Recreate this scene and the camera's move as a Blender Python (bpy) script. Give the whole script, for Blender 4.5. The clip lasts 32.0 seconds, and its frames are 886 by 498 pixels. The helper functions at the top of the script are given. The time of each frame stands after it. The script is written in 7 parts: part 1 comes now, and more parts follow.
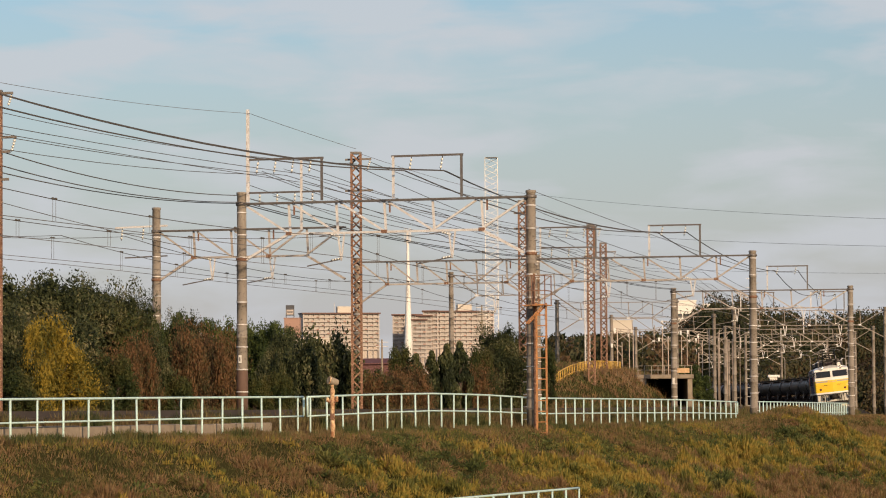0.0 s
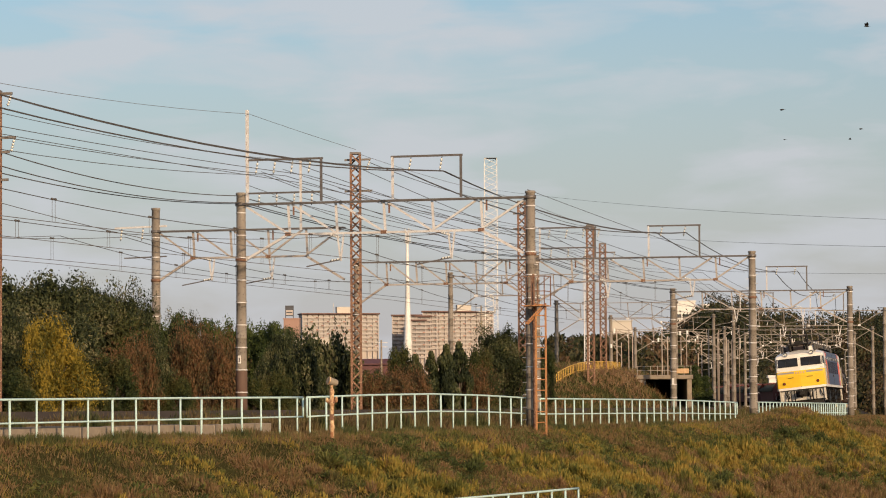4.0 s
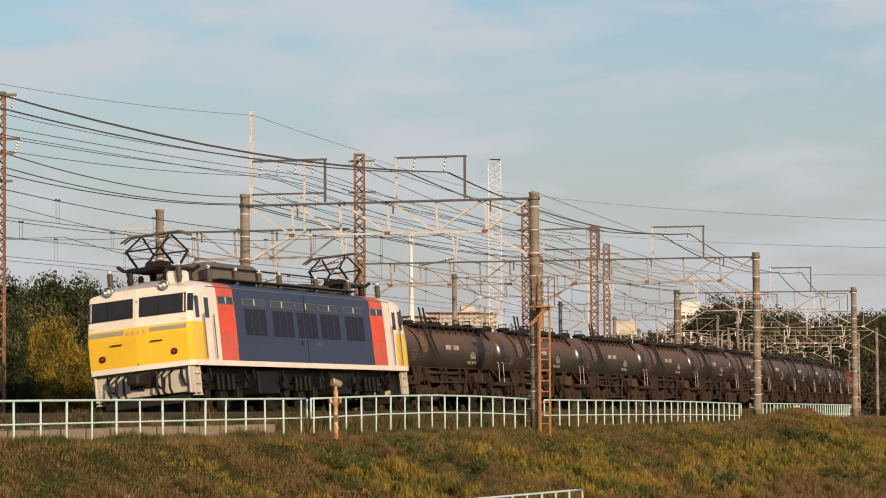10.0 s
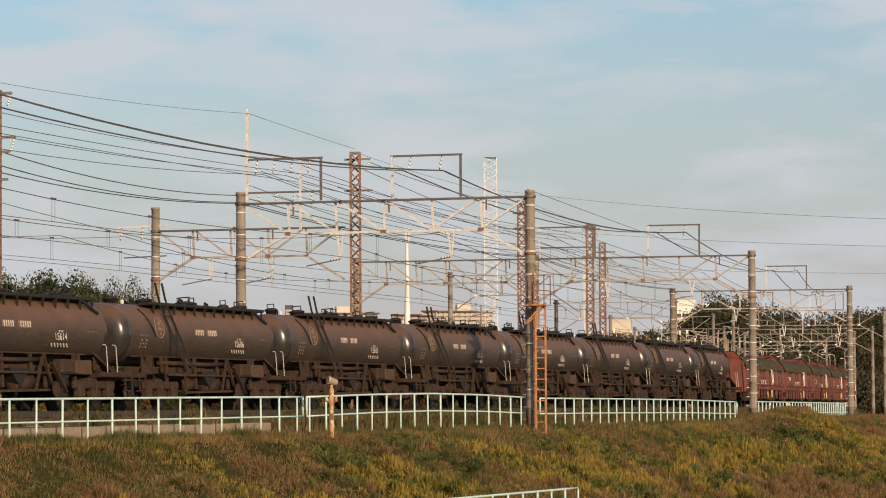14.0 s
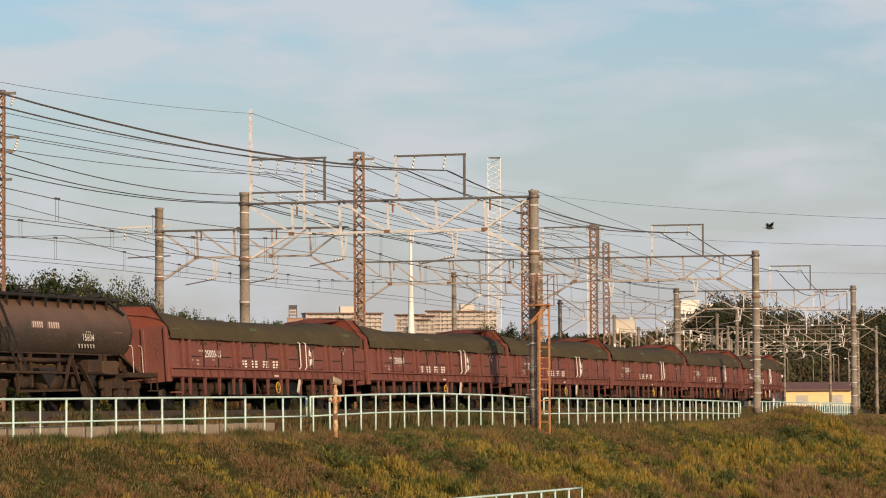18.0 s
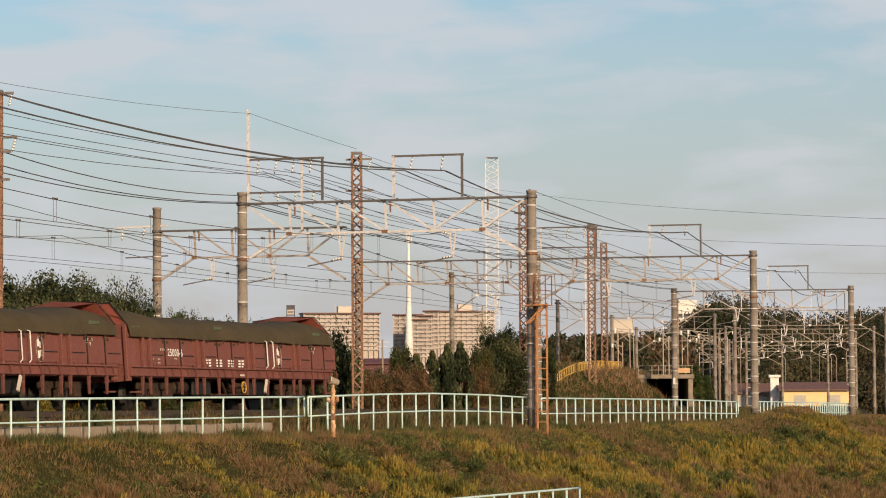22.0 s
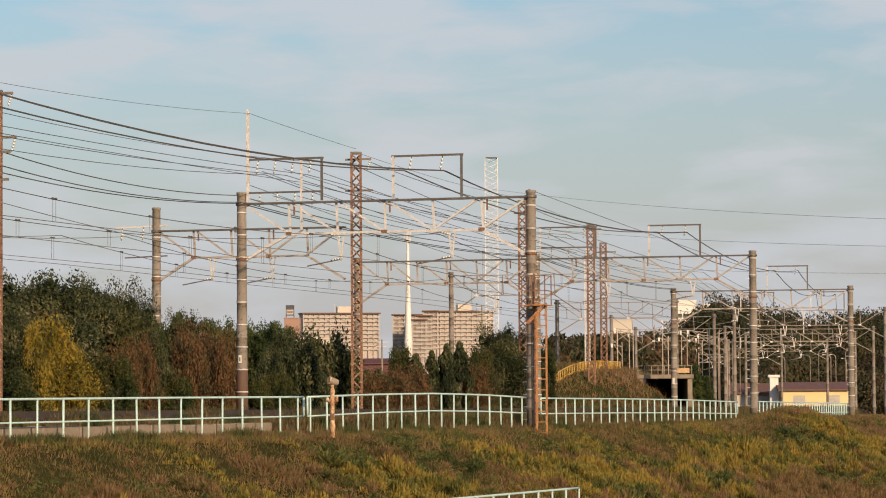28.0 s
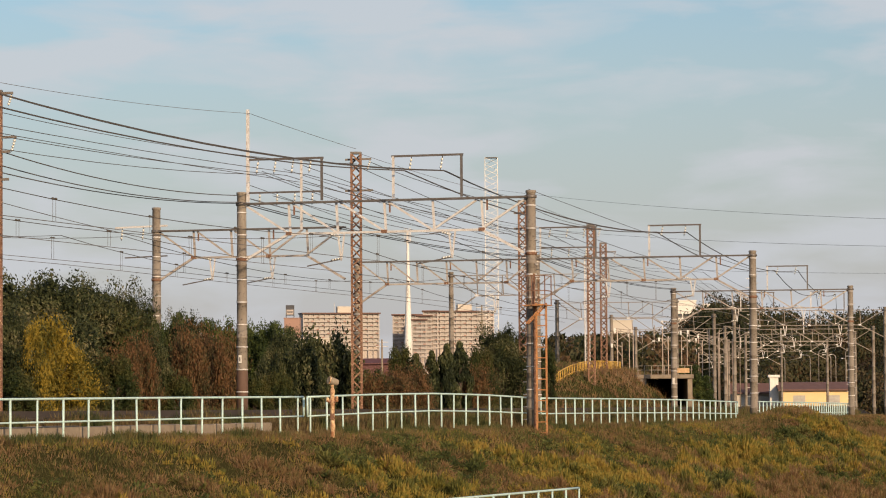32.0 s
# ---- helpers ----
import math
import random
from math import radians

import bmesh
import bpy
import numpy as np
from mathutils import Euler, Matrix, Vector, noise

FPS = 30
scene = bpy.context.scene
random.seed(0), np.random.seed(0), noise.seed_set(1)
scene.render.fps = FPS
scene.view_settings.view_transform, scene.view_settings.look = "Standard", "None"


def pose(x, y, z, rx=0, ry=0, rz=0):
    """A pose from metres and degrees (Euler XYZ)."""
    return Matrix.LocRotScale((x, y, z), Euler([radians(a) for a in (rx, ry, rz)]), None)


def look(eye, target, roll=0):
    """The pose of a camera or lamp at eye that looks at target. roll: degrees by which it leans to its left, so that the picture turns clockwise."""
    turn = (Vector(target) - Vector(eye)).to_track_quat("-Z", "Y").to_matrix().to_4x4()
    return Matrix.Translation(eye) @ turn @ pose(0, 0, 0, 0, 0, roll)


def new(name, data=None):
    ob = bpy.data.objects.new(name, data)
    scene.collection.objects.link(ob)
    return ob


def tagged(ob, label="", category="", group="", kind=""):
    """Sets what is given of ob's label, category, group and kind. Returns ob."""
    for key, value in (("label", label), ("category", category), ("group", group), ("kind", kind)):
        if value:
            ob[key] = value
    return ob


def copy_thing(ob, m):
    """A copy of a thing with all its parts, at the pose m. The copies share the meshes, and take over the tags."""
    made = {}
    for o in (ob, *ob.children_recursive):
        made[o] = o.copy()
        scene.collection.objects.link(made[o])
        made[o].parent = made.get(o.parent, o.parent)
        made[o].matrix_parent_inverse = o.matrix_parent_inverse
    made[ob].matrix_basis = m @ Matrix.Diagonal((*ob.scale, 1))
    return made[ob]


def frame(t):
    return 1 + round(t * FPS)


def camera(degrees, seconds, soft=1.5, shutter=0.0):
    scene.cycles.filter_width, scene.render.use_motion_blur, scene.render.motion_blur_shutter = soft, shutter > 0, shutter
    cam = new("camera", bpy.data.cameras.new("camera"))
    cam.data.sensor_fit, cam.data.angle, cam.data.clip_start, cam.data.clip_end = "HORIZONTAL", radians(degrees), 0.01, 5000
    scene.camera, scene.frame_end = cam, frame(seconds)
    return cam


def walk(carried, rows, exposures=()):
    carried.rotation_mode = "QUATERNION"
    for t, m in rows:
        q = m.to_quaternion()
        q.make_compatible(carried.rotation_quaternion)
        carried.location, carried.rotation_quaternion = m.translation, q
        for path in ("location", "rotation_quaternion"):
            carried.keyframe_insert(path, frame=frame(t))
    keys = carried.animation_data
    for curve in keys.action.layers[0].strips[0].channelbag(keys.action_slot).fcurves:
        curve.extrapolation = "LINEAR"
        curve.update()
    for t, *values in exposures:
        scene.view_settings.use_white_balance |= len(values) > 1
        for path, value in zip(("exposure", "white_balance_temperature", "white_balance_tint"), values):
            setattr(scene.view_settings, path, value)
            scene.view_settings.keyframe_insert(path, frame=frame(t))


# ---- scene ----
# ---------------------------------------------------------------- camera
EYE = (0.0, 0.0, 0.07)
cam = camera(15.48, 32.0, soft=1.05, shutter=0.04)
# seconds, degrees turned to the left, degrees tilted up from rest
SWAY = [(0, 0, 0), (0.5, 0, 0), (1, .02, 0), (1.5, 0, .004), (2, 0, 0), (2.5, 0, .01), (3, -.01, .01), (3.5, -.015, .01),
        (5.5, .015, -.004), (6, .015, 0), (6.5, .015, 0), (7, .015, .005), (7.5, .028, -.014), (8, .028, -.029), (8.5, .016, -.025),
        (9, .016, 0), (9.5, .029, .002), (10, .058, .03), (10.5, .072, .009), (11, .038, 0), (11.5, 0, .01), (12, -.03, 0),
        (12.5, -.03, .01), (13, -.03, 0), (13.5, -.026, 0), (14, -.015, 0), (14.5, 0, 0), (16.5, 0, 0), (17, .02, 0), (17.5, .045, 0),
        (18, .05, 0), (18.5, .055, .012), (19, .058, .012), (19.5, .044, .012), (20, .03, .012), (20.5, .028, .012), (21, .02, .012),
        (21.5, .016, .006), (22, .01, 0), (22.5, -.004, 0), (23, 0, -.017), (25.5, 0, -.017), (27.5, 0, 0), (32, 0, 0)]


def aim(left, up):
    yaw, tilt = radians(left), radians(2.807 + up)
    return look(EYE, (EYE[0] - 100 * math.sin(yaw), 100 * math.cos(yaw), EYE[2] + 100 * math.tan(tilt)), -0.375)


walk(cam, [(t, aim(l, u)) for t, l, u in SWAY], [(0, 0), (9, 0), (12, .03), (16, .06), (20, .07), (23, .04), (26, .02), (32, .02)])

# ---------------------------------------------------------------- light
SUN_EL, SUN_AZ = radians(16), radians(152)      # azimuth from +y towards +x
scene.view_settings.exposure = 0.0
world = bpy.data.worlds.new("sky")
scene.world = world
world.use_nodes = True


def link(tree, a, b):
    tree.links.new(a, b)


def make_sky(tree):
    n = tree.nodes
    n.clear()
    out, bg = n.new("ShaderNodeOutputWorld"), n.new("ShaderNodeBackground")
    sky = n.new("ShaderNodeTexSky")
    sky.sky_type, sky.sun_disc = "NISHITA", False
    sky.sun_elevation, sky.sun_rotation = SUN_EL, SUN_AZ
    sky.altitude, sky.air_density, sky.dust_density, sky.ozone_density = 50, 1.0, 1.6, 1.2
    co, mp = n.new("ShaderNodeTexCoord"), n.new("ShaderNodeMapping")
    mp.inputs["Scale"].default_value = (15, 15, 62)
    mp.inputs["Rotation"].default_value = (0, radians(-4), 0)
    link(tree, co.outputs["Generated"], mp.inputs["Vector"])
    big, fine = n.new("ShaderNodeTexNoise"), n.new("ShaderNodeTexNoise")
    big.inputs["Scale"].default_value, big.inputs["Detail"].default_value = 1.0, 5
    big.inputs["Roughness"].default_value = 0.5
    big.inputs["Distortion"].default_value = 0.3
    link(tree, mp.outputs["Vector"], big.inputs["Vector"])
    ramp = n.new("ShaderNodeValToRGB")
    ramp.color_ramp.elements[0].position, ramp.color_ramp.elements[1].position = 0.44, 0.62
    link(tree, big.outputs["Fac"], ramp.inputs["Fac"])
    # a pale veil towards the horizon
    sep, veil = n.new("ShaderNodeSeparateXYZ"), n.new("ShaderNodeMapRange")
    link(tree, co.outputs["Generated"], sep.inputs["Vector"])
    link(tree, sep.outputs["Z"], veil.inputs["Value"])
    veil.inputs["From Min"].default_value, veil.inputs["From Max"].default_value = 0.0, 0.125
    veil.inputs["To Min"].default_value, veil.inputs["To Max"].default_value = 1.0, 0.0
    mix1, mix2 = n.new("ShaderNodeMix"), n.new("ShaderNodeMix")
    mix1.data_type = mix2.data_type = "RGBA"
    tint = n.new("ShaderNodeMix")
    tint.data_type, tint.blend_type = "RGBA", "MULTIPLY"
    tint.inputs[0].default_value = 1
    link(tree, sky.outputs["Color"], tint.inputs[6])
    tint.inputs[7].default_value = (0.90, 0.97, 1.08, 1)
    link(tree, tint.outputs[2], mix1.inputs[6])
    mix1.inputs[7].default_value = HAZE
    link(tree, veil.outputs["Result"], mix1.inputs["Factor"])
    soft = n.new("ShaderNodeMath")
    soft.operation = "MULTIPLY"
    soft.inputs[1].default_value = 0.75
    link(tree, ramp.outputs["Color"], soft.inputs[0])
    link(tree, soft.outputs[0], mix2.inputs["Factor"])
    link(tree, mix1.outputs[2], mix2.inputs[6])
    mix2.inputs[7].default_value = CLOUD
    link(tree, mix2.outputs[2], bg.inputs["Color"])
    bg.inputs["Strength"].default_value = 0.11
    link(tree, bg.outputs[0], out.inputs["Surface"])


HAZE, CLOUD = (4.85, 4.65, 4.85, 1), (5.35, 5.5, 5.85, 1)
make_sky(world.node_tree)
sun = new("sun", bpy.data.lights.new("sun", "SUN"))
sun.data.energy, sun.data.angle, sun.data.color = 4.6, radians(0.5), (1.0, 0.73, 0.45)
sun.matrix_world = look((100 * math.sin(SUN_AZ) * math.cos(SUN_EL), 100 * math.cos(SUN_AZ) * math.cos(SUN_EL), 100 * math.sin(SUN_EL)), (0, 0, 0))

# ---------------------------------------------------------------- materials


def surface(name, c, c2=None, rough=0.6, metal=0.0, scale=2.0, fine=25.0, bump=0.15, spread=0.5, c3=None, streak=1.0, piece=0.0, dist=0.01):
    """Two-scale procedural surface: c and c2 mix in stains, c3 in specks, fine grain in relief; piece varies it object by object."""
    m = bpy.data.materials.new(name)
    m.use_nodes = True
    t = m.node_tree
    n, bsdf = t.nodes, t.nodes["Principled BSDF"]
    co, mp = n.new("ShaderNodeTexCoord"), n.new("ShaderNodeMapping")
    mp.inputs["Scale"].default_value = (1, 1, 1 / streak)
    link(t, co.outputs["Object"], mp.inputs["Vector"])
    a, b = n.new("ShaderNodeTexNoise"), n.new("ShaderNodeTexNoise")
    a.inputs["Scale"].default_value, a.inputs["Detail"].default_value, a.inputs["Roughness"].default_value = scale, 6, 0.65
    b.inputs["Scale"].default_value, b.inputs["Detail"].default_value = fine, 4
    link(t, mp.outputs["Vector"], a.inputs["Vector"])
    link(t, co.outputs["Object"], b.inputs["Vector"])
    r = n.new("ShaderNodeValToRGB")
    e = r.color_ramp.elements
    c2 = c2 or tuple(v * 0.7 for v in c)
    e[0].position, e[0].color = 0.5 - spread / 2, (*c2, 1)
    e[1].position, e[1].color = 0.5 + spread / 2, (*c, 1)
    link(t, a.outputs["Fac"], r.inputs["Fac"])
    colour = r.outputs["Color"]
    if c3:
        r2, mx = n.new("ShaderNodeValToRGB"), n.new("ShaderNodeMix")
        mx.data_type = "RGBA"
        r2.color_ramp.elements[0].position, r2.color_ramp.elements[1].position = 0.56, 0.68
        link(t, b.outputs["Fac"], r2.inputs["Fac"])
        link(t, r2.outputs["Color"], mx.inputs["Factor"])
        link(t, colour, mx.inputs[6])
        mx.inputs[7].default_value = (*c3, 1)
        colour = mx.outputs[2]
    if piece:
        info, rng, hsv = n.new("ShaderNodeObjectInfo"), n.new("ShaderNodeMapRange"), n.new("ShaderNodeHueSaturation")
        link(t, info.outputs["Random"], rng.inputs["Value"])
        rng.inputs["To Min"].default_value, rng.inputs["To Max"].default_value = 1 - piece, 1 + piece
        link(t, rng.outputs["Result"], hsv.inputs["Value"])
        link(t, colour, hsv.inputs["Color"])
        colour = hsv.outputs["Color"]
    link(t, colour, bsdf.inputs["Base Color"])
    bsdf.inputs["Roughness"].default_value, bsdf.inputs["Metallic"].default_value = rough, metal
    if bump:
        bp = n.new("ShaderNodeBump")
        bp.inputs["Strength"].default_value, bp.inputs["Distance"].default_value = bump, dist
        link(t, b.outputs["Fac"], bp.inputs["Height"])
        link(t, bp.outputs["Normal"], bsdf.inputs["Normal"])
    return m


def foliage(name, colours, patch=0.25, clear=0.25, detail=7.5, gain=1.25):
    """Leaves or blades: each piece takes its own colour out of a row, drifting in patches over the ground."""
    m = bpy.data.materials.new(name)
    m.use_nodes = True
    t = m.node_tree
    n, bsdf = t.nodes, t.nodes["Principled BSDF"]
    geo, co, a = n.new("ShaderNodeNewGeometry"), n.new("ShaderNodeTexCoord"), n.new("ShaderNodeTexNoise")
    a.inputs["Scale"].default_value, a.inputs["Detail"].default_value = patch, 4
    link(t, co.outputs["Object"], a.inputs["Vector"])
    m1, m2 = n.new("ShaderNodeMapRange"), n.new("ShaderNodeMath")
    m1.inputs["From Min"].default_value, m1.inputs["From Max"].default_value = 0.36, 0.64
    m1.inputs["To Min"].default_value, m1.inputs["To Max"].default_value = -0.15, 0.80
    link(t, a.outputs["Fac"], m1.inputs["Value"])
    m2.operation = "MULTIPLY_ADD"
    m2.inputs[1].default_value = 0.1
    link(t, geo.outputs["Random Per Island"], m2.inputs[0])
    b, m3 = n.new("ShaderNodeTexNoise"), n.new("ShaderNodeMath")
    b.inputs["Scale"].default_value, b.inputs["Detail"].default_value = patch * detail, 2
    link(t, co.outputs["Object"], b.inputs["Vector"])
    m3.operation = "MULTIPLY_ADD"
    m3.inputs[1].default_value = gain
    m3.use_clamp = False
    m4 = n.new("ShaderNodeMath")
    m4.operation = "SUBTRACT"
    m4.inputs[1].default_value = 0.58 + (gain - 1.25) * 0.5
    link(t, m1.outputs["Result"], m4.inputs[0])
    link(t, b.outputs["Fac"], m3.inputs[0])
    link(t, m4.outputs[0], m3.inputs[2])
    link(t, m3.outputs[0], m2.inputs[2])
    r = n.new("ShaderNodeValToRGB")
    el = r.color_ramp.elements
    el[0].color, el[1].color = (*colours[0], 1), (*colours[-1], 1)
    for i, c in enumerate(colours[1:-1], 1):
        x = el.new(i / (len(colours) - 1))
        x.color = (*c, 1)
    link(t, m2.outputs[0], r.inputs["Fac"])
    link(t, r.outputs["Color"], bsdf.inputs["Base Color"])
    bsdf.inputs["Roughness"].default_value = 0.65
    bsdf.inputs["Specular IOR Level"].default_value = 0.2
    tr, mx = n.new("ShaderNodeBsdfTranslucent"), n.new("ShaderNodeMixShader")
    link(t, r.outputs["Color"], tr.inputs["Color"])
    mx.inputs["Fac"].default_value = clear
    link(t, bsdf.outputs[0], mx.inputs[1])
    link(t, tr.outputs[0], mx.inputs[2])
    link(t, mx.outputs[0], n["Material Output"].inputs["Surface"])
    return m


def tint_above(m, c, low, high):
    """Mixes in a second colour c above a height band, with a ragged lower edge."""
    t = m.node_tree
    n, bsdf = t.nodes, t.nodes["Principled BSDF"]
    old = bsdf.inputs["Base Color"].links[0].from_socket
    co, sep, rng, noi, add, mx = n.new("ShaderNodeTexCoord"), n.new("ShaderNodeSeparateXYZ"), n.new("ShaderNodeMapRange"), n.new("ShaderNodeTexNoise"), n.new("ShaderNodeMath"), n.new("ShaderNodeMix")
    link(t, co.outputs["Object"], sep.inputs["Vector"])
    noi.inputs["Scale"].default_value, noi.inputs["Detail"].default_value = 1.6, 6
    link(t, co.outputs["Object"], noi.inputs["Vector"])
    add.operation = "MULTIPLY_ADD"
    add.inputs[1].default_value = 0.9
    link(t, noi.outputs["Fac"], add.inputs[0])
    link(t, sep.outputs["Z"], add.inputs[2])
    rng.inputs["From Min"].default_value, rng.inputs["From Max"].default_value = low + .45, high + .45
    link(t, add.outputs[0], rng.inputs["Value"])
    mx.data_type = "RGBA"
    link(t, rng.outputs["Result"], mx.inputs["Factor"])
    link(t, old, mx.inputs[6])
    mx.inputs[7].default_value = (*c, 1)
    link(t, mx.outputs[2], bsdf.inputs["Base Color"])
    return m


CONCRETE = surface("weathered_concrete", (.29, .25, .21), (.155, .125, .10), .85, scale=1.2, fine=14, bump=.3, streak=5, c3=(.12, .095, .08))
CONCRETE_PALE = surface("pale_concrete", (.33, .27, .20), (.17, .13, .10), .85, scale=2, fine=9, bump=.3)
# truss steel steps darker and browner for portals farther off
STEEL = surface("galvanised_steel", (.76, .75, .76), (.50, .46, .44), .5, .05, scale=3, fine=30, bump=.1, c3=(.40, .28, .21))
STEEL_MID = surface("darker_galvanised_steel", (.56, .52, .49), (.27, .21, .17), .5, .1, scale=3, fine=30, bump=.1, c3=(.30, .19, .13))
STEEL_FAR = surface("dark_far_steel", (.38, .34, .30), (.19, .145, .115), .55, .3, scale=3, fine=30, bump=.1)
YARD_STEEL = surface("yard_pole_steel", (.46, .38, .31), (.24, .17, .13), .7, scale=.6, fine=20, piece=.4)
SLEEVE = surface("red_brown_pole_foot", (.15, .085, .06), (.09, .055, .042), .8, scale=2, fine=16, streak=4)
STEEL_DARK = surface("dull_steel", (.20, .18, .17), (.12, .10, .09), .55, .4, scale=4, fine=30)
RUST = surface("rusty_steel", (.26, .13, .08), (.11, .055, .035), .8, scale=2.2, fine=18, c3=(.46, .32, .21), bump=.3)
ORANGE_RUST = surface("faded_orange_paint", (.56, .27, .10), (.34, .14, .06), .7, scale=3, fine=20, c3=(.2, .09, .05))
WIRE = surface("weathered_cable", (.10, .085, .075), (.06, .05, .045), .6, .2)
WIRE_PALE = surface("copper_wire", (.20, .17, .15), (.13, .11, .10), .5, .4)
PORCELAIN = surface("white_porcelain", (.80, .79, .76), (.66, .64, .6), .25, bump=0)
MINT = surface("mint_paint", (.56, .74, .71), (.42, .57, .54), .5, scale=5, fine=30, c3=(.40, .42, .36), bump=.08)
TAN_RUSTED = surface("cream_paint_with_rust", (.66, .47, .27), (.30, .13, .06), .7, scale=7, fine=22, spread=.22, c3=(.22, .10, .05))
TAN_PAINT = surface("faded_cream_paint", (.62, .42, .24), (.42, .24, .11), .6, scale=6, fine=24)
YELLOW_FENCE = surface("yellow_mesh_paint", (.68, .42, .06), (.50, .28, .05), .6)
NAVY = surface("navy_enamel", (.024, .036, .092), (.018, .027, .070), .42, scale=1.5, fine=40, bump=.04, c3=(.04, .045, .07))
VERMILION = surface("vermilion_enamel", (.68, .10, .045), (.50, .075, .035), .4, scale=1.6, fine=40, bump=.04)
WHITE = surface("off_white_enamel", (.82, .78, .72), (.70, .64, .57), .26, scale=1.8, fine=35, bump=.04, c3=(.66, .58, .50))
YELLOW = surface("yellow_enamel", (.84, .55, .03), (.74, .45, .03), .24, scale=1.6, fine=40, bump=.03)
GREY_ROOF = surface("sooty_roof_grey", (.17, .15, .13), (.09, .08, .07), .7, scale=2, fine=24)
BLACK = surface("oily_underframe", (.022, .02, .018), (.012, .011, .010), .6, scale=3, fine=20, c3=(.05, .035, .026))
GLASS = surface("cab_glass", (.012, .013, .015), (.02, .02, .022), .06, bump=0)
LAMP_GLASS = surface("lamp_glass", (.8, .78, .72), (.7, .66, .6), .1, bump=0)
RED_LENS = surface("red_lens", (.30, .03, .02), (.2, .02, .02), .2, bump=0)
TANK = surface("soot_brown_tank", (.050, .038, .032), (.034, .027, .023), .55, scale=1.1, fine=22, bump=.12, c3=(.13, .085, .06))
# barrel colour turns browner towards the top
tint_above(TANK, (.125, .070, .044), 1.85, 2.55)
TANK_HEAD = surface("grey_black_tank_head", (.036, .032, .030), (.024, .021, .02), .24, scale=1.4, fine=22, bump=.08)
TANK_FRAME = surface("brown_dusted_frame", (.056, .034, .024), (.022, .016, .013), .85, scale=2.4, fine=18, c3=(.085, .050, .033))
HOPPER = surface("red_oxide_wagon", (.205, .070, .056), (.105, .041, .035), .7, scale=1.5, fine=20, streak=3, c3=(.20, .09, .07))
HOPPER_LIGHT = surface("faded_red_canvas", (.36, .10, .065), (.27, .075, .05), .85, scale=1.5, fine=20)
TARP = surface("olive_tarpaulin", (.082, .064, .036), (.050, .040, .023), .85, scale=.8, fine=16, bump=.3, c3=(.075, .06, .045), dist=.03)
PATCH_GREEN = surface("green_canvas_patch", (.075, .095, .05), (.06, .075, .04), .85, scale=8)
PLACARD_MID = surface("worn_stencil", (.46, .41, .37), (.26, .22, .19), .7, scale=12)
PLACARD_PALE = surface("faded_stencil", (.26, .22, .19), (.14, .11, .09), .7, scale=12)
PLACARD_DIM = surface("faded_placard", (.20, .12, .10), (.12, .07, .06), .6, scale=6)
EMBLEM_GOLD = surface("worn_gold_emblem", (.30, .17, .06), (.12, .07, .04), .6, scale=9)
OCHRE_RUST = surface("ochre_rust_box", (.085, .043, .018), (.04, .024, .015), .8, scale=3)
ROOF_SOOT = surface("sooty_roof_gear", (.075, .068, .062), (.04, .036, .034), .7, scale=2, fine=24)
PITCH = surface("oil_black_running_gear", (.010, .009, .009), (.005, .005, .005), .5, scale=3, fine=20, c3=(.03, .026, .024))
# body navy toned down: shade among the recessed slats is in the colour
LOUVRE_DARK = surface("louvre_navy_shade_toned", (.016, .020, .046), (.011, .014, .034), .6, bump=0)
SKIRT_GREY = surface("dusty_grey_skirt", (.60, .56, .50), (.42, .38, .33), .5, scale=2.5, fine=20, c3=(.36, .31, .26))
BAND_GREY = surface("dull_grey_band", (.36, .33, .28), (.26, .23, .19), .5, scale=2, bump=0)
CHROME = surface("chrome_lamp_rim", (.75, .74, .72), (.6, .59, .57), .15, .9, bump=0)
NUMBER_WHITE = surface("bright_stencil_paint", (.86, .83, .79), (.70, .66, .62), .6, scale=9, fine=40, bump=0)
LETTER = surface("white_lettering", (.66, .60, .54), (.45, .38, .33), .6, scale=9, fine=40, bump=0)
RAIL = surface("rail_steel", (.045, .032, .024), (.028, .02, .016), .8, 0)
BALLAST = surface("brown_ballast", (.040, .029, .022), (.022, .017, .014), .95, scale=1.5, fine=9, bump=1, c3=(.065, .05, .038), dist=.05)
SLEEPER = surface("sleeper_concrete", (.055, .04, .03), (.035, .027, .021), .9, piece=.2)
SOIL = surface("grassy_soil", (.055, .048, .018), (.034, .033, .013), .95, scale=.3, fine=6, bump=.6, c3=(.10, .09, .035), dist=.06)
BARK = surface("bark", (.11, .08, .06), (.06, .045, .035), .9, scale=4, fine=20, bump=.6)
FACADE = surface("pinkish_render", (.46, .405, .375), (.39, .34, .315), .85, scale=.1, fine=2, bump=.03)
FACADE_WHITE = surface("cream_render", (.58, .52, .45), (.50, .44, .38), .85, scale=.1, fine=2, bump=.03)
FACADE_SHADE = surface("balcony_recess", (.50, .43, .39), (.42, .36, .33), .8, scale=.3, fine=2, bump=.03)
BRICK_RED = surface("brick_red_render", (.38, .23, .18), (.31, .19, .15), .85, scale=.15, fine=2, bump=.05)
TOWER_WHITE = surface("white_tower_paint", (.78, .74, .70), (.66, .62, .58), .6)
ROOF_BROWN = surface("brown_roof_sheet", (.17, .085, .065), (.12, .06, .05), .7, scale=.8, fine=6)
MAROON = surface("dark_red_sheet", (.13, .045, .045), (.09, .035, .035), .7, scale=.6)
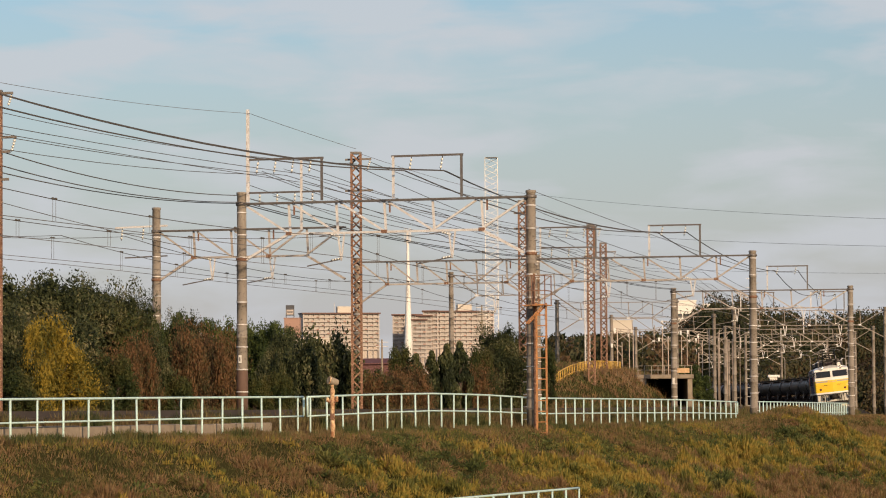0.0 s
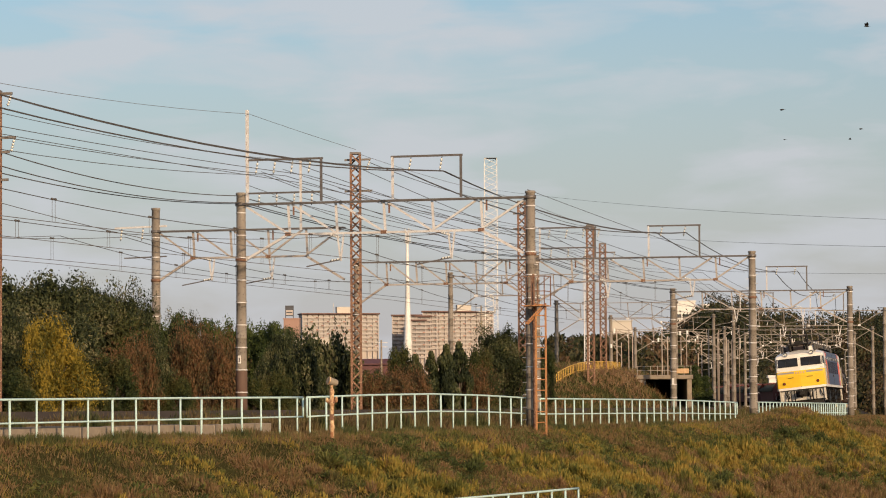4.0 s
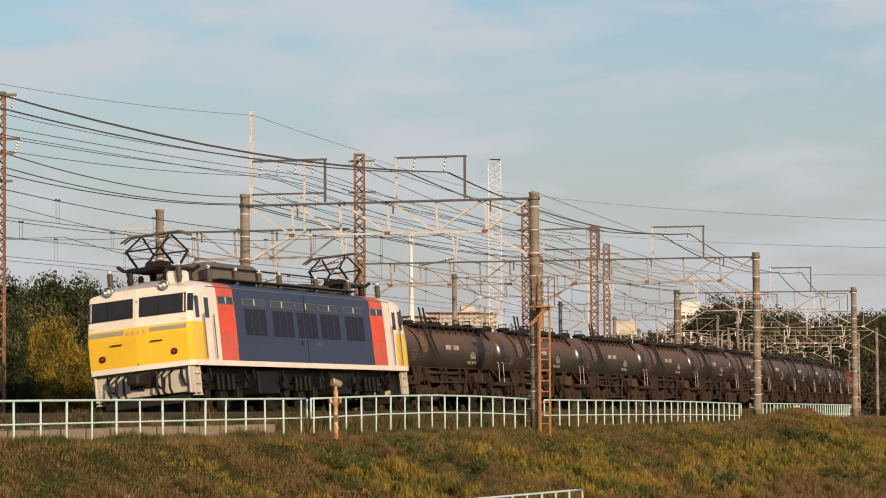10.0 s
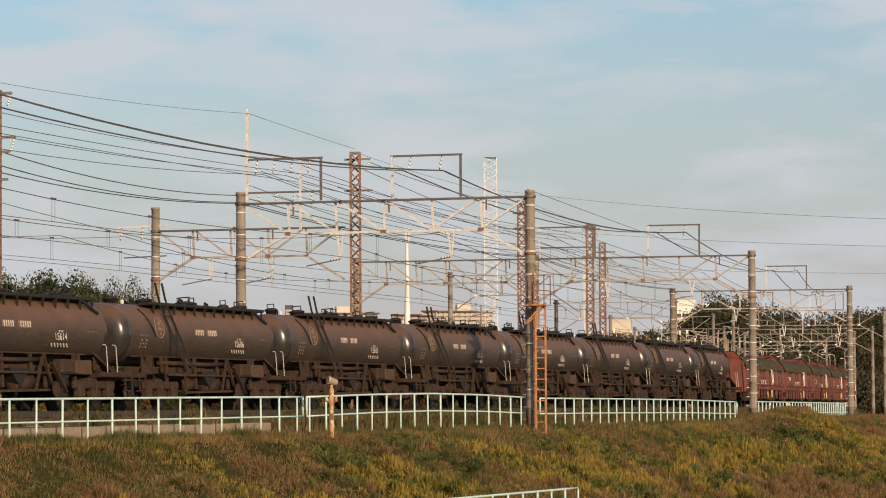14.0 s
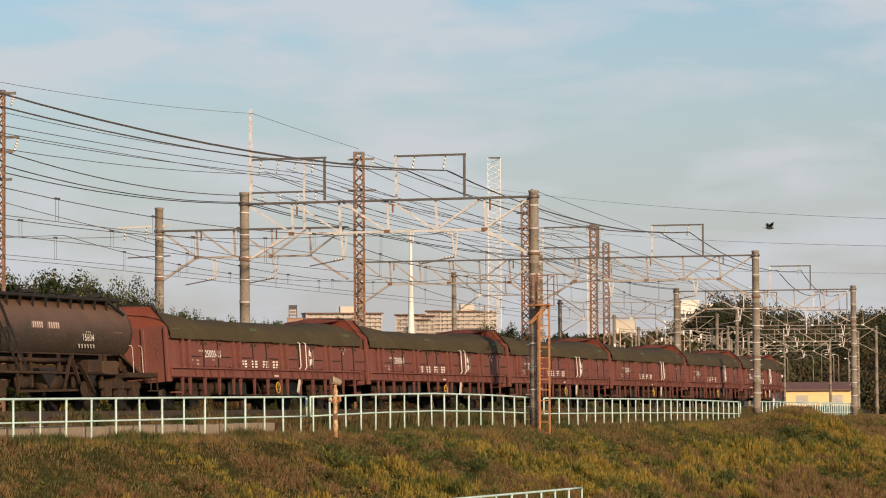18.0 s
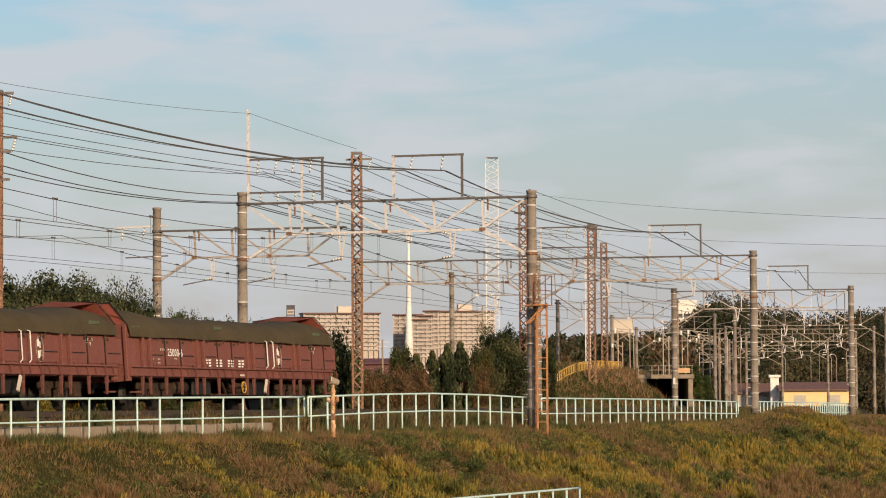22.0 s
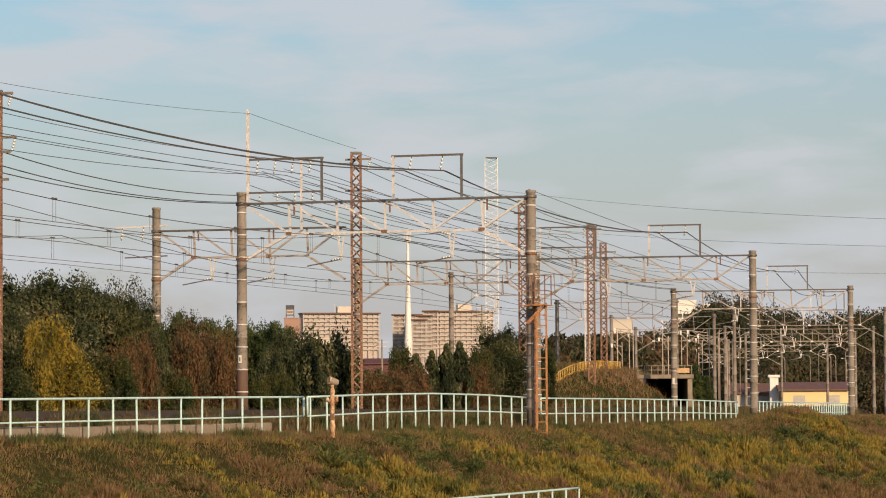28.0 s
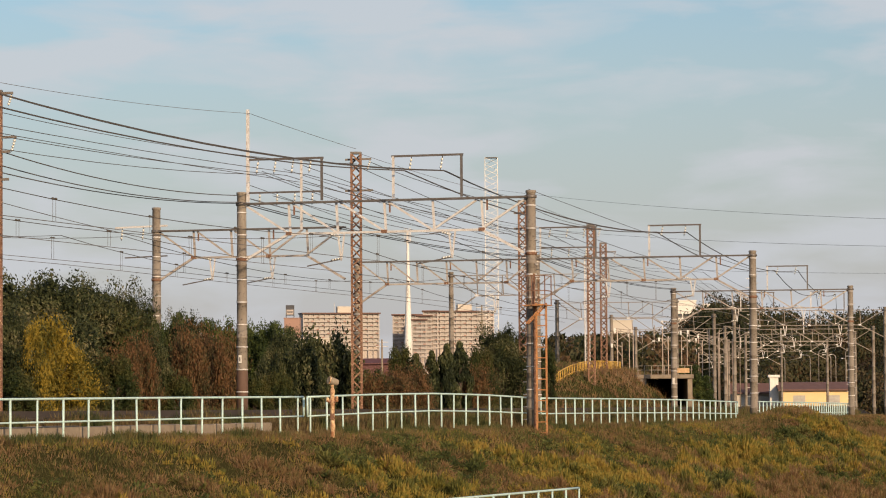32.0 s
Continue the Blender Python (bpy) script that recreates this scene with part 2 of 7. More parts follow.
WALL_YELLOW = surface("pale_yellow_wall", (.78, .58, .31), (.70, .50, .26), .85, scale=.5, fine=5)
BALCONY_SCREEN = surface("reddish_balcony_screen", (.36, .22, .18), (.26, .15, .12), .7, scale=.5, bump=0, piece=.3)
SIGN_DARK = surface("sign_frame", (.07, .07, .08), (.05, .05, .06), .6)
SHUTTER = surface("pale_window_shutter", (.50, .46, .40), (.30, .28, .26), .4, scale=1.2, bump=0)
BALCONY_GLASS = surface("balcony_window", (.36, .33, .31), (.22, .20, .19), .3, scale=.7, bump=0)
WINDOW_DARK = surface("far_window_glass", (.10, .10, .10), (.07, .07, .075), .15, bump=0)
# shade inside the underpass mouth is put into this near-black wall colour
DARK_HOLE = surface("unlit_culvert_wall", (.05, .045, .04), (.03, .028, .025), .9)
GRASS_RUSSET = foliage("russet_grass", [(.13, .11, .040), (.185, .125, .052), (.27, .165, .075), (.215, .115, .060), (.33, .225, .11), (.165, .125, .046)], .7, .4, 6.0, 2.2)
GRASS_GOLD = foliage("goldenrod_plumes", [(.125, .125, .034), (.215, .19, .042), (.31, .235, .050), (.38, .26, .058), (.27, .19, .05)], .7, .4, 6.0, 2.2)
GRASS_GREEN = foliage("mugwort_leaves", [(.065, .08, .028), (.10, .12, .036), (.145, .15, .045), (.20, .185, .056), (.125, .115, .04)], .7, .4, 6.0, 2.2)
TRACK_WEED = foliage("dark_trackside_weeds", [(.068, .083, .030), (.120, .117, .042), (.195, .150, .063), (.150, .093, .051), (.270, .210, .090)], .6, .4)
GRASS_FAR = foliage("verge_weeds", [(.085, .10, .034), (.15, .14, .05), (.29, .18, .085), (.23, .125, .07), (.35, .24, .13)], .3, .4, 7.5, 1.8)
LEAF_DARK = foliage("dark_evergreen_leaves", [(.018, .025, .011), (.040, .050, .020), (.085, .092, .038), (.18, .16, .085)], .8, .2, 9.0, 2.0)
LEAF_MID = foliage("mixed_green_leaves", [(.028, .042, .014), (.05, .06, .018), (.085, .08, .025), (.11, .085, .035)], .6, .25)
LEAF_YELLOW = foliage("yellow_leaves", [(.085, .085, .02), (.20, .155, .026), (.37, .255, .035), (.25, .185, .034)], .9, .35)
LEAF_RUST = foliage("rust_brown_leaves", [(.055, .05, .022), (.10, .068, .032), (.19, .095, .045), (.14, .08, .036), (.075, .075, .03)], 1.1, .25)
LEAF_ROUND = foliage("fresh_green_leaves", [(.035, .052, .016), (.06, .08, .022), (.085, .105, .028), (.11, .12, .035)], .5, .25)
LEAF_FAR = foliage("far_wood_leaves", [(.030, .038, .018), (.055, .058, .026), (.095, .072, .036), (.15, .085, .05)], .12, .25)
FEATHER = surface("dark_feathers", (.03, .03, .032), (.02, .02, .02), .7, bump=0)

# tank heads turn browner towards the top as well
tint_above(TANK_HEAD, (.10, .058, .038), 2.1, 2.6)
for m, v in ((SOIL, 0), (TANK, .3), (PITCH, .12), (BLACK, .2), (TARP, .1), (HOPPER, .25), (BALLAST, .1), (TANK_FRAME, .15)):
    m.node_tree.nodes["Principled BSDF"].inputs["Specular IOR Level"].default_value = v

# ---------------------------------------------------------------- building blocks


def thing(name, label, category, m=None, group="", kind=""):
    ob = new(name)
    ob.empty_display_size = 0.2
    if m is not None:
        ob.matrix_world = m
    return tagged(ob, label, category, group, kind)


def mesh_from(name, bm, mats):
    me = bpy.data.meshes.new(name)
    bm.to_mesh(me)
    bm.free()
    for m in (mats if isinstance(mats, (list, tuple)) else [mats]):
        me.materials.append(m)
    return me


def part(name, bm, mats, parent=None, label=""):
    ob = new(name, bm if isinstance(bm, bpy.types.Mesh) else mesh_from(name, bm, mats))
    ob.parent = parent
    return tagged(ob, label) if label else ob


def box(bm, x0, x1, y0, y1, z0, z1, bevel=0.0):
    vs = [bm.verts.new(c) for c in ((x0, y0, z0), (x1, y0, z0), (x1, y1, z0), (x0, y1, z0), (x0, y0, z1), (x1, y0, z1), (x1, y1, z1), (x0, y1, z1))]
    fs = [bm.faces.new([vs[i] for i in f]) for f in ((3, 2, 1, 0), (4, 5, 6, 7), (0, 1, 5, 4), (1, 2, 6, 5), (2, 3, 7, 6), (3, 0, 4, 7))]
    if bevel:
        es = {e for f in fs for e in f.edges}
        bmesh.ops.bevel(bm, geom=list(es), offset=bevel, segments=1, affect="EDGES")


def rod(bm, pts, r, sides=6, close=True, r2=None):
    """A round bar along points; r2: radius at its end."""
    pts = [Vector(p) for p in pts]
    rings, up = [], None
    for i, p in enumerate(pts):
        d = (pts[min(i + 1, len(pts) - 1)] - pts[max(i - 1, 0)]).normalized()
        if up is None:
            up = d.orthogonal().normalized()
        u = (up - d * up.dot(d)).normalized()
        w = d.cross(u)
        up = u
        k = i / max(1, len(pts) - 1)
        rr = r if r2 is None else r + (r2 - r) * k
        rings.append([bm.verts.new(p + (u * math.cos(2 * math.pi * j / sides) + w * math.sin(2 * math.pi * j / sides)) * rr) for j in range(sides)])
    for a, b in zip(rings, rings[1:]):
        for j in range(sides):
            f = bm.faces.new((a[j], a[(j + 1) % sides], b[(j + 1) % sides], b[j]))
            f.smooth = sides > 5
    if close:
        bm.faces.new(rings[0][::-1])
        bm.faces.new(rings[-1])


def beam(bm, a, b, w, h=None):
    """A square bar between two points."""
    a, b = Vector(a), Vector(b)
    d = (b - a).normalized()
    u = d.cross(Vector((0, 0, 1)))
    u = u.normalized() if u.length > 1e-3 else Vector((1, 0, 0))
    v = d.cross(u).normalized()
    h = h or w
    c = [u * (w / 2 * i) + v * (h / 2 * j) for i, j in ((-1, -1), (1, -1), (1, 1), (-1, 1))]
    p, q = [bm.verts.new(a + k) for k in c], [bm.verts.new(b + k) for k in c]
    for i in range(4):
        bm.faces.new((p[i], p[(i + 1) % 4], q[(i + 1) % 4], q[i]))
    bm.faces.new(p[::-1])
    bm.faces.new(q)


def lathe(bm, prof, axis="z", sides=12, at=(0, 0, 0)):
    """A turned body from (along, radius) pairs."""
    rings = []
    for h, r in prof:
        ring = []
        for j in range(sides):
            a = 2 * math.pi * j / sides
            c, s = r * math.cos(a), r * math.sin(a)
            p = {"z": (c, s, h), "x": (h, c, s), "y": (s, h, c)}[axis]
            ring.append(bm.verts.new((p[0] + at[0], p[1] + at[1], p[2] + at[2])))
        rings.append(ring)
    for a, b in zip(rings, rings[1:]):
        for j in range(sides):
            f = bm.faces.new((a[j], a[(j + 1) % sides], b[(j + 1) % sides], b[j]))
            f.smooth = True
    bm.faces.new(rings[0][::-1])
    bm.faces.new(rings[-1])


def B():
    return bmesh.new()


def one(fn, *a, **k):
    bm = bmesh.new()
    fn(bm, *a, **k)
    return bm


def array_mesh(name, verts, n, mat):
    """A mesh of loose n-sided faces from an array of corners."""
    me = bpy.data.meshes.new(name)
    k = len(verts)
    me.vertices.add(k)
    me.vertices.foreach_set("co", np.asarray(verts, np.float32).ravel())
    me.loops.add(k)
    me.loops.foreach_set("vertex_index", np.arange(k, dtype=np.int32))
    me.polygons.add(k // n)
    me.polygons.foreach_set("loop_start", np.arange(0, k, n, dtype=np.int32))
    me.update(calc_edges=True)
    me.materials.append(mat)
    return me


def letters(text, size, mat, bold=0.0):
    """A flat mesh of lettering, centred, in the xz plane."""
    cu = bpy.data.curves.new("lettering", "FONT")
    cu.body, cu.size, cu.align_x, cu.align_y, cu.offset = text, size, "CENTER", "CENTER", bold
    cu.space_character = 1.12
    ob = bpy.data.objects.new("lettering", cu)
    scene.collection.objects.link(ob)
    me = bpy.data.meshes.new_from_object(ob.evaluated_get(bpy.context.evaluated_depsgraph_get()))
    bpy.data.objects.remove(ob)
    me.transform(pose(0, 0, 0, 90, 0, 180))
    me.materials.clear()
    me.materials.append(mat)
    return me


# ---------------------------------------------------------------- the plan: the railway bends on one wide arc
RADIUS, CENTRE, HEAD = 861.06, (-823.305, 364.018), 0.30450
SPEED, CANT = 19.876, 3.86


def on(s, q=0.0):
    """Plan place s metres along the near track (against its far end) and q metres to its open side."""
    a = HEAD + s / RADIUS
    return CENTRE[0] + (RADIUS + q) * math.cos(a), CENTRE[1] - (RADIUS + q) * math.sin(a)


def across(s, q=0.0, z=0.0):
    """A pose at that place whose x points to the open side and y away along the line."""
    x, y = on(s, q)
    return Matrix.Translation((x, y, z)) @ Matrix.Rotation(-(HEAD + s / RADIUS), 4, "Z")


def arc_of(x, y):
    dx, dy = x - CENTRE[0], y - CENTRE[1]
    return (np.arctan2(-dy, dx) - HEAD) * RADIUS, np.hypot(dx, dy) - RADIUS


def step(a, b, v):
    k = np.clip((v - a) / (b - a), 0, 1)
    return k * k * (3 - 2 * k)


def ground_z(x, y):
    """Height of the ground: formation, the bank that falls from it, the mound, the far hill."""
    x, y = np.asarray(x, float), np.asarray(y, float)
    s, q = arc_of(x, y)
    # the bank that falls to the open side
    brow = 3.9 + 0.5 * np.sin(s * .11)
    z = -0.62 - 0.06 * step(2.2, 3.4, q) - 3.6 * np.clip((q - brow) / 12.0, 0, 1) - 0.35 * step(0, 1, (q - brow) / 2.5) * (s > -200)
    z = z + 0.95 * np.exp(-((s + 51) / 9) ** 2 - ((q - 5.6) / 2.2) ** 2)
    z = z + 0.55 * np.exp(-((s + 85) / 22) ** 2 - ((q - 7.0) / 2.6) ** 2)
    z = z + 2.6 * step(26, 38, q)
    # mound beyond the lines
    z = z + 3.15 * np.exp(-(np.abs((s + 93) / 32)) ** 4 - (np.abs(q + 13.8) / 5.4) ** 4)
    z = z + 0.9 * step(-9, -22, q) * np.exp(-((s - 20) / 40) ** 2)
    # hill behind
    z = z + step(4, 15, q) * (11.4 * np.exp(-((x - 80) / 36) ** 2 - ((y - 560) / 110) ** 2) + 12.5 * np.exp(-((x - 44) / 13) ** 2 - ((y - 525) / 62) ** 2)) + 7 * np.exp(-((x - 150) / 70) ** 2 - ((y - 700) / 200) ** 2)
    far = np.hypot(x, y)
    z = np.where(far > 900, z * np.clip(1 - (far - 900) / 600, 0, 1) - 0.6 * np.clip((far - 900) / 600, 0, 1), z)
    return z + (0.07 * np.sin(x * 1.3 + y * .4) * np.sin(y * .9) + .06 * np.sin(x * 3.1 - y * 1.7) * np.sin(y * 2.3 + x)) * step(3.6, 5.4, q)

# ---------------------------------------------------------------- ground


def build_ground():
    xs = np.concatenate([-np.geomspace(4200, 62, 26), np.arange(-60, 60.1, 1.0), np.geomspace(62, 4200, 26)])
    ys = np.concatenate([-np.geomspace(3000, 12, 14), np.arange(-10, 50, 5), np.arange(50, 230, 1.0), np.geomspace(231, 4600, 70)])
    gx, gy = np.meshgrid(xs, ys)
    gz = ground_z(gx, gy)
    nx, ny = len(xs), len(ys)
    me = bpy.data.meshes.new("ground")
    co = np.stack([gx, gy, gz], -1).reshape(-1, 3)
    i = np.arange((ny - 1) * nx).reshape(ny - 1, nx)[:, :-1].ravel()
    quads = np.stack([i, i + 1, i + nx + 1, i + nx], 1)
    me.from_pydata(co.tolist(), [], quads.tolist())
    me.polygons.foreach_set("use_smooth", [True] * len(me.polygons))
    me.materials.append(SOIL)
    tagged(new("ground", me), "uneven earth bank covered in autumn weeds", "ground", kind="structure")


build_ground()
TRACKS = (0.0, -4.0)


def strip(name, q0, prof, s0, s1, mat, ds=3.0, label=""):
    """A body of constant section along the line: prof holds (q, z) pairs."""
    bm = B()
    n = int((s1 - s0) / ds) + 1
    rows = []
    for i in range(n):
        s = s0 + (s1 - s0) * i / (n - 1)
        row = []
        for q, z in prof:
            x, y = on(s, q0 + q)
            row.append(bm.verts.new((x, y, z)))
        rows.append(row)
    for a, b in zip(rows, rows[1:]):
        for j in range(len(prof) - 1):
            bm.faces.new((a[j], a[j + 1], b[j + 1], b[j]))
    return part(name, bm, mat)


def build_tracks():
    for k, q in enumerate(TRACKS):
        c = 0.0 if k < 2 else 0.25
        lean = math.tan(radians(CANT)) if k < 2 else 0.0
        bed = strip("ballast", q, [(-2.6, -.6), (-1.7, -.2 + c - .06), (1.7, -.2 + c + .06), (2.7, -.62)], -520, 75, BALLAST)
        tagged(bed, "brown ballast bed under the railway track", "ballast", kind="structure")
        line = thing("railway_track", "worn steel rails on concrete sleepers in ballast", "railway track", kind="structure")
        for sd in (-.57, .57):
            zz = c + (sd + .57) * lean
            r = strip("rail", q, [(sd - .06, zz - .15), (sd - .035, zz), (sd + .035, zz), (sd + .06, zz - .15)], -520, 75, RAIL)
            r.parent = line
        if k == 0:
            me = mesh_from("sleeper", one(box, -1.0, 1.0, -.11, .11, -.17, 0, .02), SLEEPER)
            for i in range(200):
                ob = part("sleeper", me, None, line)
                ob.matrix_world = across(-70 + i * .62, q, c - .185 + .57 * lean) @ pose(0, 0, 0, 0, -CANT if k < 2 else 0)


build_tracks()


def build_kerb():
    """The pale concrete trough between fence and track."""
    t = thing("cable_trough", "pale weathered concrete cable trough beside the track", "cable trough", kind="structure")
    me = mesh_from("trough_block", one(box, -.22, .22, -.98, .98, -.45, -.02, .02), CONCRETE_PALE)
    for i in range(14):
        ob = part("trough_block", me, None, t)
        ob.matrix_world = across(18.5 + i * 2.0, 2.55, -.25 - .012 * (i % 3))


build_kerb()

# ---------------------------------------------------------------- fence


def fence(s0, s1, tops, q=3.05, height=1.1, label="pale mint-painted steel pipe fence on the bank", ends=True, gap=1.3, start=None):
    """Posts, a top rail and a middle rail; tops: heights of the rail along the way."""
    t = thing("fence", label, "fence", group="bank fences")
    span = s1 - s0
    def top(k):
        i = min(int(k * (len(tops) - 1)), len(tops) - 2)
        w = k * (len(tops) - 1) - i
        return tops[i] * (1 - w) + tops[i + 1] * w
    def spot(k, dz=0.0):
        x, y = on(s0 + span * k, q)
        return Vector((x, y, top(k) + dz))
    m = max(6, round(abs(span) / 1.2))
    part("top_rail", one(rod, [spot(i / m) for i in range(m + 1)], .03, 6), MINT, t)
    part("middle_rail", one(rod, [spot(i / m, -.53) for i in range(m + 1)], .024, 6), MINT, t)
    p, way, i = (s0 if start is None else start), (1 if span > 0 else -1), 0
    while (p - s1) * way < 0:
        k = (p - s0) / span
        if k >= 0:
            a = spot(k)
            lean = Vector((math.sin(i * 7.3) * .012, 0, 0))
            part("post", one(rod, [a, a - Vector((0, 0, height + .25)) + lean], .026 + .004 * (i % 2), 6), MINT, t)
        p += gap * way
        i += 1
    if ends:
        for k in (0, 1):
            part("end_post", one(rod, [spot(k), spot(k, -.53)], .03, 6), MINT, t)
    return t


fence(15.88, 41, [.42, .39, .35, .31], start=16.32, gap=1.333)
fence(15.58, -6.24, [.42, .50, .54, .51, .43], start=15.36, gap=1.29)
fence(-7.69, -44.29, [.41, .40, .37, .29], start=-8.40, gap=1.31)
fence(-48.35, -94.19, [.31, .27, .24], gap=1.2)
fence(17.20, 17.20 + 13, [-2.03, -2.03], q=11.3, gap=1.2, ends=False, label="pale mint-painted pipe fence low on the bank")

# ---------------------------------------------------------------- overhead line


def pole_mesh(bm, x, z0, z1, r0=.20, r1=.16):
    prof = [(z0, r0)]
    n = 7
    for i in range(1, n):
        z = z0 + (z1 - z0) * i / n
        r = r0 + (r1 - r0) * i / n
        prof += [(z - .03, r), (z - .025, r + .008), (z + .025, r + .008), (z + .03, r)]
    prof += [(z1 - .1, r1), (z1 - .08, r1 + .025), (z1 - .01, r1 + .02), (z1, r1 - .03)]
    lathe(bm, prof, "z", 14, (x, 0, 0))


def insulator(parent, a, b, n=4, r=.055):
    """A string of white porcelain sheds on a dark core between two points."""
    a, b = Vector(a), Vector(b)
    bm = B()
    rod(bm, [a, b], .016, 5)
    dark = len(bm.faces)
    d = (b - a)
    for i in range(n):
        c = a + d * ((i + .8) / (n + .6))
        u = d.normalized() * min(.05, d.length / (n + .6) * .32)
        rod(bm, [c - u, c + u], r * .55, 7, True, r)
    bm.faces.ensure_lookup_table()
    for f in bm.faces[:dark]:
        f.material_index = 1
    return part("insulator", bm, [PORCELAIN, WIRE], parent)


def member(name, parent, a, b, w, mat, h=None):
    return part(name, one(beam, a, b, w, h), mat, parent)


def feeder_frame(t, x0, x1, z0, z1, spike=0.0, mid=0.0, hang=2):
    """A light rectangular frame on top of a portal that carries the feeder insulators."""
    # pale steel paints the left post as sunlit; the right one stays dark
    member("frame_post", t, (x0, 0, z0), (x0, 0, z1 + spike), .075 if not spike else .095, STEEL)
    member("frame_post", t, (x1, 0, z0), (x1, 0, z1), .075, STEEL_DARK)
    member("frame_bar", t, (x0 - .06, 0, z1), (x1 + .06, 0, z1), .07, STEEL_DARK)
    if mid:
        member("frame_bar", t, (x0, 0, mid), (x1, 0, mid), .06, STEEL_DARK)
    for i in range(hang):
        x = x0 + (x1 - x0) * (i + .6) / (hang + .2)
        insulator(t, (x, 0, z1 - .03), (x - .12, .1, z1 - .5), 3, .045)
        if mid:
            insulator(t, (x + .05, 0, mid), (x, .08, mid - .45), 3, .045)


def portal(s, qs, z=7.2, depth=1.08, label="concrete catenary portal with a weathered steel truss beam", tall=.22, fine=True, steel=None, bays=6, base=-1.2, skip=0, lift=0.0):
    """Poles at the offsets qs, right one first, and a flat truss between the outer two."""
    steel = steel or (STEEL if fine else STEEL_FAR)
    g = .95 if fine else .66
    t = thing("catenary_portal", label, "catenary portal", across(s), "overhead line portals")
    for q in qs[skip:]:
        part("pole", one(pole_mesh, q, base, z + tall + (lift if q == qs[-1] else 0), *((.20, .16) if fine else (.155, .125))), CONCRETE, t)
        for i in range(9 if fine else 0):
            zz = base + 1.9 + i * .78
            if zz < z:
                part("pole_band", one(lathe, [(zz - .022, .17), (zz - .02, .214 - .004 * i), (zz + .02, .214 - .004 * i), (zz + .022, .17)], "z", 12, (q, 0, 0)), STEEL, t)
        for zz in ((z, z - depth - .85) if fine else (z,)):
            part("clamp_band", one(lathe, [(zz - .06, .17), (zz - .05, .205), (zz + .05, .205), (zz + .06, .17)], "z", 12, (q, 0, 0)), STEEL_DARK if zz == z else RUST, t)
    q0, q1 = qs[-1], qs[0]
    for k in range(len(qs) - 1):
        a, b = qs[k + 1], qs[k]
        for y in ((-.14, .14) if fine else (0,)):
            member("top_chord", t, (a, y, z), (b, y, z), .066 * g, STEEL_DARK if fine else steel)
        w = (b - a) / bays
        member("bottom_chord", t, (a + w, 0, z - depth), (b - w, 0, z - depth), .08 * g, steel)
        for i in range(1, bays):
            member("strut", t, (a + w * i, 0, z), (a + w * i + .06, 0, z - depth), .075 * g, steel)
            if fine and i % 2:
                member("rust_hanger", t, (a + w * i + .2, 0, z - .05), (a + w * i + .2, 0, z - .42), .05, RUST)
            if i < bays - 1:
                member("diagonal", t, (a + w * (i - 1) + .15, 0, z - .05), (a + w * i, 0, z - depth + .03), .07 * g, steel)
            if i > bays - 3:
                member("diagonal", t, (a + w * (i + 1) - .15, 0, z - .05), (a + w * i, 0, z - depth + .03), .07 * g, steel)
        member("knee_brace", t, (a, 0, z - depth - .95), (a + w, 0, z - depth), .09 * g, steel)
        member("knee_brace", t, (b, 0, z - depth - .95), (b - w, 0, z - depth), .09 * g, steel)
        for i in range(1, bays, 2):
            part("gusset", one(box, a + w * i - .1, a + w * i + .1, -.05, .05, z - depth - .05, z - depth + .07), RUST if fine else STEEL, t)
    return t


def cantilevers(t, track_qs, z, depth):
    """Hangers, pull-off arms and insulators that hold the wires over each track."""
    for q in track_qs:
        member("dropper_post", t, (q + .62, 0, z - depth), (q + .5, 0, 5.2), .05, STEEL)
        member("dropper_post", t, (q + .38, 0, z - depth), (q + .5, 0, 5.2), .05, STEEL)
        member("pull_off_arm", t, (q + .5, 0, 5.25), (q - .75, 0, 5.03), .04, STEEL_DARK)
        insulator(t, (q + .5, 0, 6.0), (q + .1, 0, 6.12), 4, .05)
        insulator(t, (q + .48, 0, 5.28), (q + .12, 0, 5.22), 3, .045)
        member("stay", t, (q + .12, 0, 6.12), (q - .3, 0, 6.05), .03, STEEL_DARK)


P1 = portal(-5.7, (3.3, -7.16), 7.24, lift=.2)
feeder_frame(P1, -6.92, -4.2, 7.3, 8.78, spike=1.76, mid=7.62, hang=4)
feeder_frame(P1, -1.6, .85, 7.3, 8.75, hang=2)
member("frame_post", P1, (-4.95, 0, 6.3), (-4.95, 0, 8.75), .07, STEEL)
cantilevers(P1, (0, -4), 7.24, 1.08)
def step_bolts(p, q, n=16):
    for i in range(n):
        for sx in (-1, 1):
            z = -.3 + i * .42 + (.2 if sx > 0 else 0)
            part("step_bolt", one(rod, [(q + sx * .15, -.1, z), (q + sx * .28, -.12, z)], .016, 4), STEEL, p)


step_bolts(P1, 3.3)
part("pole_tag", one(box, -7.215, -7.105, -.225, -.205, 1.70, 1.98, .005), TOWER_WHITE, P1, "small white pole tag")
part("tag_marks", one(box, -7.18, -7.14, -.229, -.225, 1.76, 1.90), WIRE, P1, "dark unreadable mark on the tag")
# a thin sleeve turns the lower pole darker and red-brown
part("pole_sleeve", one(lathe, [(-.7, .205), (1.42, .20), (1.44, .196)], "z", 14, (-7.16, 0, 0)), SLEEVE, P1, "thin red-brown sleeve round the pole foot")
part("base_marker", one(box, -7.16, -6.9, -.5, -.3, -.55, -.04, .02), TOWER_WHITE, P1, "small white marker block standing at the pole foot")
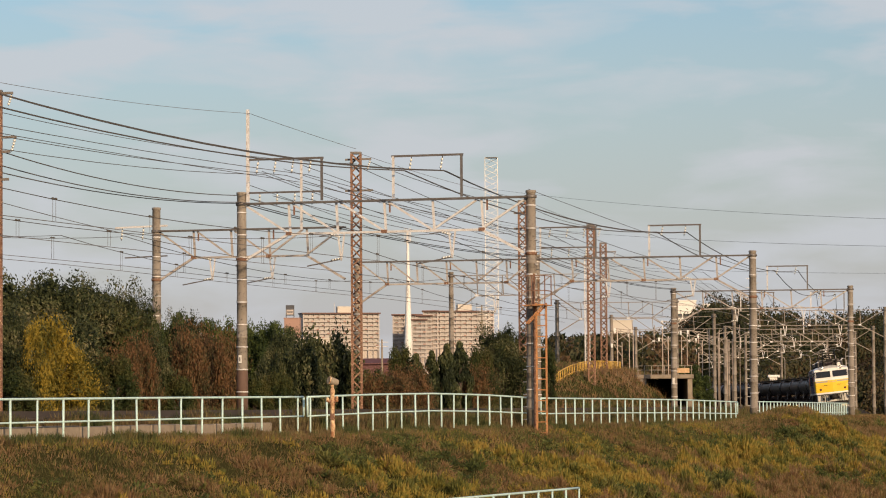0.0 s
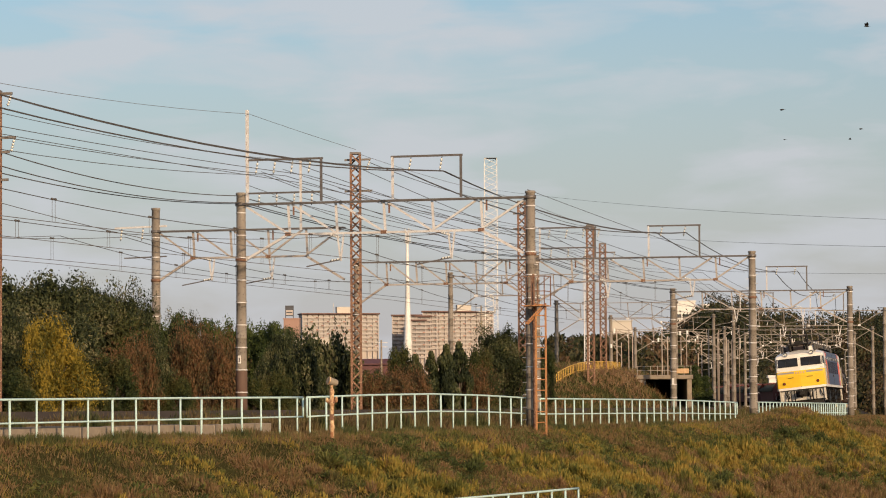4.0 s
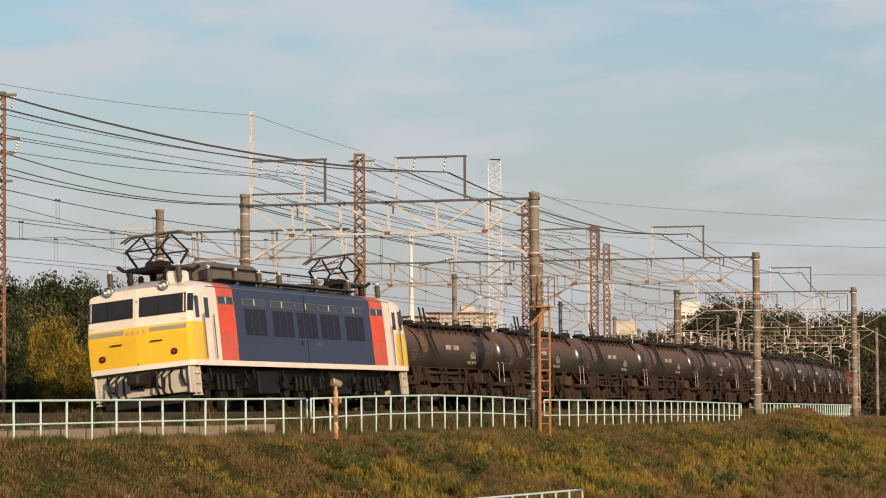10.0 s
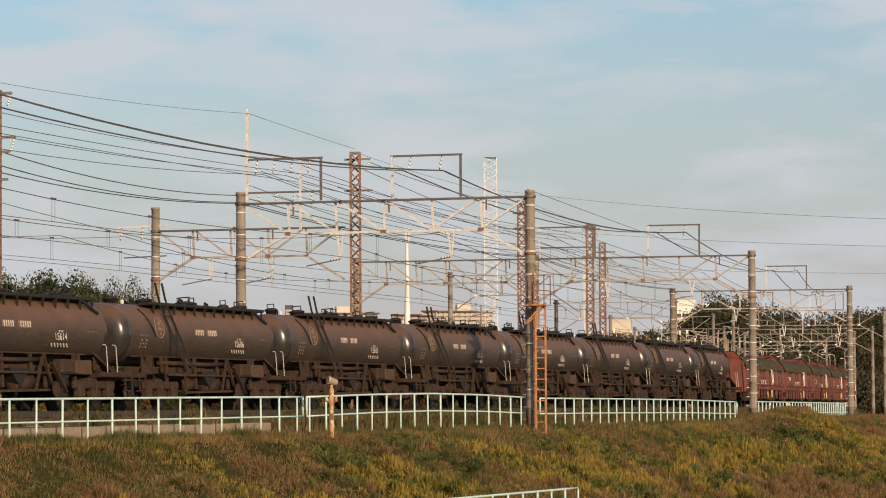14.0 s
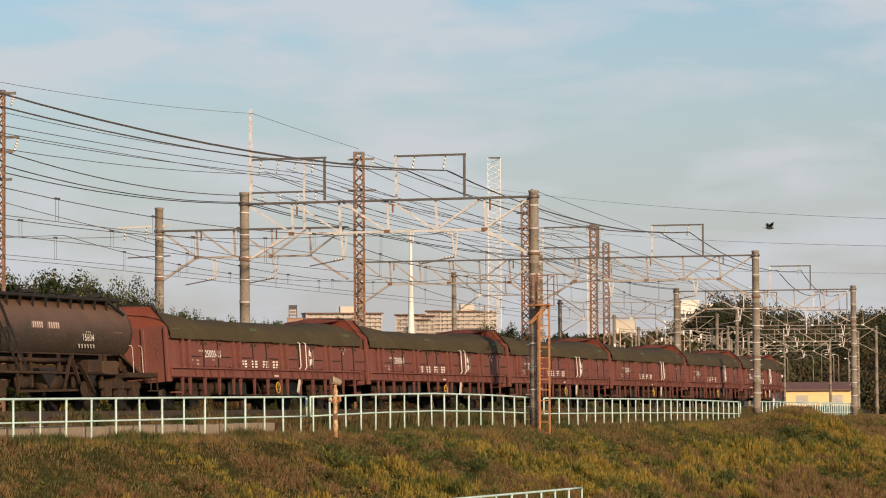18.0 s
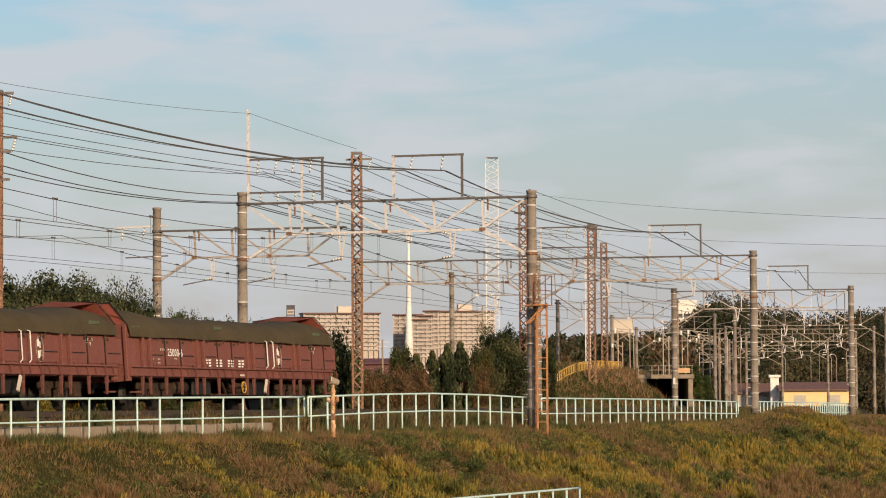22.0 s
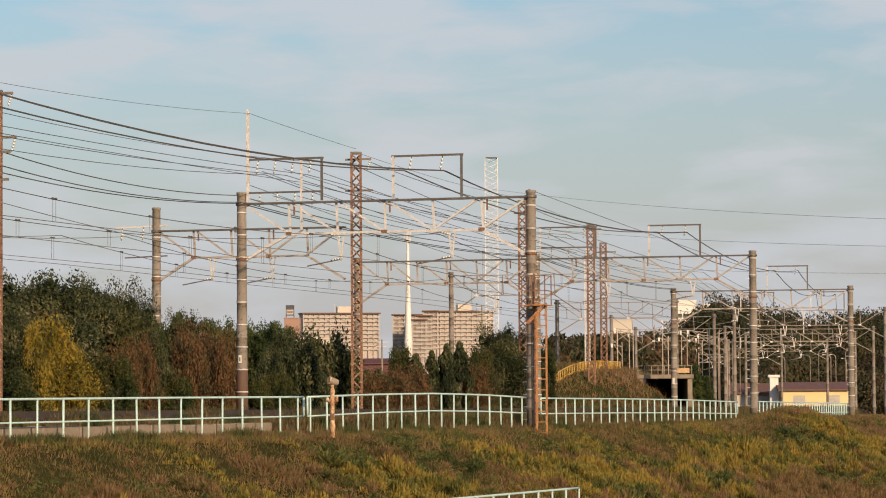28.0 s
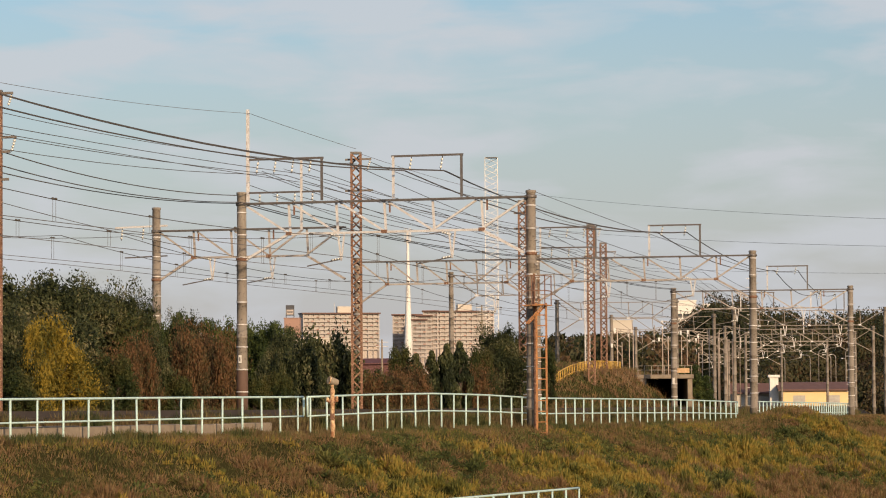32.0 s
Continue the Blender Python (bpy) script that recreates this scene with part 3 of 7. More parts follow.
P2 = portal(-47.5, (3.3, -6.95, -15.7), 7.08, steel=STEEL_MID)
feeder_frame(P2, -1.55, .85, 7.1, 8.55, hang=2)
feeder_frame(P2, -6.75, -4.1, 7.1, 8.55, mid=7.6, hang=3)
cantilevers(P2, (0, -4), 7.08, 1.08)
step_bolts(P2, 3.3)
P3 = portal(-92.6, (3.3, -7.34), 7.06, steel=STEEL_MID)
step_bolts(P3, 3.3)
feeder_frame(P3, -1.65, .75, 7.1, 8.5, hang=2)
cantilevers(P3, (0, -4), 7.06, 1.08)
part("pole_tag", one(box, -7.42, -7.28, -.225, -.205, 1.45, 1.85, .005), TOWER_WHITE, P3, "small white pole tag")
for s, q in ((-135, 3.75), (-180, 3.3), (-212, 3.3), (-246, 3.3), (-290, 3.3), (-330, 3.3), (-375, 3.3), (-414, 3.3)):
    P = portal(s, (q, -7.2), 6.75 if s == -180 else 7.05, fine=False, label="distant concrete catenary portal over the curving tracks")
    feeder_frame(P, -1.6, .8, 7.1, 8.4, hang=2)
    feeder_frame(P, -6.7, -4.3, 7.1, 8.4, hang=2)
    cantilevers(P, (0, -4), 7.05, 1.08)
PB = portal(-19.8, (-8.0, -15.86), 7.18, bays=5, skip=1, tall=.95, steel=STEEL_MID)
cantilevers(PB, (-11.5, -14), 7.18, 1.08)
member("side_arm", PB, (-17.6, 0, 7.35), (-15.4, 0, 7.4), .07, STEEL)
member("side_arm", PB, (-17.2, 0, 6.15), (-15.4, 0, 6.2), .05, STEEL_DARK)
for x in (-17.3, -16.4, -15.9):
    insulator(PB, (x, 0, 7.35), (x - .1, .1, 6.85), 3, .05)
PC = portal(-68, (-8.9, -15.93), 7.2, bays=5, fine=False, skip=1)
cantilevers(PC, (-11.5, -14), 7.2, 1.08)
for s in (-113, -150, -190, -232, -275, -318, -360):
    portal(s, (-9.5, -17.5), 7.1, bays=5, fine=False, label="distant concrete catenary portal over the yard tracks")


def lattice_mast(x, y, z1, w=.55, base=-1.0, mat=None, label="tall rusty steel lattice mast", arms=((.55, .85, .9),), steps=None, turn=0.0, leg=.07, apart=True):
    """Four angle legs with zigzag lacing on each side; arms: depth under the top, reach, length of the insulator string."""
    mat = mat or RUST
    t = thing("lattice_mast", label, "lattice mast", pose(x, y, base, 0, 0, turn), "lattice masts")
    h = z1 - base
    n = steps or max(6, int(h / (w * 1.0)))
    for sx in (-1, 1):
        for sy in (-1, 1):
            part("leg", one(beam, (sx * w / 2, sy * w / 2, 0), (sx * w / 2, sy * w / 2, h), leg), mat, t)
    for f in range(4):
        r = Matrix.Rotation(f * math.pi / 2, 3, "Z")
        side = B()
        for i in range(n):
            c, d = (-w / 2, w / 2) if i % 2 else (w / 2, -w / 2)
            bar = B() if apart else side
            beam(bar, r @ Vector((c, w / 2, h * i / n)), r @ Vector((d, w / 2, h * (i + 1) / n)), leg * .72)
            if apart:
                part("lacing_bar", bar, mat, t)
        if apart:
            side.free()
        else:
            part("lacing", side, mat, t)
    part("cap_plate", one(box, -w / 2 - .04, w / 2 + .04, -w / 2 - .04, w / 2 + .04, h, h + .08), STEEL_DARK, t)
    for down, reach, drop in arms:
        part("crossarm", one(beam, (-w / 2 - .25, 0, h - down), (w / 2 + reach, 0, h - down + .03), .075), STEEL_DARK, t)
        if drop:
            insulator(t, (w / 2 + reach - .04, 0, h - down), (w / 2 + reach - .16, .1, h - down - drop), 4, .05)
    return t


lattice_mast(-13.14, 95.8, 9.46, .26, leg=.06, arms=((.03, .36, .34), (1.33, .46, .40), (1.76, .28, 0), (2.58, .24, 0)))
lattice_mast(-3.39, 127.5, 10.07, .36, leg=.085, arms=((.22, .42, .40), (1.45, .48, 0)))
lattice_mast(3.91, 160, 10.20, .36, leg=.085, arms=((.55, .5, .4), (1.3, .5, 0)))
lattice_mast(8.21, 181, 10.18, .36, leg=.085, base=-.6, arms=((.2, .4, .4),))
lattice_mast(9.59, 195, 9.87, .34, leg=.08, arms=((.5, .6, .5),))
lattice_mast(9.49, 215, 10.03, .32, leg=.05, mat=STEEL, label="slim galvanised lattice mast on the mound", arms=())
lattice_mast(63.63, 400, 23.51, 1.2, leg=.12, label="far steel lattice pylon", apart=False)
lattice_mast(10.48, 700, 53.93, 2.7, mat=TOWER_WHITE, label="slender white lattice radio tower far behind", arms=(), leg=.11, steps=44, apart=False)


def wire(a, b, sag=.5, r=.016, mat=None, n=14, name="overhead_wire", label="dark overhead cable slung between the masts"):
    a, b = Vector(a), Vector(b)
    pts = []
    for i in range(n + 1):
        k = i / n
        p = a.lerp(b, k)
        p.z -= 4 * sag * k * (1 - k)
        pts.append(p)
    ob = part(name, one(rod, pts, r, 4, True), mat or WIRE)
    return tagged(ob, label, "cable", "overhead cables")


# far transmission lines
wire((10.48, 700, 47.23), (63.63, 400, 22.67), 1.0, .03)
wire((10.48, 700, 39.80), (63.63, 400, 19.47), 1.0, .03)
wire((10.48, 700, 32.62), (63.63, 400, 16.28), 1.0, .025)
STATIONS = (80, 37, -5.7, -47.5, -92.6, -135, -177, -219, -261)


def run(q, z, sag, r=.014, first=0, last=9, mat=None, n=12):
    """One cable from portal to portal."""
    ss = STATIONS[first:last]
    for a, b in zip(ss, ss[1:]):
        wire((*on(a, q), z), (*on(b, q), z), sag, r, mat, n)


def span_wires(q, zc=4.88, zm=6.05, far=True, sag=.76):
    """Messenger, contact wire and droppers over one track, portal to portal."""
    for a, b in zip(STATIONS, STATIONS[1:]):
        if not far and b < -100:
            break
        ma, mb = Vector((*on(a, q), zm)), Vector((*on(b, q), zm))
        wire(ma, mb, sag, .013, WIRE, 14, "messenger_wire", "dark catenary messenger wire over the track")
        wire((*on(a, q), zc), (*on(b, q), zc), .02, .012, WIRE_PALE, 4, "contact_wire", "copper contact wire over the track")
        if a < 45 and a > -100:
            for i in range(1, 7):
                k = i / 7
                p = ma.lerp(mb, k)
                p.z -= 4 * sag * k * (1 - k)
                d = thing("dropper", "thin paired dropper wires with small dark insulators", "dropper wire", Matrix.Translation(p), "dropper wires")
                for o in (-.09, .09):
                    g = (mb - ma).normalized() * o
                    part("dropper_wire", one(rod, [g, (g.x, g.y, zc - p.z)], .007, 4), WIRE, d)
                    part("insulator_knob", one(lathe, [(-.03, .02), (-.015, .04), (.015, .04), (.03, .02)], "z", 7, (g.x, g.y, .02)), WIRE, d)


for q in (0, -4):
    span_wires(q)
span_wires(-11.5, 5.16, 6.2, False, .7)
span_wires(-14.0, 5.28, 6.3, False, .7)
# heavy feeders on the right-hand frames
run(-1.2, 8.25, .62, .024, 0, 9)
run(.2, 8.22, .66, .022, 0, 9)
run(.28, 8.2, .68, .018, 0, 4)
# lighter feeders on the left-hand frames
run(-6.3, 8.25, .62, .013, 0, 7)
run(-5.5, 8.2, .35, .013, 0, 7)
run(-4.7, 8.2, .22, .013, 0, 7)
run(-6.0, 7.5, .3, .012, 2, 6)
run(-5.1, 7.48, .3, .012, 2, 6)
run(-5.0, 7.95, .12, .012, 0, 4)
# cables tied to the left-hand poles
for q, za, zb, sag in ((-7.3, 7.76, 7.55, 0.30), (-7.1, 7.34, 7.31, 0.30), (-7.2, 7.13, 7.27, 0.24)):
    wire((*on(13.08, -7.6), za), (*on(-5.7, q), zb), sag, .019)
    for a, b in zip(STATIONS[2:4], STATIONS[3:5]):
        wire((*on(a, q), zb), (*on(b, q), zb - .1), .32, .018)
# earth wire over the spikes
wire((*on(37, -6.9), 10.0), (*on(-5.7, -6.85), 10.4), .55, .009, WIRE_PALE)
wire((*on(-5.7, -6.85), 10.4), (-3.38, 127.5, 10.27), .02, .009, WIRE_PALE)
wire((-3.38, 127.5, 10.14), (3.92, 160, 10.37), .15, .009, WIRE_PALE)
wire((3.92, 160, 10.37), (8.24, 181, 10.24), .1, .01, WIRE_PALE)
wire((*on(12.8, -7.6), 8.9), (-3.38, 127.5, 9.69), .3, .012)
wire((-2.85, 127.5, 9.76), (4.34, 160, 9.92), .25, .014)
wire((4.34, 160, 9.92), (8.62, 181, 10.12), .2, .014)
# pull-off and crossing cables: along, height, along, height, offsets, sag, radius
CROSSING = [
    (13.08, 6.25, 2.03, 4.95, -7.6, -4.0, 0.1, 0.012),
    (-5.7, 7.74, -47.5, 6.48, -3.6, -3.6, 0.1, 0.011),
    (-5.7, 8.58, -47.5, 6.65, -3.2, -3.2, 0.2, 0.012),
    (-5.7, 8.57, -47.5, 7.33, -5, -5, 0.15, 0.012),
    (-5.7, 8.37, -47.5, 6.93, -6.4, -6.4, 0.2, 0.011),
    (-5.7, 8.43, -47.5, 7.88, -5.6, -5.6, 0.25, 0.011),
    (-5.7, 7.91, -47.5, 6.04, -6.9, -6.9, 0.1, 0.011),
    (-5.7, 7.5, -47.5, 6.44, 3.2, 3.2, 0.05, 0.01),
    (-47.5, 5.85, -92.6, 6.15, -6, -6, 0.15, 0.012),
    (-47.5, 5.18, -92.6, 5.65, -8, -8, 0.15, 0.012),
]
for a, za, b, zb, q0, q1, sag, r in CROSSING:
    wire((*on(a, q0), za), (*on(b, q1), zb), sag, r)
P0 = portal(37, (3.3, -7.2), 7.1)
feeder_frame(P0, -6.85, -4.2, 7.2, 8.78, spike=1.3, mid=7.62, hang=3)
feeder_frame(P0, -1.6, .85, 7.2, 8.75, hang=2)


def ladder_and_stage():
    t = thing("maintenance_ladder", "rust-orange steel ladder with a small caged stage on a portal pole", "ladder", across(-5.2))
    x0, x1, y, z0, z1 = 3.70, 4.04, -.35, -1.0, 3.6
    for x in (x0, x1):
        member("stile", t, (x, y, z0), (x, y, z1), .055, ORANGE_RUST)
    n = 13
    for i in range(n):
        z = z0 + .25 + (z1 - z0 - .3) * i / (n - 1)
        member("rung", t, (x0, y, z), (x1, y, z), .035, ORANGE_RUST)
    member("conduit", t, (3.56, -.12, -.6), (3.56, -.12, 4.6), .07, RUST)
    z = 3.5
    part("platform", one(box, 3.3, 4.12, -.72, .08, z, z + .035), ORANGE_RUST, t)
    for x in (3.3, 3.65, 4.1):
        member("guard_post", t, (x, -.72, z), (x, -.72, z + 1.0), .03, RUST)
        member("guard_post", t, (x, .08, z), (x, .08, z + 1.0), .03, RUST)
    for zz in (z + .5, z + 1.0):
        member("guard_rail", t, (3.3, -.72, zz), (4.15, -.72, zz), .03, RUST)
        member("guard_rail", t, (4.12, -.72, zz), (4.12, .08, zz), .03, RUST)
    member("brace", t, (3.4, -.3, z - .6), (4.0, -.3, z), .045, ORANGE_RUST)
    member("brace", t, (3.4, -.6, z - .6), (4.0, -.6, z), .045, ORANGE_RUST)


ladder_and_stage()


def trackside_lamp():
    t = thing("trackside_horn_post", "cream rust-stained post with a hooded round lamp head by the fence", "signal post", pose(-3.01, 88, -.75))
    part("post", one(lathe, [(-.4, .07), (.3, .062), (.34, .075), (.40, .075), (.42, .062), (.95, .062), (.98, .08), (1.06, .08), (1.08, .062), (1.22, .058), (1.30, .072), (1.36, .06), (1.42, .035)], "z", 10), TAN_RUSTED, t, "cream post with rust streaks")
    part("clamp", one(box, -.12, .10, -.075, .075, 1.0, 1.05, .015), RUST, t)
    for x, h in ((-.13, .09), (.12, .12)):
        k = part("clamp_knob", one(lathe, [(1.02, .02), (1.04, .045), (1.04 + h, .04), (1.06 + h, .02)], "z", 8, (x, -.03, 0)), TAN_RUSTED, t)
        part("knob_arm", one(rod, [(x, -.03, 1.05), (x * .3, 0, 1.12)], .02, 5), RUST, k)
    part("neck", one(rod, [(0, 0, 1.36), (-.01, 0, 1.45), (.02, 0, 1.52)], .045, 7), TAN_RUSTED, t)
    part("junction_box", one(box, -.06, .06, -.09, -.05, .55, .72, .01), RUST, t)
    bm = B()
    lathe(bm, [(-.14, .01), (-.135, .07), (-.10, .092), (.0, .10), (.13, .112), (.135, .10), (.02, .08), (.0, .01)], "x", 18)
    bmesh.ops.transform(bm, matrix=pose(.03, 0, 1.575, 0, -16, 205), verts=bm.verts)
    h = part("lamp_head", bm, CONCRETE_PALE, t, "pale hooded lamp head")
    # black disc painted in for the shaded inside of the open hood
    part("lens", one(lathe, [(0, .09), (.012, .085), (.02, .01)], "x", 14), BLACK, h).matrix_local = pose(.0, -.012, 1.585, 0, -16, 205)
    part("hood_ring", one(lathe, [(-.01, .114), (.01, .118), (.02, .112)], "x", 16), TAN_RUSTED, h).matrix_local = pose(-.078, -.05, 1.61, 0, -16, 205)


trackside_lamp()

# ---------------------------------------------------------------- trees and weeds


def leaf_cloud(rng, centres, radii, count, size, loose=.3, upright=.5, tangle=.42):
    """Corners of leaf quads on the shells of clumps, facing outwards, with a few broad ones deep inside."""
    k = len(centres)
    w = radii.mean(1) ** 1.7
    pick = rng.choice(k, count, p=w / w.sum())
    d = rng.normal(size=(count, 3))
    d[:, 2] += .25
    d /= np.linalg.norm(d, axis=1, keepdims=True)
    deep = rng.uniform(0, 1, (count, 1)) < .12
    rad = np.where(deep, rng.uniform(.15, .6, (count, 1)), rng.uniform(.68, 1.0, (count, 1)) * (1 + loose * rng.uniform(-.2, 1, (count, 1))))
    c = centres[pick] + d * radii[pick] * rad
    n = d + rng.normal(0, tangle, (count, 3))
    n /= np.linalg.norm(n, axis=1, keepdims=True)
    a = rng.normal(size=(count, 3)) * (1 - upright) + np.array([0, 0, 1.0]) * upright + d * .3
    a -= n * (a * n).sum(1, keepdims=True) * .8
    a /= np.linalg.norm(a, axis=1, keepdims=True)
    b = np.cross(n, a)
    b /= np.linalg.norm(b, axis=1, keepdims=True)
    sz = size * rng.uniform(.6, 1.4, (count, 1)) * np.where(deep, 2.2, 1)
    a, b = a * sz, b * sz * .5
    return np.stack([c - a, c - b * .9 + a * .1, c + a, c + b * .9 + a * .1], 1).reshape(-1, 3)


TALL = {}


def tree_kind(name, label, category, seed, w, h, low, clumps, leaves, size, mat, spire=0.0, shoots=0, upright=.5, loose=.15, tangle=.42):
    """A tree or bush: trunk, limbs to the clumps, and a crown of loose leaves with an uneven outline."""
    rng = np.random.default_rng(seed)
    t = thing(name, label, category, group="bushes and trees behind the line")
    TALL[t.name] = h
    cs, rs = [], []
    for i in range(clumps):
        a, k = rng.uniform(0, 6.283), rng.uniform(0, 1) ** .85
        z = low + (h - low) * (.04 + .84 * k)
        lobe = 1 + .28 * math.sin(2 * a + seed) + .22 * math.sin(5 * a + 2 * seed)
        dome = math.sin(math.pi * min(1, .3 + .68 * k)) ** .9 if spire > 0 else (1 - .88 * k ** 2.4) ** .5 * (.82 + .18 * k)
        reach = w / 2 * dome * (1 - max(0, spire) * k) * lobe
        z = low + (z - low) * (.8 + .2 * lobe)
        r = rng.uniform(.2, 1.0) ** .5 * reach
        cs.append((r * math.cos(a), r * math.sin(a), z))
        q = rng.uniform(.08, .17) * min(w, h)
        rs.append((q * rng.uniform(.7, 1.2), q * rng.uniform(.7, 1.2), q * rng.uniform(.8, 1.7)))
    # a few leader shoots break the outline
    for i in range(shoots):
        a, r = rng.uniform(0, 6.283), rng.uniform(0, .4) * w
        z = low + (h - low) * rng.uniform(.72, .93) * (1 - 1.6 * (r / w) ** 2)
        cs.append((r * math.cos(a), r * math.sin(a), z))
        rs.append((.03 * w, .03 * w, rng.uniform(.05, .09) * h))
    cs, rs = np.array(cs), np.array(rs)
    part("crown", array_mesh("crown", leaf_cloud(rng, cs, rs, leaves, size, loose, upright, tangle), 4, mat), None, t)
    part("trunk", one(rod, [(0, 0, -.4), (.05, 0, low + .3 * (h - low)), (-.05, .05, low + .75 * (h - low))], .018 * h, 7, True, .006 * h), BARK, t)
    limbs = B()
    for i in range(0, clumps, 4):
        c = Vector(cs[i])
        rod(limbs, [(0, 0, max(.1, c.z * .4)), (c.x * .5, c.y * .5, c.z * .8), c], .008 * h, 5, True, .003 * h)
    part("branchwork", limbs, BARK, t)
    return t


def plant(kind, s, q, top, sx=1.0, turn=0.0, fresh=True):
    """Set a tree so that its crown ends at the height top."""
    x, y = on(s, q)
    z = float(ground_z(x, y))
    m = pose(x, y, z, 0, 0, turn)
    ob = copy_thing(kind, m) if fresh else kind
    ob.matrix_world = m
    ob.scale = (sx, sx, (top - z) / TALL[kind.name])
    return ob


def plant_belt():
    """The overgrown strip behind the second track."""
    ever = tree_kind("evergreen_tree", "dense dark evergreen tree beyond the tracks", "tree", 3, 4.6, 5.4, .2, 120, 34000, .066, LEAF_DARK, 0, 34, .5, .35, .6)
    mid = tree_kind("broadleaf_bush", "leafy green broadleaf bush beyond the tracks", "bush", 5, 3.2, 3.8, .1, 70, 16000, .07, LEAF_MID, 0, 10, .4, .5, .8)
    gold = tree_kind("yellow_tree", "bright yellow autumn tree beyond the tracks", "tree", 8, 3.1, 3.6, .1, 64, 9000, .055, LEAF_YELLOW, .25, 16, .5, .8, .8)
    rust = tree_kind("rusty_bush", "rust-brown autumn bush beyond the tracks", "bush", 11, 3.4, 2.7, .02, 90, 13000, .05, LEAF_RUST, 0, 46, .7, 1.1, 1.0)
    spire = tree_kind("young_conifer", "slim dark young conifer beyond the tracks", "tree", 14, 1.4, 3.2, .05, 40, 9000, .06, LEAF_DARK, .7, 3, .8)
    fan = tree_kind("long_leaved_shrub", "dark shrub with long upright leaves beyond the tracks", "bush", 17, 3.0, 2.8, .02, 80, 9000, .095, LEAF_DARK, 0, 40, .5, .9, 1.0)
    round_top = tree_kind("round_tree", "rounded green tree some way behind the line", "tree", 23, 3.4, 4.2, .4, 70, 15000, .075, LEAF_ROUND, 0, 0, .2)
    plant(ever, -1.59, -13, 4.55, 1.0, 0, False)
    plant(gold, 4.9, -9.6, 3.0, .74, 0, False)
    plant(mid, -7.35, -12, 3.35, .8, 0, False)
    plant(rust, -6.3, -9.4, 2.5, .62, 0, False)
    plant(spire, -37.53, -8.8, 3.36, 1.0, 0, False)
    plant(fan, -18.43, -9.2, 2.45, .7, 0, False)
    plant(round_top, -46.16, -24, 4.58, .62, 0, False)
    # the tall dark group
    for s, q, top, wide, turn in ((2.69, -13, 4.25, 1, 40), (-6.82, -14, 4.58, 1, 120), (-9.71, -14, 4.55, .72, 200), (-13.4, -14.5, 4.3, .55, 260), (-11.5, -11.5, 3.5, .4, 15), (6.92, -10.5, 3.2, .55, 20), (-3.92, -9.9, 2.6, .42, 130)):
        plant(ever, s, q, top, wide, turn)
    # further evergreens, by the second yard pole and at the foot of the mound
    for s, q, top, wide, turn in ((-52.90, -10, 3.95, .62, 30), (-56.92, -9.6, 3.85, .5, 170), (-46.0, -19, 3.7, .5, 275)):
        plant(ever, s, q, top, wide, turn)
    for s, q, top, wide, turn in ((-51.50, -24, 4.44, .7, 70), (-59.16, -25, 4.51, .6, 140), (-53.11, -22, 4.28, .75, 200), (-63.16, -24, 4.27, .8, 290), (-18.60, -16, 4.0, .55, 33), (-31.5, -20, 3.85, .6, 111)):
        plant(round_top, s, q, top, wide, turn)
    for s, q, top, wide, turn in ((-21.52, -9.4, 2.7, .8, 80), (-24.37, -9.6, 2.35, .5, 200), (-16.2, -9.4, 2.0, .45, 300)):
        plant(fan, s, q, top, wide, turn)
    for s, q, top, wide, turn in ((-15.66, -12, 2.95, .6, 140), (-48.70, -10, 2.9, .5, 99), (-34.58, -10, 2.75, .5, 320), (-61.83, -9.6, 3.2, .45, 222),
                                  (-4.00, -9.0, 1.25, .5, 45), (9.27, -9, 1.35, .6, 200), (-11.42, -8.8, 1.3, .5, 150), (0.8, -9.3, 1.9, .6, 60), (-14.5, -9, 1.5, .5, 15), (-28.0, -9.4, 1.7, .5, 250)):
        plant(mid, s, q, top, wide, turn)
    # by the underpass
    for s, q, top, wide in ((-118, -9.2, 2.9, .6), (-121, -8.6, 2.2, .5), (-116, -7.9, 1.1, .4)):
        plant(round_top, s, q, top, wide, s)
    for s, q, top, wide, turn in ((-1.2, -9.9, 1.95, .55, 140), (-2.9, -9.8, 2.15, .5, 20), (-8.5, -9.5, 2.5, .62, 210), (-10.6, -9.8, 2.4, .5, 90),
                                  (-26.89, -9.3, 1.35, .7, 310), (-29.6, -9, 1.45, .7, 20), (-33.09, -9, 1.55, .6, 188), (-42.92, -9, 1.7, .6, 88)):
        plant(rust, s, q, top, wide, turn)
    for s, q, top, wide, turn in ((-33.81, -9.2, 2.80, 1, 10), (-37.35, -9.4, 3.01, .9, 80), (-41.60, -9.2, 3.55, 1.0, 200), (-39.6, -9.3, 2.9, .9, 130)):
        plant(spire, s, q, top, wide, turn)
    for s, q, top, wide, turn in ((4.2, -9.2, 2.05, .7, 100), (7.2, -9.2, 2.75, .45, 250)):
        plant(gold, s, q, top, wide, turn)


plant_belt()


def blades(rng, x, y, z, h, lean, width):
    """Corners of thin upright triangles that bend a little."""
    n = len(x)
    a = rng.uniform(0, 6.283, n)
    wx, wy = np.cos(a) * width, np.sin(a) * width
    lx, ly = rng.normal(0, 1, n) * lean * h, rng.normal(0, 1, n) * lean * h
    base = np.stack([x, y, z - .05], 1)
    tip = base + np.stack([lx, ly, h], 1)
    off = np.stack([wx, wy, np.zeros(n)], 1)
    return np.stack([base - off, base + off, tip], 1).reshape(-1, 3)


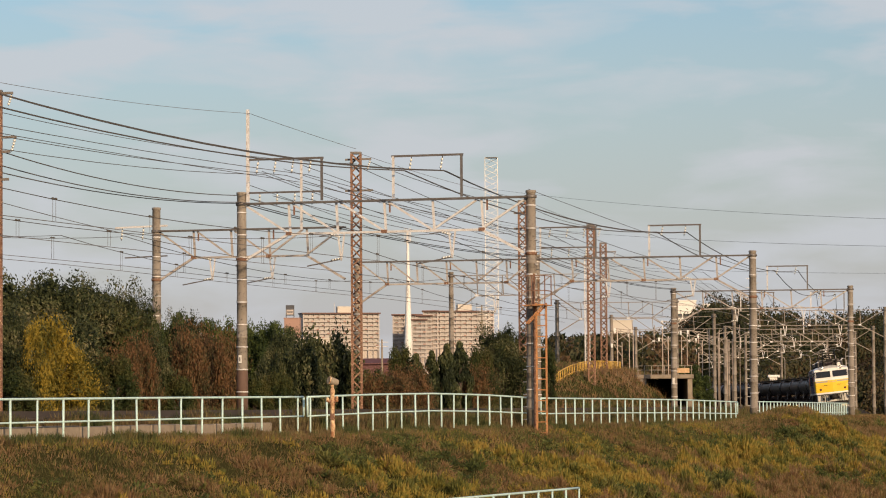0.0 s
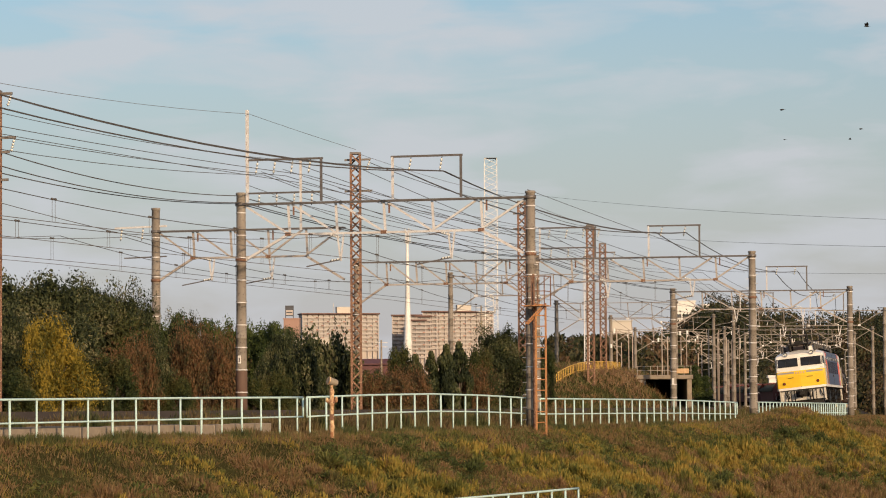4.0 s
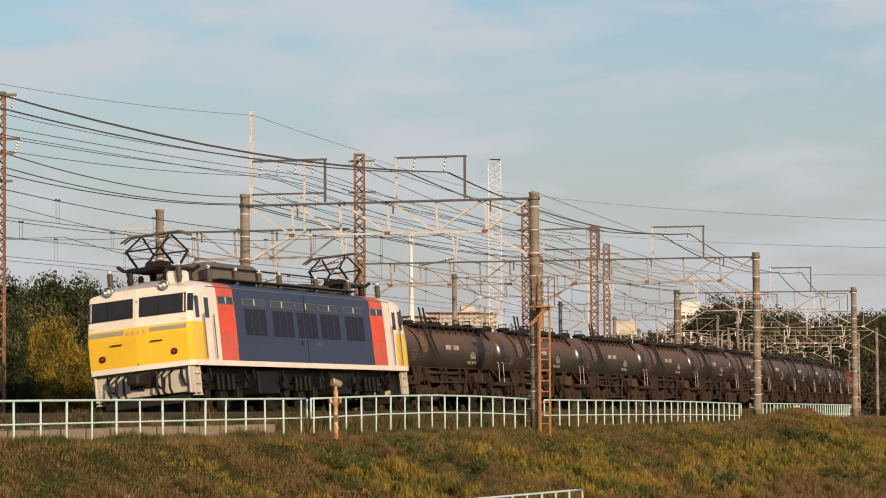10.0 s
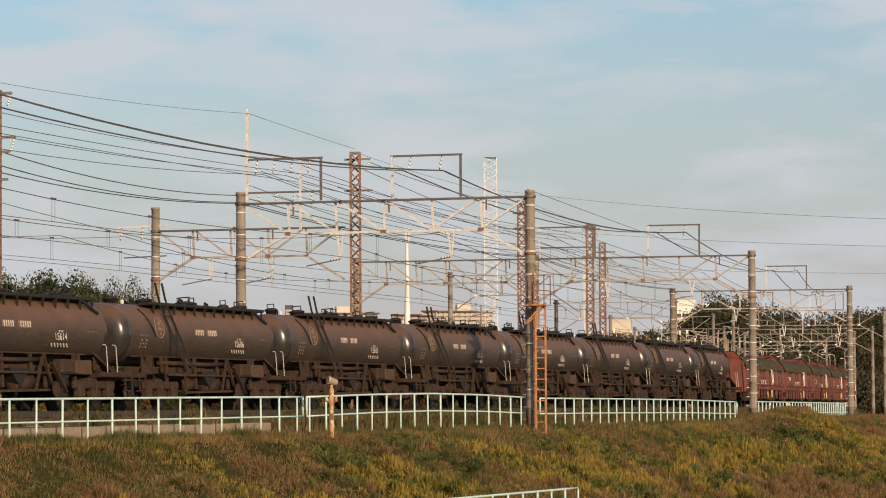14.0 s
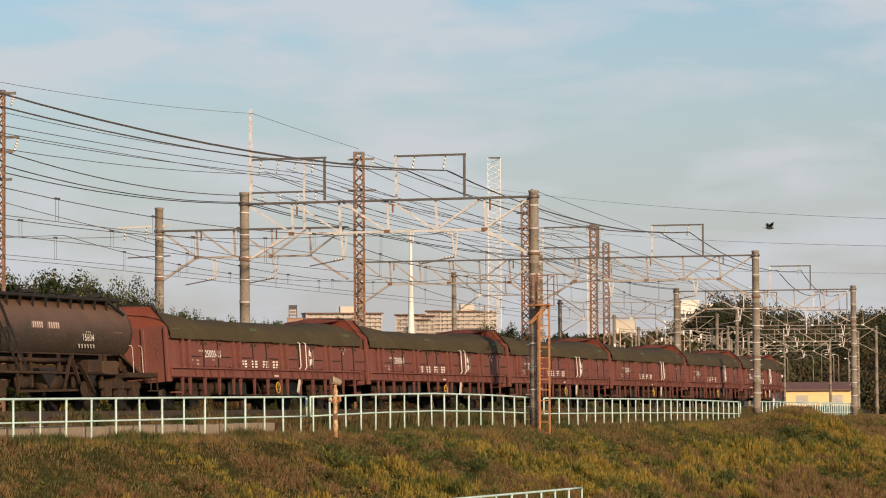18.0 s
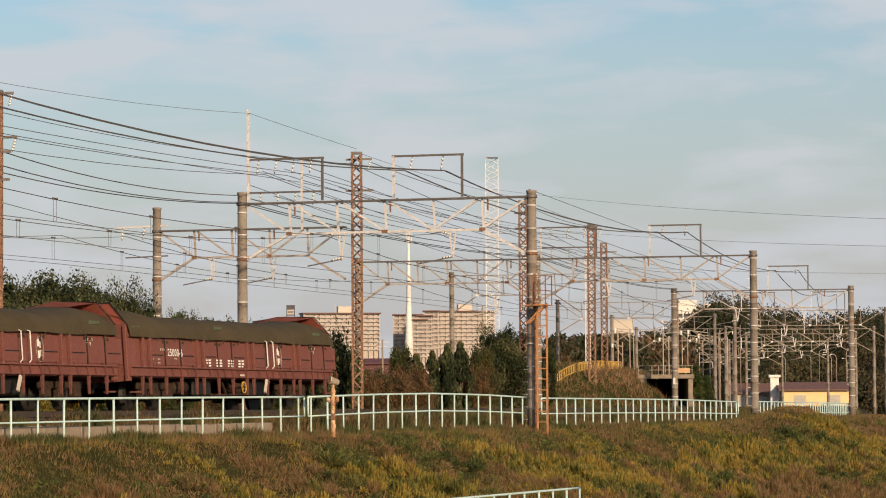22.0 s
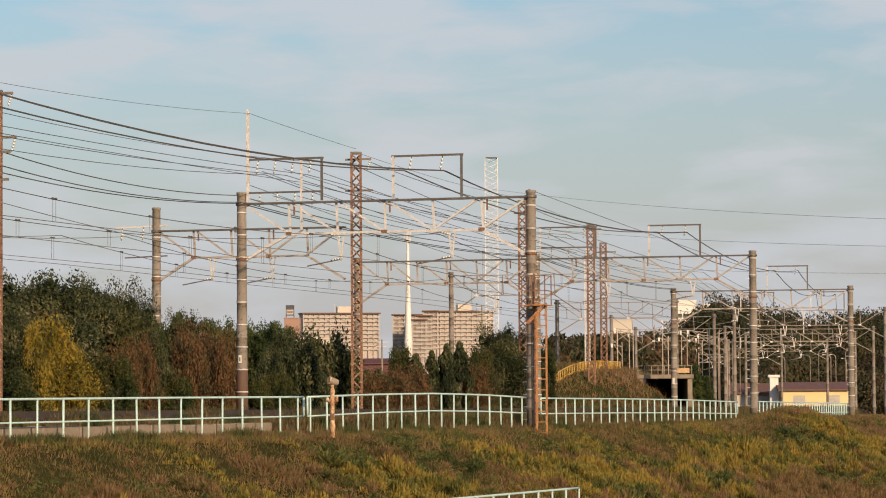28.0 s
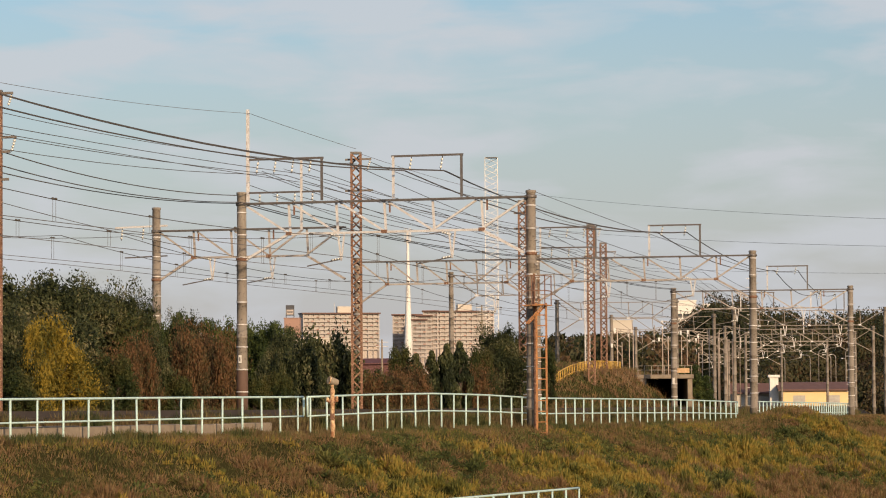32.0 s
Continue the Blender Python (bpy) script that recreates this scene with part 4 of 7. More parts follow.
def bank_spots(rng, n, power=1.0, near=3.3, wide=11.5):
    s = rng.uniform(-118, 40, n)
    q = near + wide * rng.uniform(0, 1, n) ** power
    a = HEAD + s / RADIUS
    x, y = CENTRE[0] + (RADIUS + q) * np.cos(a), CENTRE[1] - (RADIUS + q) * np.sin(a)
    return x, y, ground_z(x, y), s, q


def drift(x, y, size, seed):
    """Smooth random field, about -1 to 1, with lumps of that size in metres."""
    grid = np.random.default_rng(seed).uniform(-1, 1, (64, 64))
    u, v = np.asarray(x) / size + 200, np.asarray(y) / size + 200
    i, j = np.floor(u).astype(int), np.floor(v).astype(int)
    a, b = u - i, v - j
    a, b = a * a * (3 - 2 * a), b * b * (3 - 2 * b)
    g = lambda p, q: grid[p % 64, q % 64]
    return g(i, j) * (1 - a) * (1 - b) + g(i + 1, j) * a * (1 - b) + g(i, j + 1) * (1 - a) * b + g(i + 1, j + 1) * a * b


def stand(s, q, spots):
    """How strongly a place belongs to any of the stands (along, offset, half length, half width)."""
    k = np.zeros(len(s))
    for a, b, ra, rb in spots:
        k = np.maximum(k, np.exp(-((s - a) / ra) ** 2 - ((q - b) / rb) ** 2))
    return k


GOLD_STANDS = ((19.5, 7.6, 3.5, 1.6), (3, 7.6, 4, 1.6), (-3, 5.3, 4, .8), (-25, 7.2, 8, 1.8), (-48, 8, 12, 2), (30, 8.5, 4, 1.4))
GREEN_STANDS = ((18.5, 5.3, 1.8, .5), (0, 5.0, 2, .7), (-12, 7.8, 3, .9), (-22, 5.4, 5, .8), (-9, 9.2, 3, .8), (-40, 6.5, 5, .8), (12, 4.6, 1.6, .5))


def kind_of(rng, x, y, s, q, mixed):
    """0 russet grass, 1 goldenrod, 2 green mugwort: by stands and drifts."""
    gold = 1.3 * stand(s, q, GOLD_STANDS) + .65 * drift(x, y, 3.2, 1) + .55 * drift(x, y, .8, 2)
    green = 1.2 * stand(s, q, GREEN_STANDS) + .65 * drift(x, y, 2.6, 3) + .55 * drift(x, y, .7, 4)
    dry = .50 + .5 * drift(x, y, 4.0, 5) + .06 * step(8, 26, s) + .5 * step(-58, -80, s)
    return np.argmax(np.stack([dry, gold, green]) + rng.normal(0, mixed, (3, len(x))), 0)


def build_weeds():
    rng = np.random.default_rng(21)
    mats = (GRASS_RUSSET, GRASS_GOLD, GRASS_GREEN)
    low, tufts = [[], [], []], [[], [], []]
    # the bank in front of the fence: low growth everywhere
    n = 420000
    x, y, z, s, q = bank_spots(rng, n)
    v = blades(rng, x, y, z, rng.uniform(.06, .24, n), .45, rng.uniform(.006, .016, n)).reshape(n, 3, 3)
    k = kind_of(rng, x, y, s, q, .35)
    for i in range(3):
        low[i].append(v[k == i].reshape(-1, 3))
    # leafy and plumed clumps with hollows between them
    m = 7600
    x, y, z, s, q = bank_spots(rng, m, 1.0, 3.7, 11.0)
    k = kind_of(rng, x, y, s, q, .14)
    lump = 1 + .5 * drift(x, y, 1.2, 7) + .3 * drift(x, y, .5, 8)
    h = np.array([.38, .44, .38])[k] * np.clip(lump, .35, 1.8) * rng.uniform(.7, 1.25, m) * (.30 + .70 * step(4.2, 6.0, q)) * (.8 + .2 * step(24, -10, s))
    wide = h * np.array([.5, .46, .6])[k] * rng.uniform(.8, 1.25, m) + .04
    count = 460000
    wt = h * wide * np.array([.9, 1.0, 1.1])[k]
    pick = rng.choice(m, count, p=wt / wt.sum())
    kk = k[pick]
    rad, a = np.sqrt(rng.uniform(0, 1, count)), rng.uniform(0, 6.283, count)
    dx, dy = wide[pick] * rad * np.cos(a), wide[pick] * rad * np.sin(a)
    top = h[pick] * (1 - .55 * rad ** 2) * rng.uniform(.5, 1.1, count)
    wob = np.array([.05, .02, .05])[kk]
    tip = np.stack([x[pick] + dx + rng.normal(0, 1, count) * wob, y[pick] + dy + rng.normal(0, 1, count) * wob, z[pick] + top], 1)
    short = np.array([.30, .42, .62])[kk]
    foot = np.stack([x[pick] + dx * .62, y[pick] + dy * .62, z[pick] + top * short], 1)
    along = tip - foot
    side = np.cross(along, rng.normal(size=(count, 3)))
    side /= np.linalg.norm(side, axis=1, keepdims=True)
    half = rng.uniform(.6, 1.4, (count, 1)) * np.array([.010, .016, .02])[kk][:, None]
    mid = foot + along * rng.uniform(.45, .75, (count, 1))
    v = np.stack([foot, mid - side * half, tip, mid + side * half], 1)
    for i in range(3):
        tufts[i].append(v[kk == i].reshape(-1, 3))
    words = ("feathery russet-brown dry grass on the bank", "upright plumed clumps of yellow goldenrod on the bank", "dark green leafy mugwort clumps on the bank")
    for i, name in enumerate(("dry_grass", "goldenrod", "mugwort")):
        tagged(new(name, array_mesh(name, np.concatenate(low[i]), 3, mats[i])), "low growth among " + words[i], "weeds", kind="stuff")
        tagged(new(name + "_tufts", array_mesh(name + "_tufts", np.concatenate(tufts[i]), 4, mats[i])), words[i], "weeds", kind="stuff")
    # beside the ballast, behind the fence
    n = 170000
    s, q = rng.uniform(-110, 41, n), rng.uniform(1.82, 3.5, n)
    keep = (s < 18) | (q < 2.32) | (q > 2.9)
    s, q = s[keep], q[keep]
    n = len(s)
    a = HEAD + s / RADIUS
    x, y = CENTRE[0] + (RADIUS + q) * np.cos(a), CENTRE[1] - (RADIUS + q) * np.sin(a)
    base = np.maximum(ground_z(x, y), -.62 + np.clip(2.7 - q, 0, 1) * .46)
    v = blades(rng, x, y, base, np.where(q < 2.35, .78, 1) * np.where((s > 18) & (q > 2.5), .5, np.where(q > 2.75, .45, 1)) * rng.uniform(.2, .75, n) * (.7 + .3 * np.sin(s * 1.3) * np.sin(s * .37)), .25, rng.uniform(.012, .03, n))
    tagged(new("trackside_weeds", array_mesh("trackside_weeds", v, 3, TRACK_WEED)), "dry weeds along the edge of the ballast", "weeds", kind="stuff")
    # between the two tracks and beyond the second
    n = 90000
    s, q = rng.uniform(-110, 41, n), np.where(rng.uniform(0, 1, n) < .5, rng.uniform(-2.5, -1.7, n), rng.uniform(-7.2, -5.8, n))
    a = HEAD + s / RADIUS
    x, y = CENTRE[0] + (RADIUS + q) * np.cos(a), CENTRE[1] - (RADIUS + q) * np.sin(a)
    v = blades(rng, x, y, np.where(q > -3, -.32, ground_z(x, y)), rng.uniform(.15, .62, n) * (.75 + .35 * np.sin(s * .9) * np.sin(s * .23)), .3, rng.uniform(.012, .03, n))
    tagged(new("inner_weeds", array_mesh("inner_weeds", v, 3, TRACK_WEED)), "weeds growing between and beside the tracks", "weeds", kind="stuff")
    # verge and mound beyond the tracks
    n = 34000
    s, q = rng.uniform(-130, 34, n), rng.uniform(-24, -6.6, n)
    a = HEAD + s / RADIUS
    x, y = CENTRE[0] + (RADIUS + q) * np.cos(a), CENTRE[1] - (RADIUS + q) * np.sin(a)
    per = 3
    xx, yy = np.repeat(x, per) + rng.normal(0, .14, n * per), np.repeat(y, per) + rng.normal(0, .14, n * per)
    zz = ground_z(xx, yy)
    v = blades(rng, xx, yy, zz, rng.uniform(.10, .45, n * per), .4, rng.uniform(.015, .035, n * per))
    tagged(new("verge_weeds", array_mesh("verge_weeds", v, 3, GRASS_FAR)), "dry russet weeds on the mound beyond the tracks", "weeds", kind="stuff")


build_weeds()


def build_far_woods():
    """Woods on the hill and along the skyline."""
    rng = np.random.default_rng(5)
    cs, rs = [], []
    for i in range(1250):
        x, y = rng.uniform(22, 120), rng.uniform(420, 600)
        if x / y < .058 or abs(arc_of(x, y)[1]) < 6:
            continue
        r = rng.uniform(1.1, 2.6)
        cs.append((x, y, float(ground_z(x, y)) + rng.uniform(.8, 1.5) * r))
        rs.append((r, r, r * rng.uniform(.9, 1.5)))
    cs, rs = np.array(cs), np.array(rs)
    v = leaf_cloud(rng, cs, rs, 210000, .27, .2)
    tagged(new("far_woods", array_mesh("far_woods", v, 4, LEAF_FAR)), "dark mixed woods with brown autumn crowns on a low hill", "woods", kind="stuff")
    cs, rs = [], []
    for i in range(170):
        y = rng.uniform(330, 800)
        x = y * rng.uniform(-.16, .07)
        r = rng.uniform(1.6, 3.2)
        cs.append((x, y, float(ground_z(x, y)) + r * .8))
        rs.append((r, r, r))
    for i in range(120):
        y = rng.uniform(300, 420)
        px = rng.uniform(190, 440)
        x, top = px / 5768 * y, (724 - rng.uniform(588, 612)) / 5768 * y
        r = rng.uniform(.6, 1.3)
        for k in range(4):
            cs.append((x + rng.normal(0, .4), y, .6 + (top - .6 - r) * (k + 1) / 4))
            rs.append((r, r, r))
    v = leaf_cloud(rng, np.array(cs), np.array(rs), 52000, .30, .2)
    tagged(new("skyline_woods", array_mesh("skyline_woods", v, 4, LEAF_FAR)), "low dark tree line behind the railway", "woods", kind="stuff")


build_far_woods()

# ---------------------------------------------------------------- buildings


def apartment(x, y, w, storeys, z0, bays, d=14, wall=None, fl=2.85, roof_box=True, turn=0.0, label="long pink-beige apartment block with rows of balconies"):
    t = thing("apartment_building", label, "apartment building", pose(x, y, z0, 0, 0, turn), "far apartment blocks")
    h = storeys * fl
    wall = wall or FACADE
    part("wall", one(box, -w / 2, w / 2, 0, d, -z0 - 3, h), FACADE_SHADE, t, "shaded recessed balcony wall")
    for sx in (-1, 1):
        part("end_wall", one(box, sx * w / 2 - .4, sx * w / 2 + .4, -1.5, d, -z0 - 3, h + .4), wall, t)
    part("roof", one(box, -w / 2 - 1.2, w / 2 + 1.2, -2.6, d + .5, h, h + .9, .1), ROOF_BROWN, t)
    for k in range(max(0, storeys - 9), storeys):
        part("balcony", one(box, -w / 2 + .4, w / 2 - .4, -1.5, 0, k * fl - .1, k * fl + 1.15), wall, t)
    for i in range(1, bays):
        xx = -w / 2 + w * i / bays
        part("party_wall", one(box, xx - .15, xx + .15, -1.4, 0, 0, h), wall, t)
    me = mesh_from("window", one(box, -1.3, 1.3, -.06, 0, .2, 1.8), BALCONY_GLASS)
    rail = mesh_from("screen", one(box, -.9, .9, -1.56, -1.5, .1, 1.0), BALCONY_SCREEN)
    for k in range(storeys - 8, storeys):
        for i in range(bays):
            xx = -w / 2 + w * (i + .5) / bays
            part("window", me, None, t).location = (xx, -.02, k * fl + .35)
            if (i * 7 + k * 5) % 3 == 0:
                part("screen", rail, None, t).location = (xx + .5, 0, k * fl)
    if roof_box:
        part("stair_head", one(box, -2, 8, 2, 8, h + .6, h + 5.4), FACADE_WHITE, t)
        part("aerial_mast", one(beam, (-4, 4, h), (-4, 4, h + 8), .25), FACADE_WHITE, t)
    return t


apartment(-72.4, 2300, 54, 12, 33.2, 14, turn=12, label="pink-beige apartment block with rows of balconies, far off")
apartment(12.5, 2300, 46, 12, 34.1, 12, turn=10)
apartment(-26.0, 2330, 20, 11, 35.6, 5, roof_box=False)
for px, top, n in ((742, 61.5, 11), (751, 64.4, 11), (762, 67.7, 12)):
    apartment(-17.0 + (px - 742) * .4, 2270 - (762 - px) * .3, 9.6, n, top - n * 2.85, 3, roof_box=False, label="stepped wing of the pink-beige apartment block")


def small_building(x, y, w, d, z0, h, wall, roof, pitch=0.0, wins=0, label="", name="house", turn=0.0, win_h=1.1, kind="house"):
    t = thing(name, label, kind, pose(x, y, z0, 0, 0, turn), "far houses")
    part("wall", one(box, -w / 2, w / 2, 0, d, -max(4, z0 + 3), h), wall, t)
    bm = B()
    if pitch:
        e = .5
        pr = [(-e, h - .05), (d / 2, h + pitch), (d + e, h - .05), (d + e, h + .12), (d / 2, h + pitch + .2), (-e, h + .12)]
        a = [bm.verts.new((-w / 2 - e, p, q)) for p, q in pr]
        b = [bm.verts.new((w / 2 + e, p, q)) for p, q in pr]
        for i in range(6):
            bm.faces.new((a[i], a[(i + 1) % 6], b[(i + 1) % 6], b[i]))
        bm.faces.new((a[0], a[1], a[4], a[5])), bm.faces.new((a[1], a[2], a[3], a[4]))
        bm.faces.new((b[5], b[4], b[1], b[0])), bm.faces.new((b[4], b[3], b[2], b[1]))
    else:
        box(bm, -w / 2 - .2, w / 2 + .2, -.2, d + .2, h, h + .3)
    part("roof", bm, roof, t)
    for i in range(wins):
        xx = -w / 2 + w * (i + .5) / wins
        win = part("window", one(box, xx - .75, xx + .75, -.04, .02, h * .3, h * .3 + win_h), SHUTTER if pitch else WINDOW_DARK, t)
        part("frame", one(box, xx - 1.0, xx + 1.0, -.03, .0, h * .3 - .1, h * .3), TOWER_WHITE, win)
    return t


small_building(45.9, 402, 8.5, 7, -.4, 2.45, WALL_YELLOW, ROOF_BROWN, .85, 2, "pale yellow low house with a brown sheet roof behind the line")
small_building(40.9, 404, 1.05, .9, -.4, 4.1, TOWER_WHITE, TOWER_WHITE, 0, 0, "small white block chimney beside a house")
small_building(39.2, 410, 5.5, 5, -.4, 2.15, FACADE_WHITE, ROOF_BROWN, 1.1, 2, "low cream house with a dark roof beyond the line")
small_building(67.00, 900, 5.6, 8, 22.82, 6.5, TOWER_WHITE, TOWER_WHITE, 0, 3, "white block standing on the far hill", "far_block", kind="building")
small_building(73.18, 905, 2.2, 8, 22.44, 6.0, TOWER_WHITE, TOWER_WHITE, 0, 1, "white block standing on the far hill", "far_block", kind="building")
small_building(-46.46, 1000, 4.8, 9, 8, 20, BRICK_RED, BRICK_RED, 0, 3, "brick-red apartment house, far off", "apartment_house", kind="building")
small_building(-35.11, 900, 12, 9, 6, 13.5, FACADE_WHITE, FACADE_WHITE, 0, 4, "low white apartment house far off", "apartment_house", kind="building")
small_building(-50.12, 980, 9, 9, 4, 16, TOWER_WHITE, GREY_ROOF, 0, 2, "low white house far off", "apartment_house", kind="building")
small_building(49.46, 900, 5.5, 8, 17.48, 6.5, FACADE_WHITE, FACADE_WHITE, 0, 4, "beige flats far behind the poles", "apartment_house", kind="building")
small_building(22.87, 600, 5, 6, 10.18, 1.0, TOWER_WHITE, TOWER_WHITE, .9, 0, "white shed roof far behind the poles", "shed", kind="shed")


def roof_sign():
    t = thing("roof_sign", "square dark-framed white sign box on a rooftop, far off", "roof sign", pose(-47.12, 1001, 28.2))
    part("sign_frame", one(box, -1.3, 1.3, 0, .5, 0.8, 4.0), SIGN_DARK, t)
    p = part("sign_face", one(box, -1.05, 1.05, -.06, 0, 1.1, 2.6), FACADE_SHADE, t, "white sign face")
    for z in (1.7,):
        part("sign_bar", one(box, -.9, .9, -.12, -.06, z, z + .35), SIGN_DARK, p)
    for x in (-1.2, 1.2):
        part("leg", one(box, x - .12, x + .12, .1, .3, 0, 1.0), SIGN_DARK, t)


roof_sign()


def monopole():
    t = thing("monopole_tower", "tall tapered white monopole with aerials, far off", "radio tower", pose(-6.49, 600, 0))
    part("shaft", one(lathe, [(0, .95), (12, .72), (12.4, .8), (12.8, .68), (22, .40), (33, .2)], "z", 16), TOWER_WHITE, t)
    part("ring", one(lathe, [(31.0, .3), (31.1, .55), (31.2, .55), (31.3, .3)], "z", 14), STEEL, t)
    for i in range(6):
        a = i * math.pi / 3
        part("aerial", one(beam, (.55 * math.cos(a), .55 * math.sin(a), 30.6), (.55 * math.cos(a), .55 * math.sin(a), 33.4), .09), TOWER_WHITE, t)


monopole()


small_building(-9.6, 500, 5.6, 5, 2.0, 5.0, MAROON, MAROON, .7, 5, "low dark-red building glimpsed between the bushes", "shed", kind="shed")


def utility_pole(px, y, top):
    t = thing("utility_pole", "pale utility pole with short crossarms, far off", "utility pole", pose(px, y, -.6), "far poles")
    part("pole", one(lathe, [(0, .16), (top + .6, .11)], "z", 8), CONCRETE_PALE, t)
    for k in (.35, .9):
        part("crossarm", one(beam, (-.8, 0, top + .6 - k), (.8, 0, top + .6 - k), .08), STEEL, t)


utility_pole(-7.95, 420, 9.05)
utility_pole(5.65, 480, 15.31)


def street_lamp(px, y, top, reach):
    t = thing("street_lamp", "slim grey street lamp with a curved arm beyond the houses", "street lamp", pose(px, y, -.6), "far street lamps")
    h = top + .6
    part("pole", one(rod, [(0, 0, 0), (0, 0, h - .5), (reach * .12, 0, h - .15), (reach * .5, 0, h), (reach, 0, h + .02)], .055, 6), STEEL_FAR, t)
    part("lamp_head", one(box, min(reach * .8, reach * 1.3), max(reach * .8, reach * 1.3), -.08, .08, h - .04, h + .07, .02), STEEL, t)


for px, z, reach in ((34.52, 5.09, -.55), (37.09, 5.24, -.8), (39.67, 5.29, -.5), (40.67, 5.73, .4), (39.17, 5.26, -.7), (40.75, 4.88, -.4), (37.94, 5.75, .5)):
    street_lamp(px * 1.3, 429, z * 1.3, reach * 1.3)


def yard_pole(x, y, top, arm):
    """A slim steel pole of the far yard with a bracket arm and a small lamp or insulator at its end."""
    t = thing("yard_pole", "slim weathered steel pole with a bracket arm in the far yard", "pole", pose(x, y, -.6), "far yard poles")
    h = top + .6
    part("pole", one(lathe, [(0, .055), (h, .038)], "z", 7), YARD_STEEL, t)
    part("arm", one(beam, (0, 0, h - .35), (arm, 0, h - .15), .06), STEEL_FAR, t)
    part("stay", one(beam, (0, 0, h - 1.1), (arm * .8, 0, h - .2), .045), STEEL_FAR, t)
    part("end_fitting", one(box, arm - .07, arm + .07, -.06, .06, h - .42, h - .12, .02), PORCELAIN, t)


yard_rng = random.Random(12)
for i in range(20):
    y = 228 + 6.5 * i + yard_rng.uniform(-2, 2)
    yard_pole(y * (.053 + .0405 * ((i * 7) % 20) / 20 + yard_rng.uniform(-.001, .001)), y, y * yard_rng.uniform(.0185, .0275), yard_rng.choice((-1, 1)) * yard_rng.uniform(.7, 1.6))


def culvert():
    t = thing("underpass", "weathered concrete underpass with a dark mouth under a railed deck", "underpass", pose(13.70, 200, -.28))
    part("pier", one(box, 1.22, 1.52, -.2, 8, -.8, 2.16, .03), CONCRETE_PALE, t)
    part("pier", one(box, -1.75, -1.3, -.2, 8, -.8, 2.16, .03), CONCRETE, t)
    part("lintel", one(box, -1.9, 1.6, -.3, .5, 2.1, 2.36, .03), CONCRETE_PALE, t)
    part("deck", one(box, -1.9, 1.6, .5, 8, 2.16, 2.36), CONCRETE, t)
    part("back_wall", one(box, -1.3, 1.22, 7.7, 8, -.8, 2.16), DARK_HOLE, t)
    for x in (-.6, .62):
        part("inner_pillar", one(box, x - .06, x + .06, 2.0, 2.2, -.8, 2.16, .01), DARK_HOLE, t)
    for k in range(9):
        part("rail_post", one(beam, (-1.8 + k * .41, -.1, 2.36), (-1.8 + k * .41, -.1, 2.9), .03), STEEL_FAR, t)
    for z in (2.64, 2.9):
        part("rail", one(beam, (-1.85, -.1, z), (1.55, -.1, z), .028), STEEL_FAR, t)
    part("sign_panel", one(box, .45, 1.35, -.18, -.14, 2.45, 2.75, .005), TAN_PAINT, t, "faded tan panel on the rail")


culvert()


def yellow_fence():
    t = thing("mesh_fence", "yellow steel mesh fence on top of the grassy mound", "fence")
    me = mesh_from("picket", one(beam, (0, 0, -.2), (0, 0, .5), .035), YELLOW_FENCE)
    n = 46
    pts = []
    for i in range(n):
        s = -69.69 + (-98.92 - -69.69) * i / (n - 1)
        x, y = on(s, -10.5 - i / n)
        z = float(ground_z(x, y))
        ob = part("picket", me, None, t)
        ob.location = (x, y, z)
        pts.append((x, y, z + .5))
    part("rail", one(rod, pts, .03, 4), YELLOW_FENCE, t)
    part("rail", one(rod, [(a, b, c - .42) for a, b, c in pts], .03, 4), YELLOW_FENCE, t)


yellow_fence()

# ---------------------------------------------------------------- the train: x forward, y to the open side, z up from the rails


def bogie(t, x, wb=1.65, r=.43, mat=None, gauge=.57, name="bogie"):
    mat = mat or TANK_FRAME
    b = part(name, one(box, x - .22, x + .22, -1.0, 1.0, .55, .8, .03), mat, t)
    for y in (-.98, .98):
        part("side_frame", one(box, x - wb / 2 - .35, x + wb / 2 + .35, y - .06, y + .06, .52, .72, .03), mat, b)
        for dx in (-wb / 2, wb / 2):
            part("axle_box", one(box, x + dx - .17, x + dx + .17, y - .1, y + .1, .3, .66, .03), mat, b)
        part("spring_plank", one(box, x - .25, x + .25, y - .1, y + .1, .25, .5, .03), mat, b)
        for dx in (-.12, .12):
            part("spring", one(rod, [(x + dx, y, .3), (x + dx, y, .68)], .07, 7), mat, b)
    me = mesh_from("wheel", one(lathe, [(-.06, r + .03), (-.03, r + .03), (-.02, r), (.05, r - .01), (.06, r - .1), (.03, .12), (.08, .1), (.1, .05)], "y", 20), BLACK)
    for dx in (-wb / 2, wb / 2):
        for y in (-gauge, gauge):
            w = part("wheel", me, None, b)
            w.location = (x + dx, y, r)
            w.rotation_euler = (0, 0, 0 if y > 0 else math.pi)
        part("axle", one(rod, [(x + dx, -.55, r), (x + dx, .55, r)], .07, 8), BLACK, b)
    return b


def bars(t, x, y, z, w, h, n, parent_mat=None, name="lettering", label="row of white stencilled characters"):
    """Unreadable stencilled writing: a row of small plain bars, proud of the surface."""
    bm = B()
    p = w / n
    u = .14 if n > 4 else .22
    for i in range(n):
        x0 = x - w / 2 + p * i
        box(bm, x0 + p * u, x0 + p * .42, y, y + .006, z - h / 2, z + h / 2)
        box(bm, x0 + p * .42, x0 + p * .62, y, y + .006, z + h * .12, z + h / 2)
    return part(name, bm, parent_mat or LETTER, t, label)


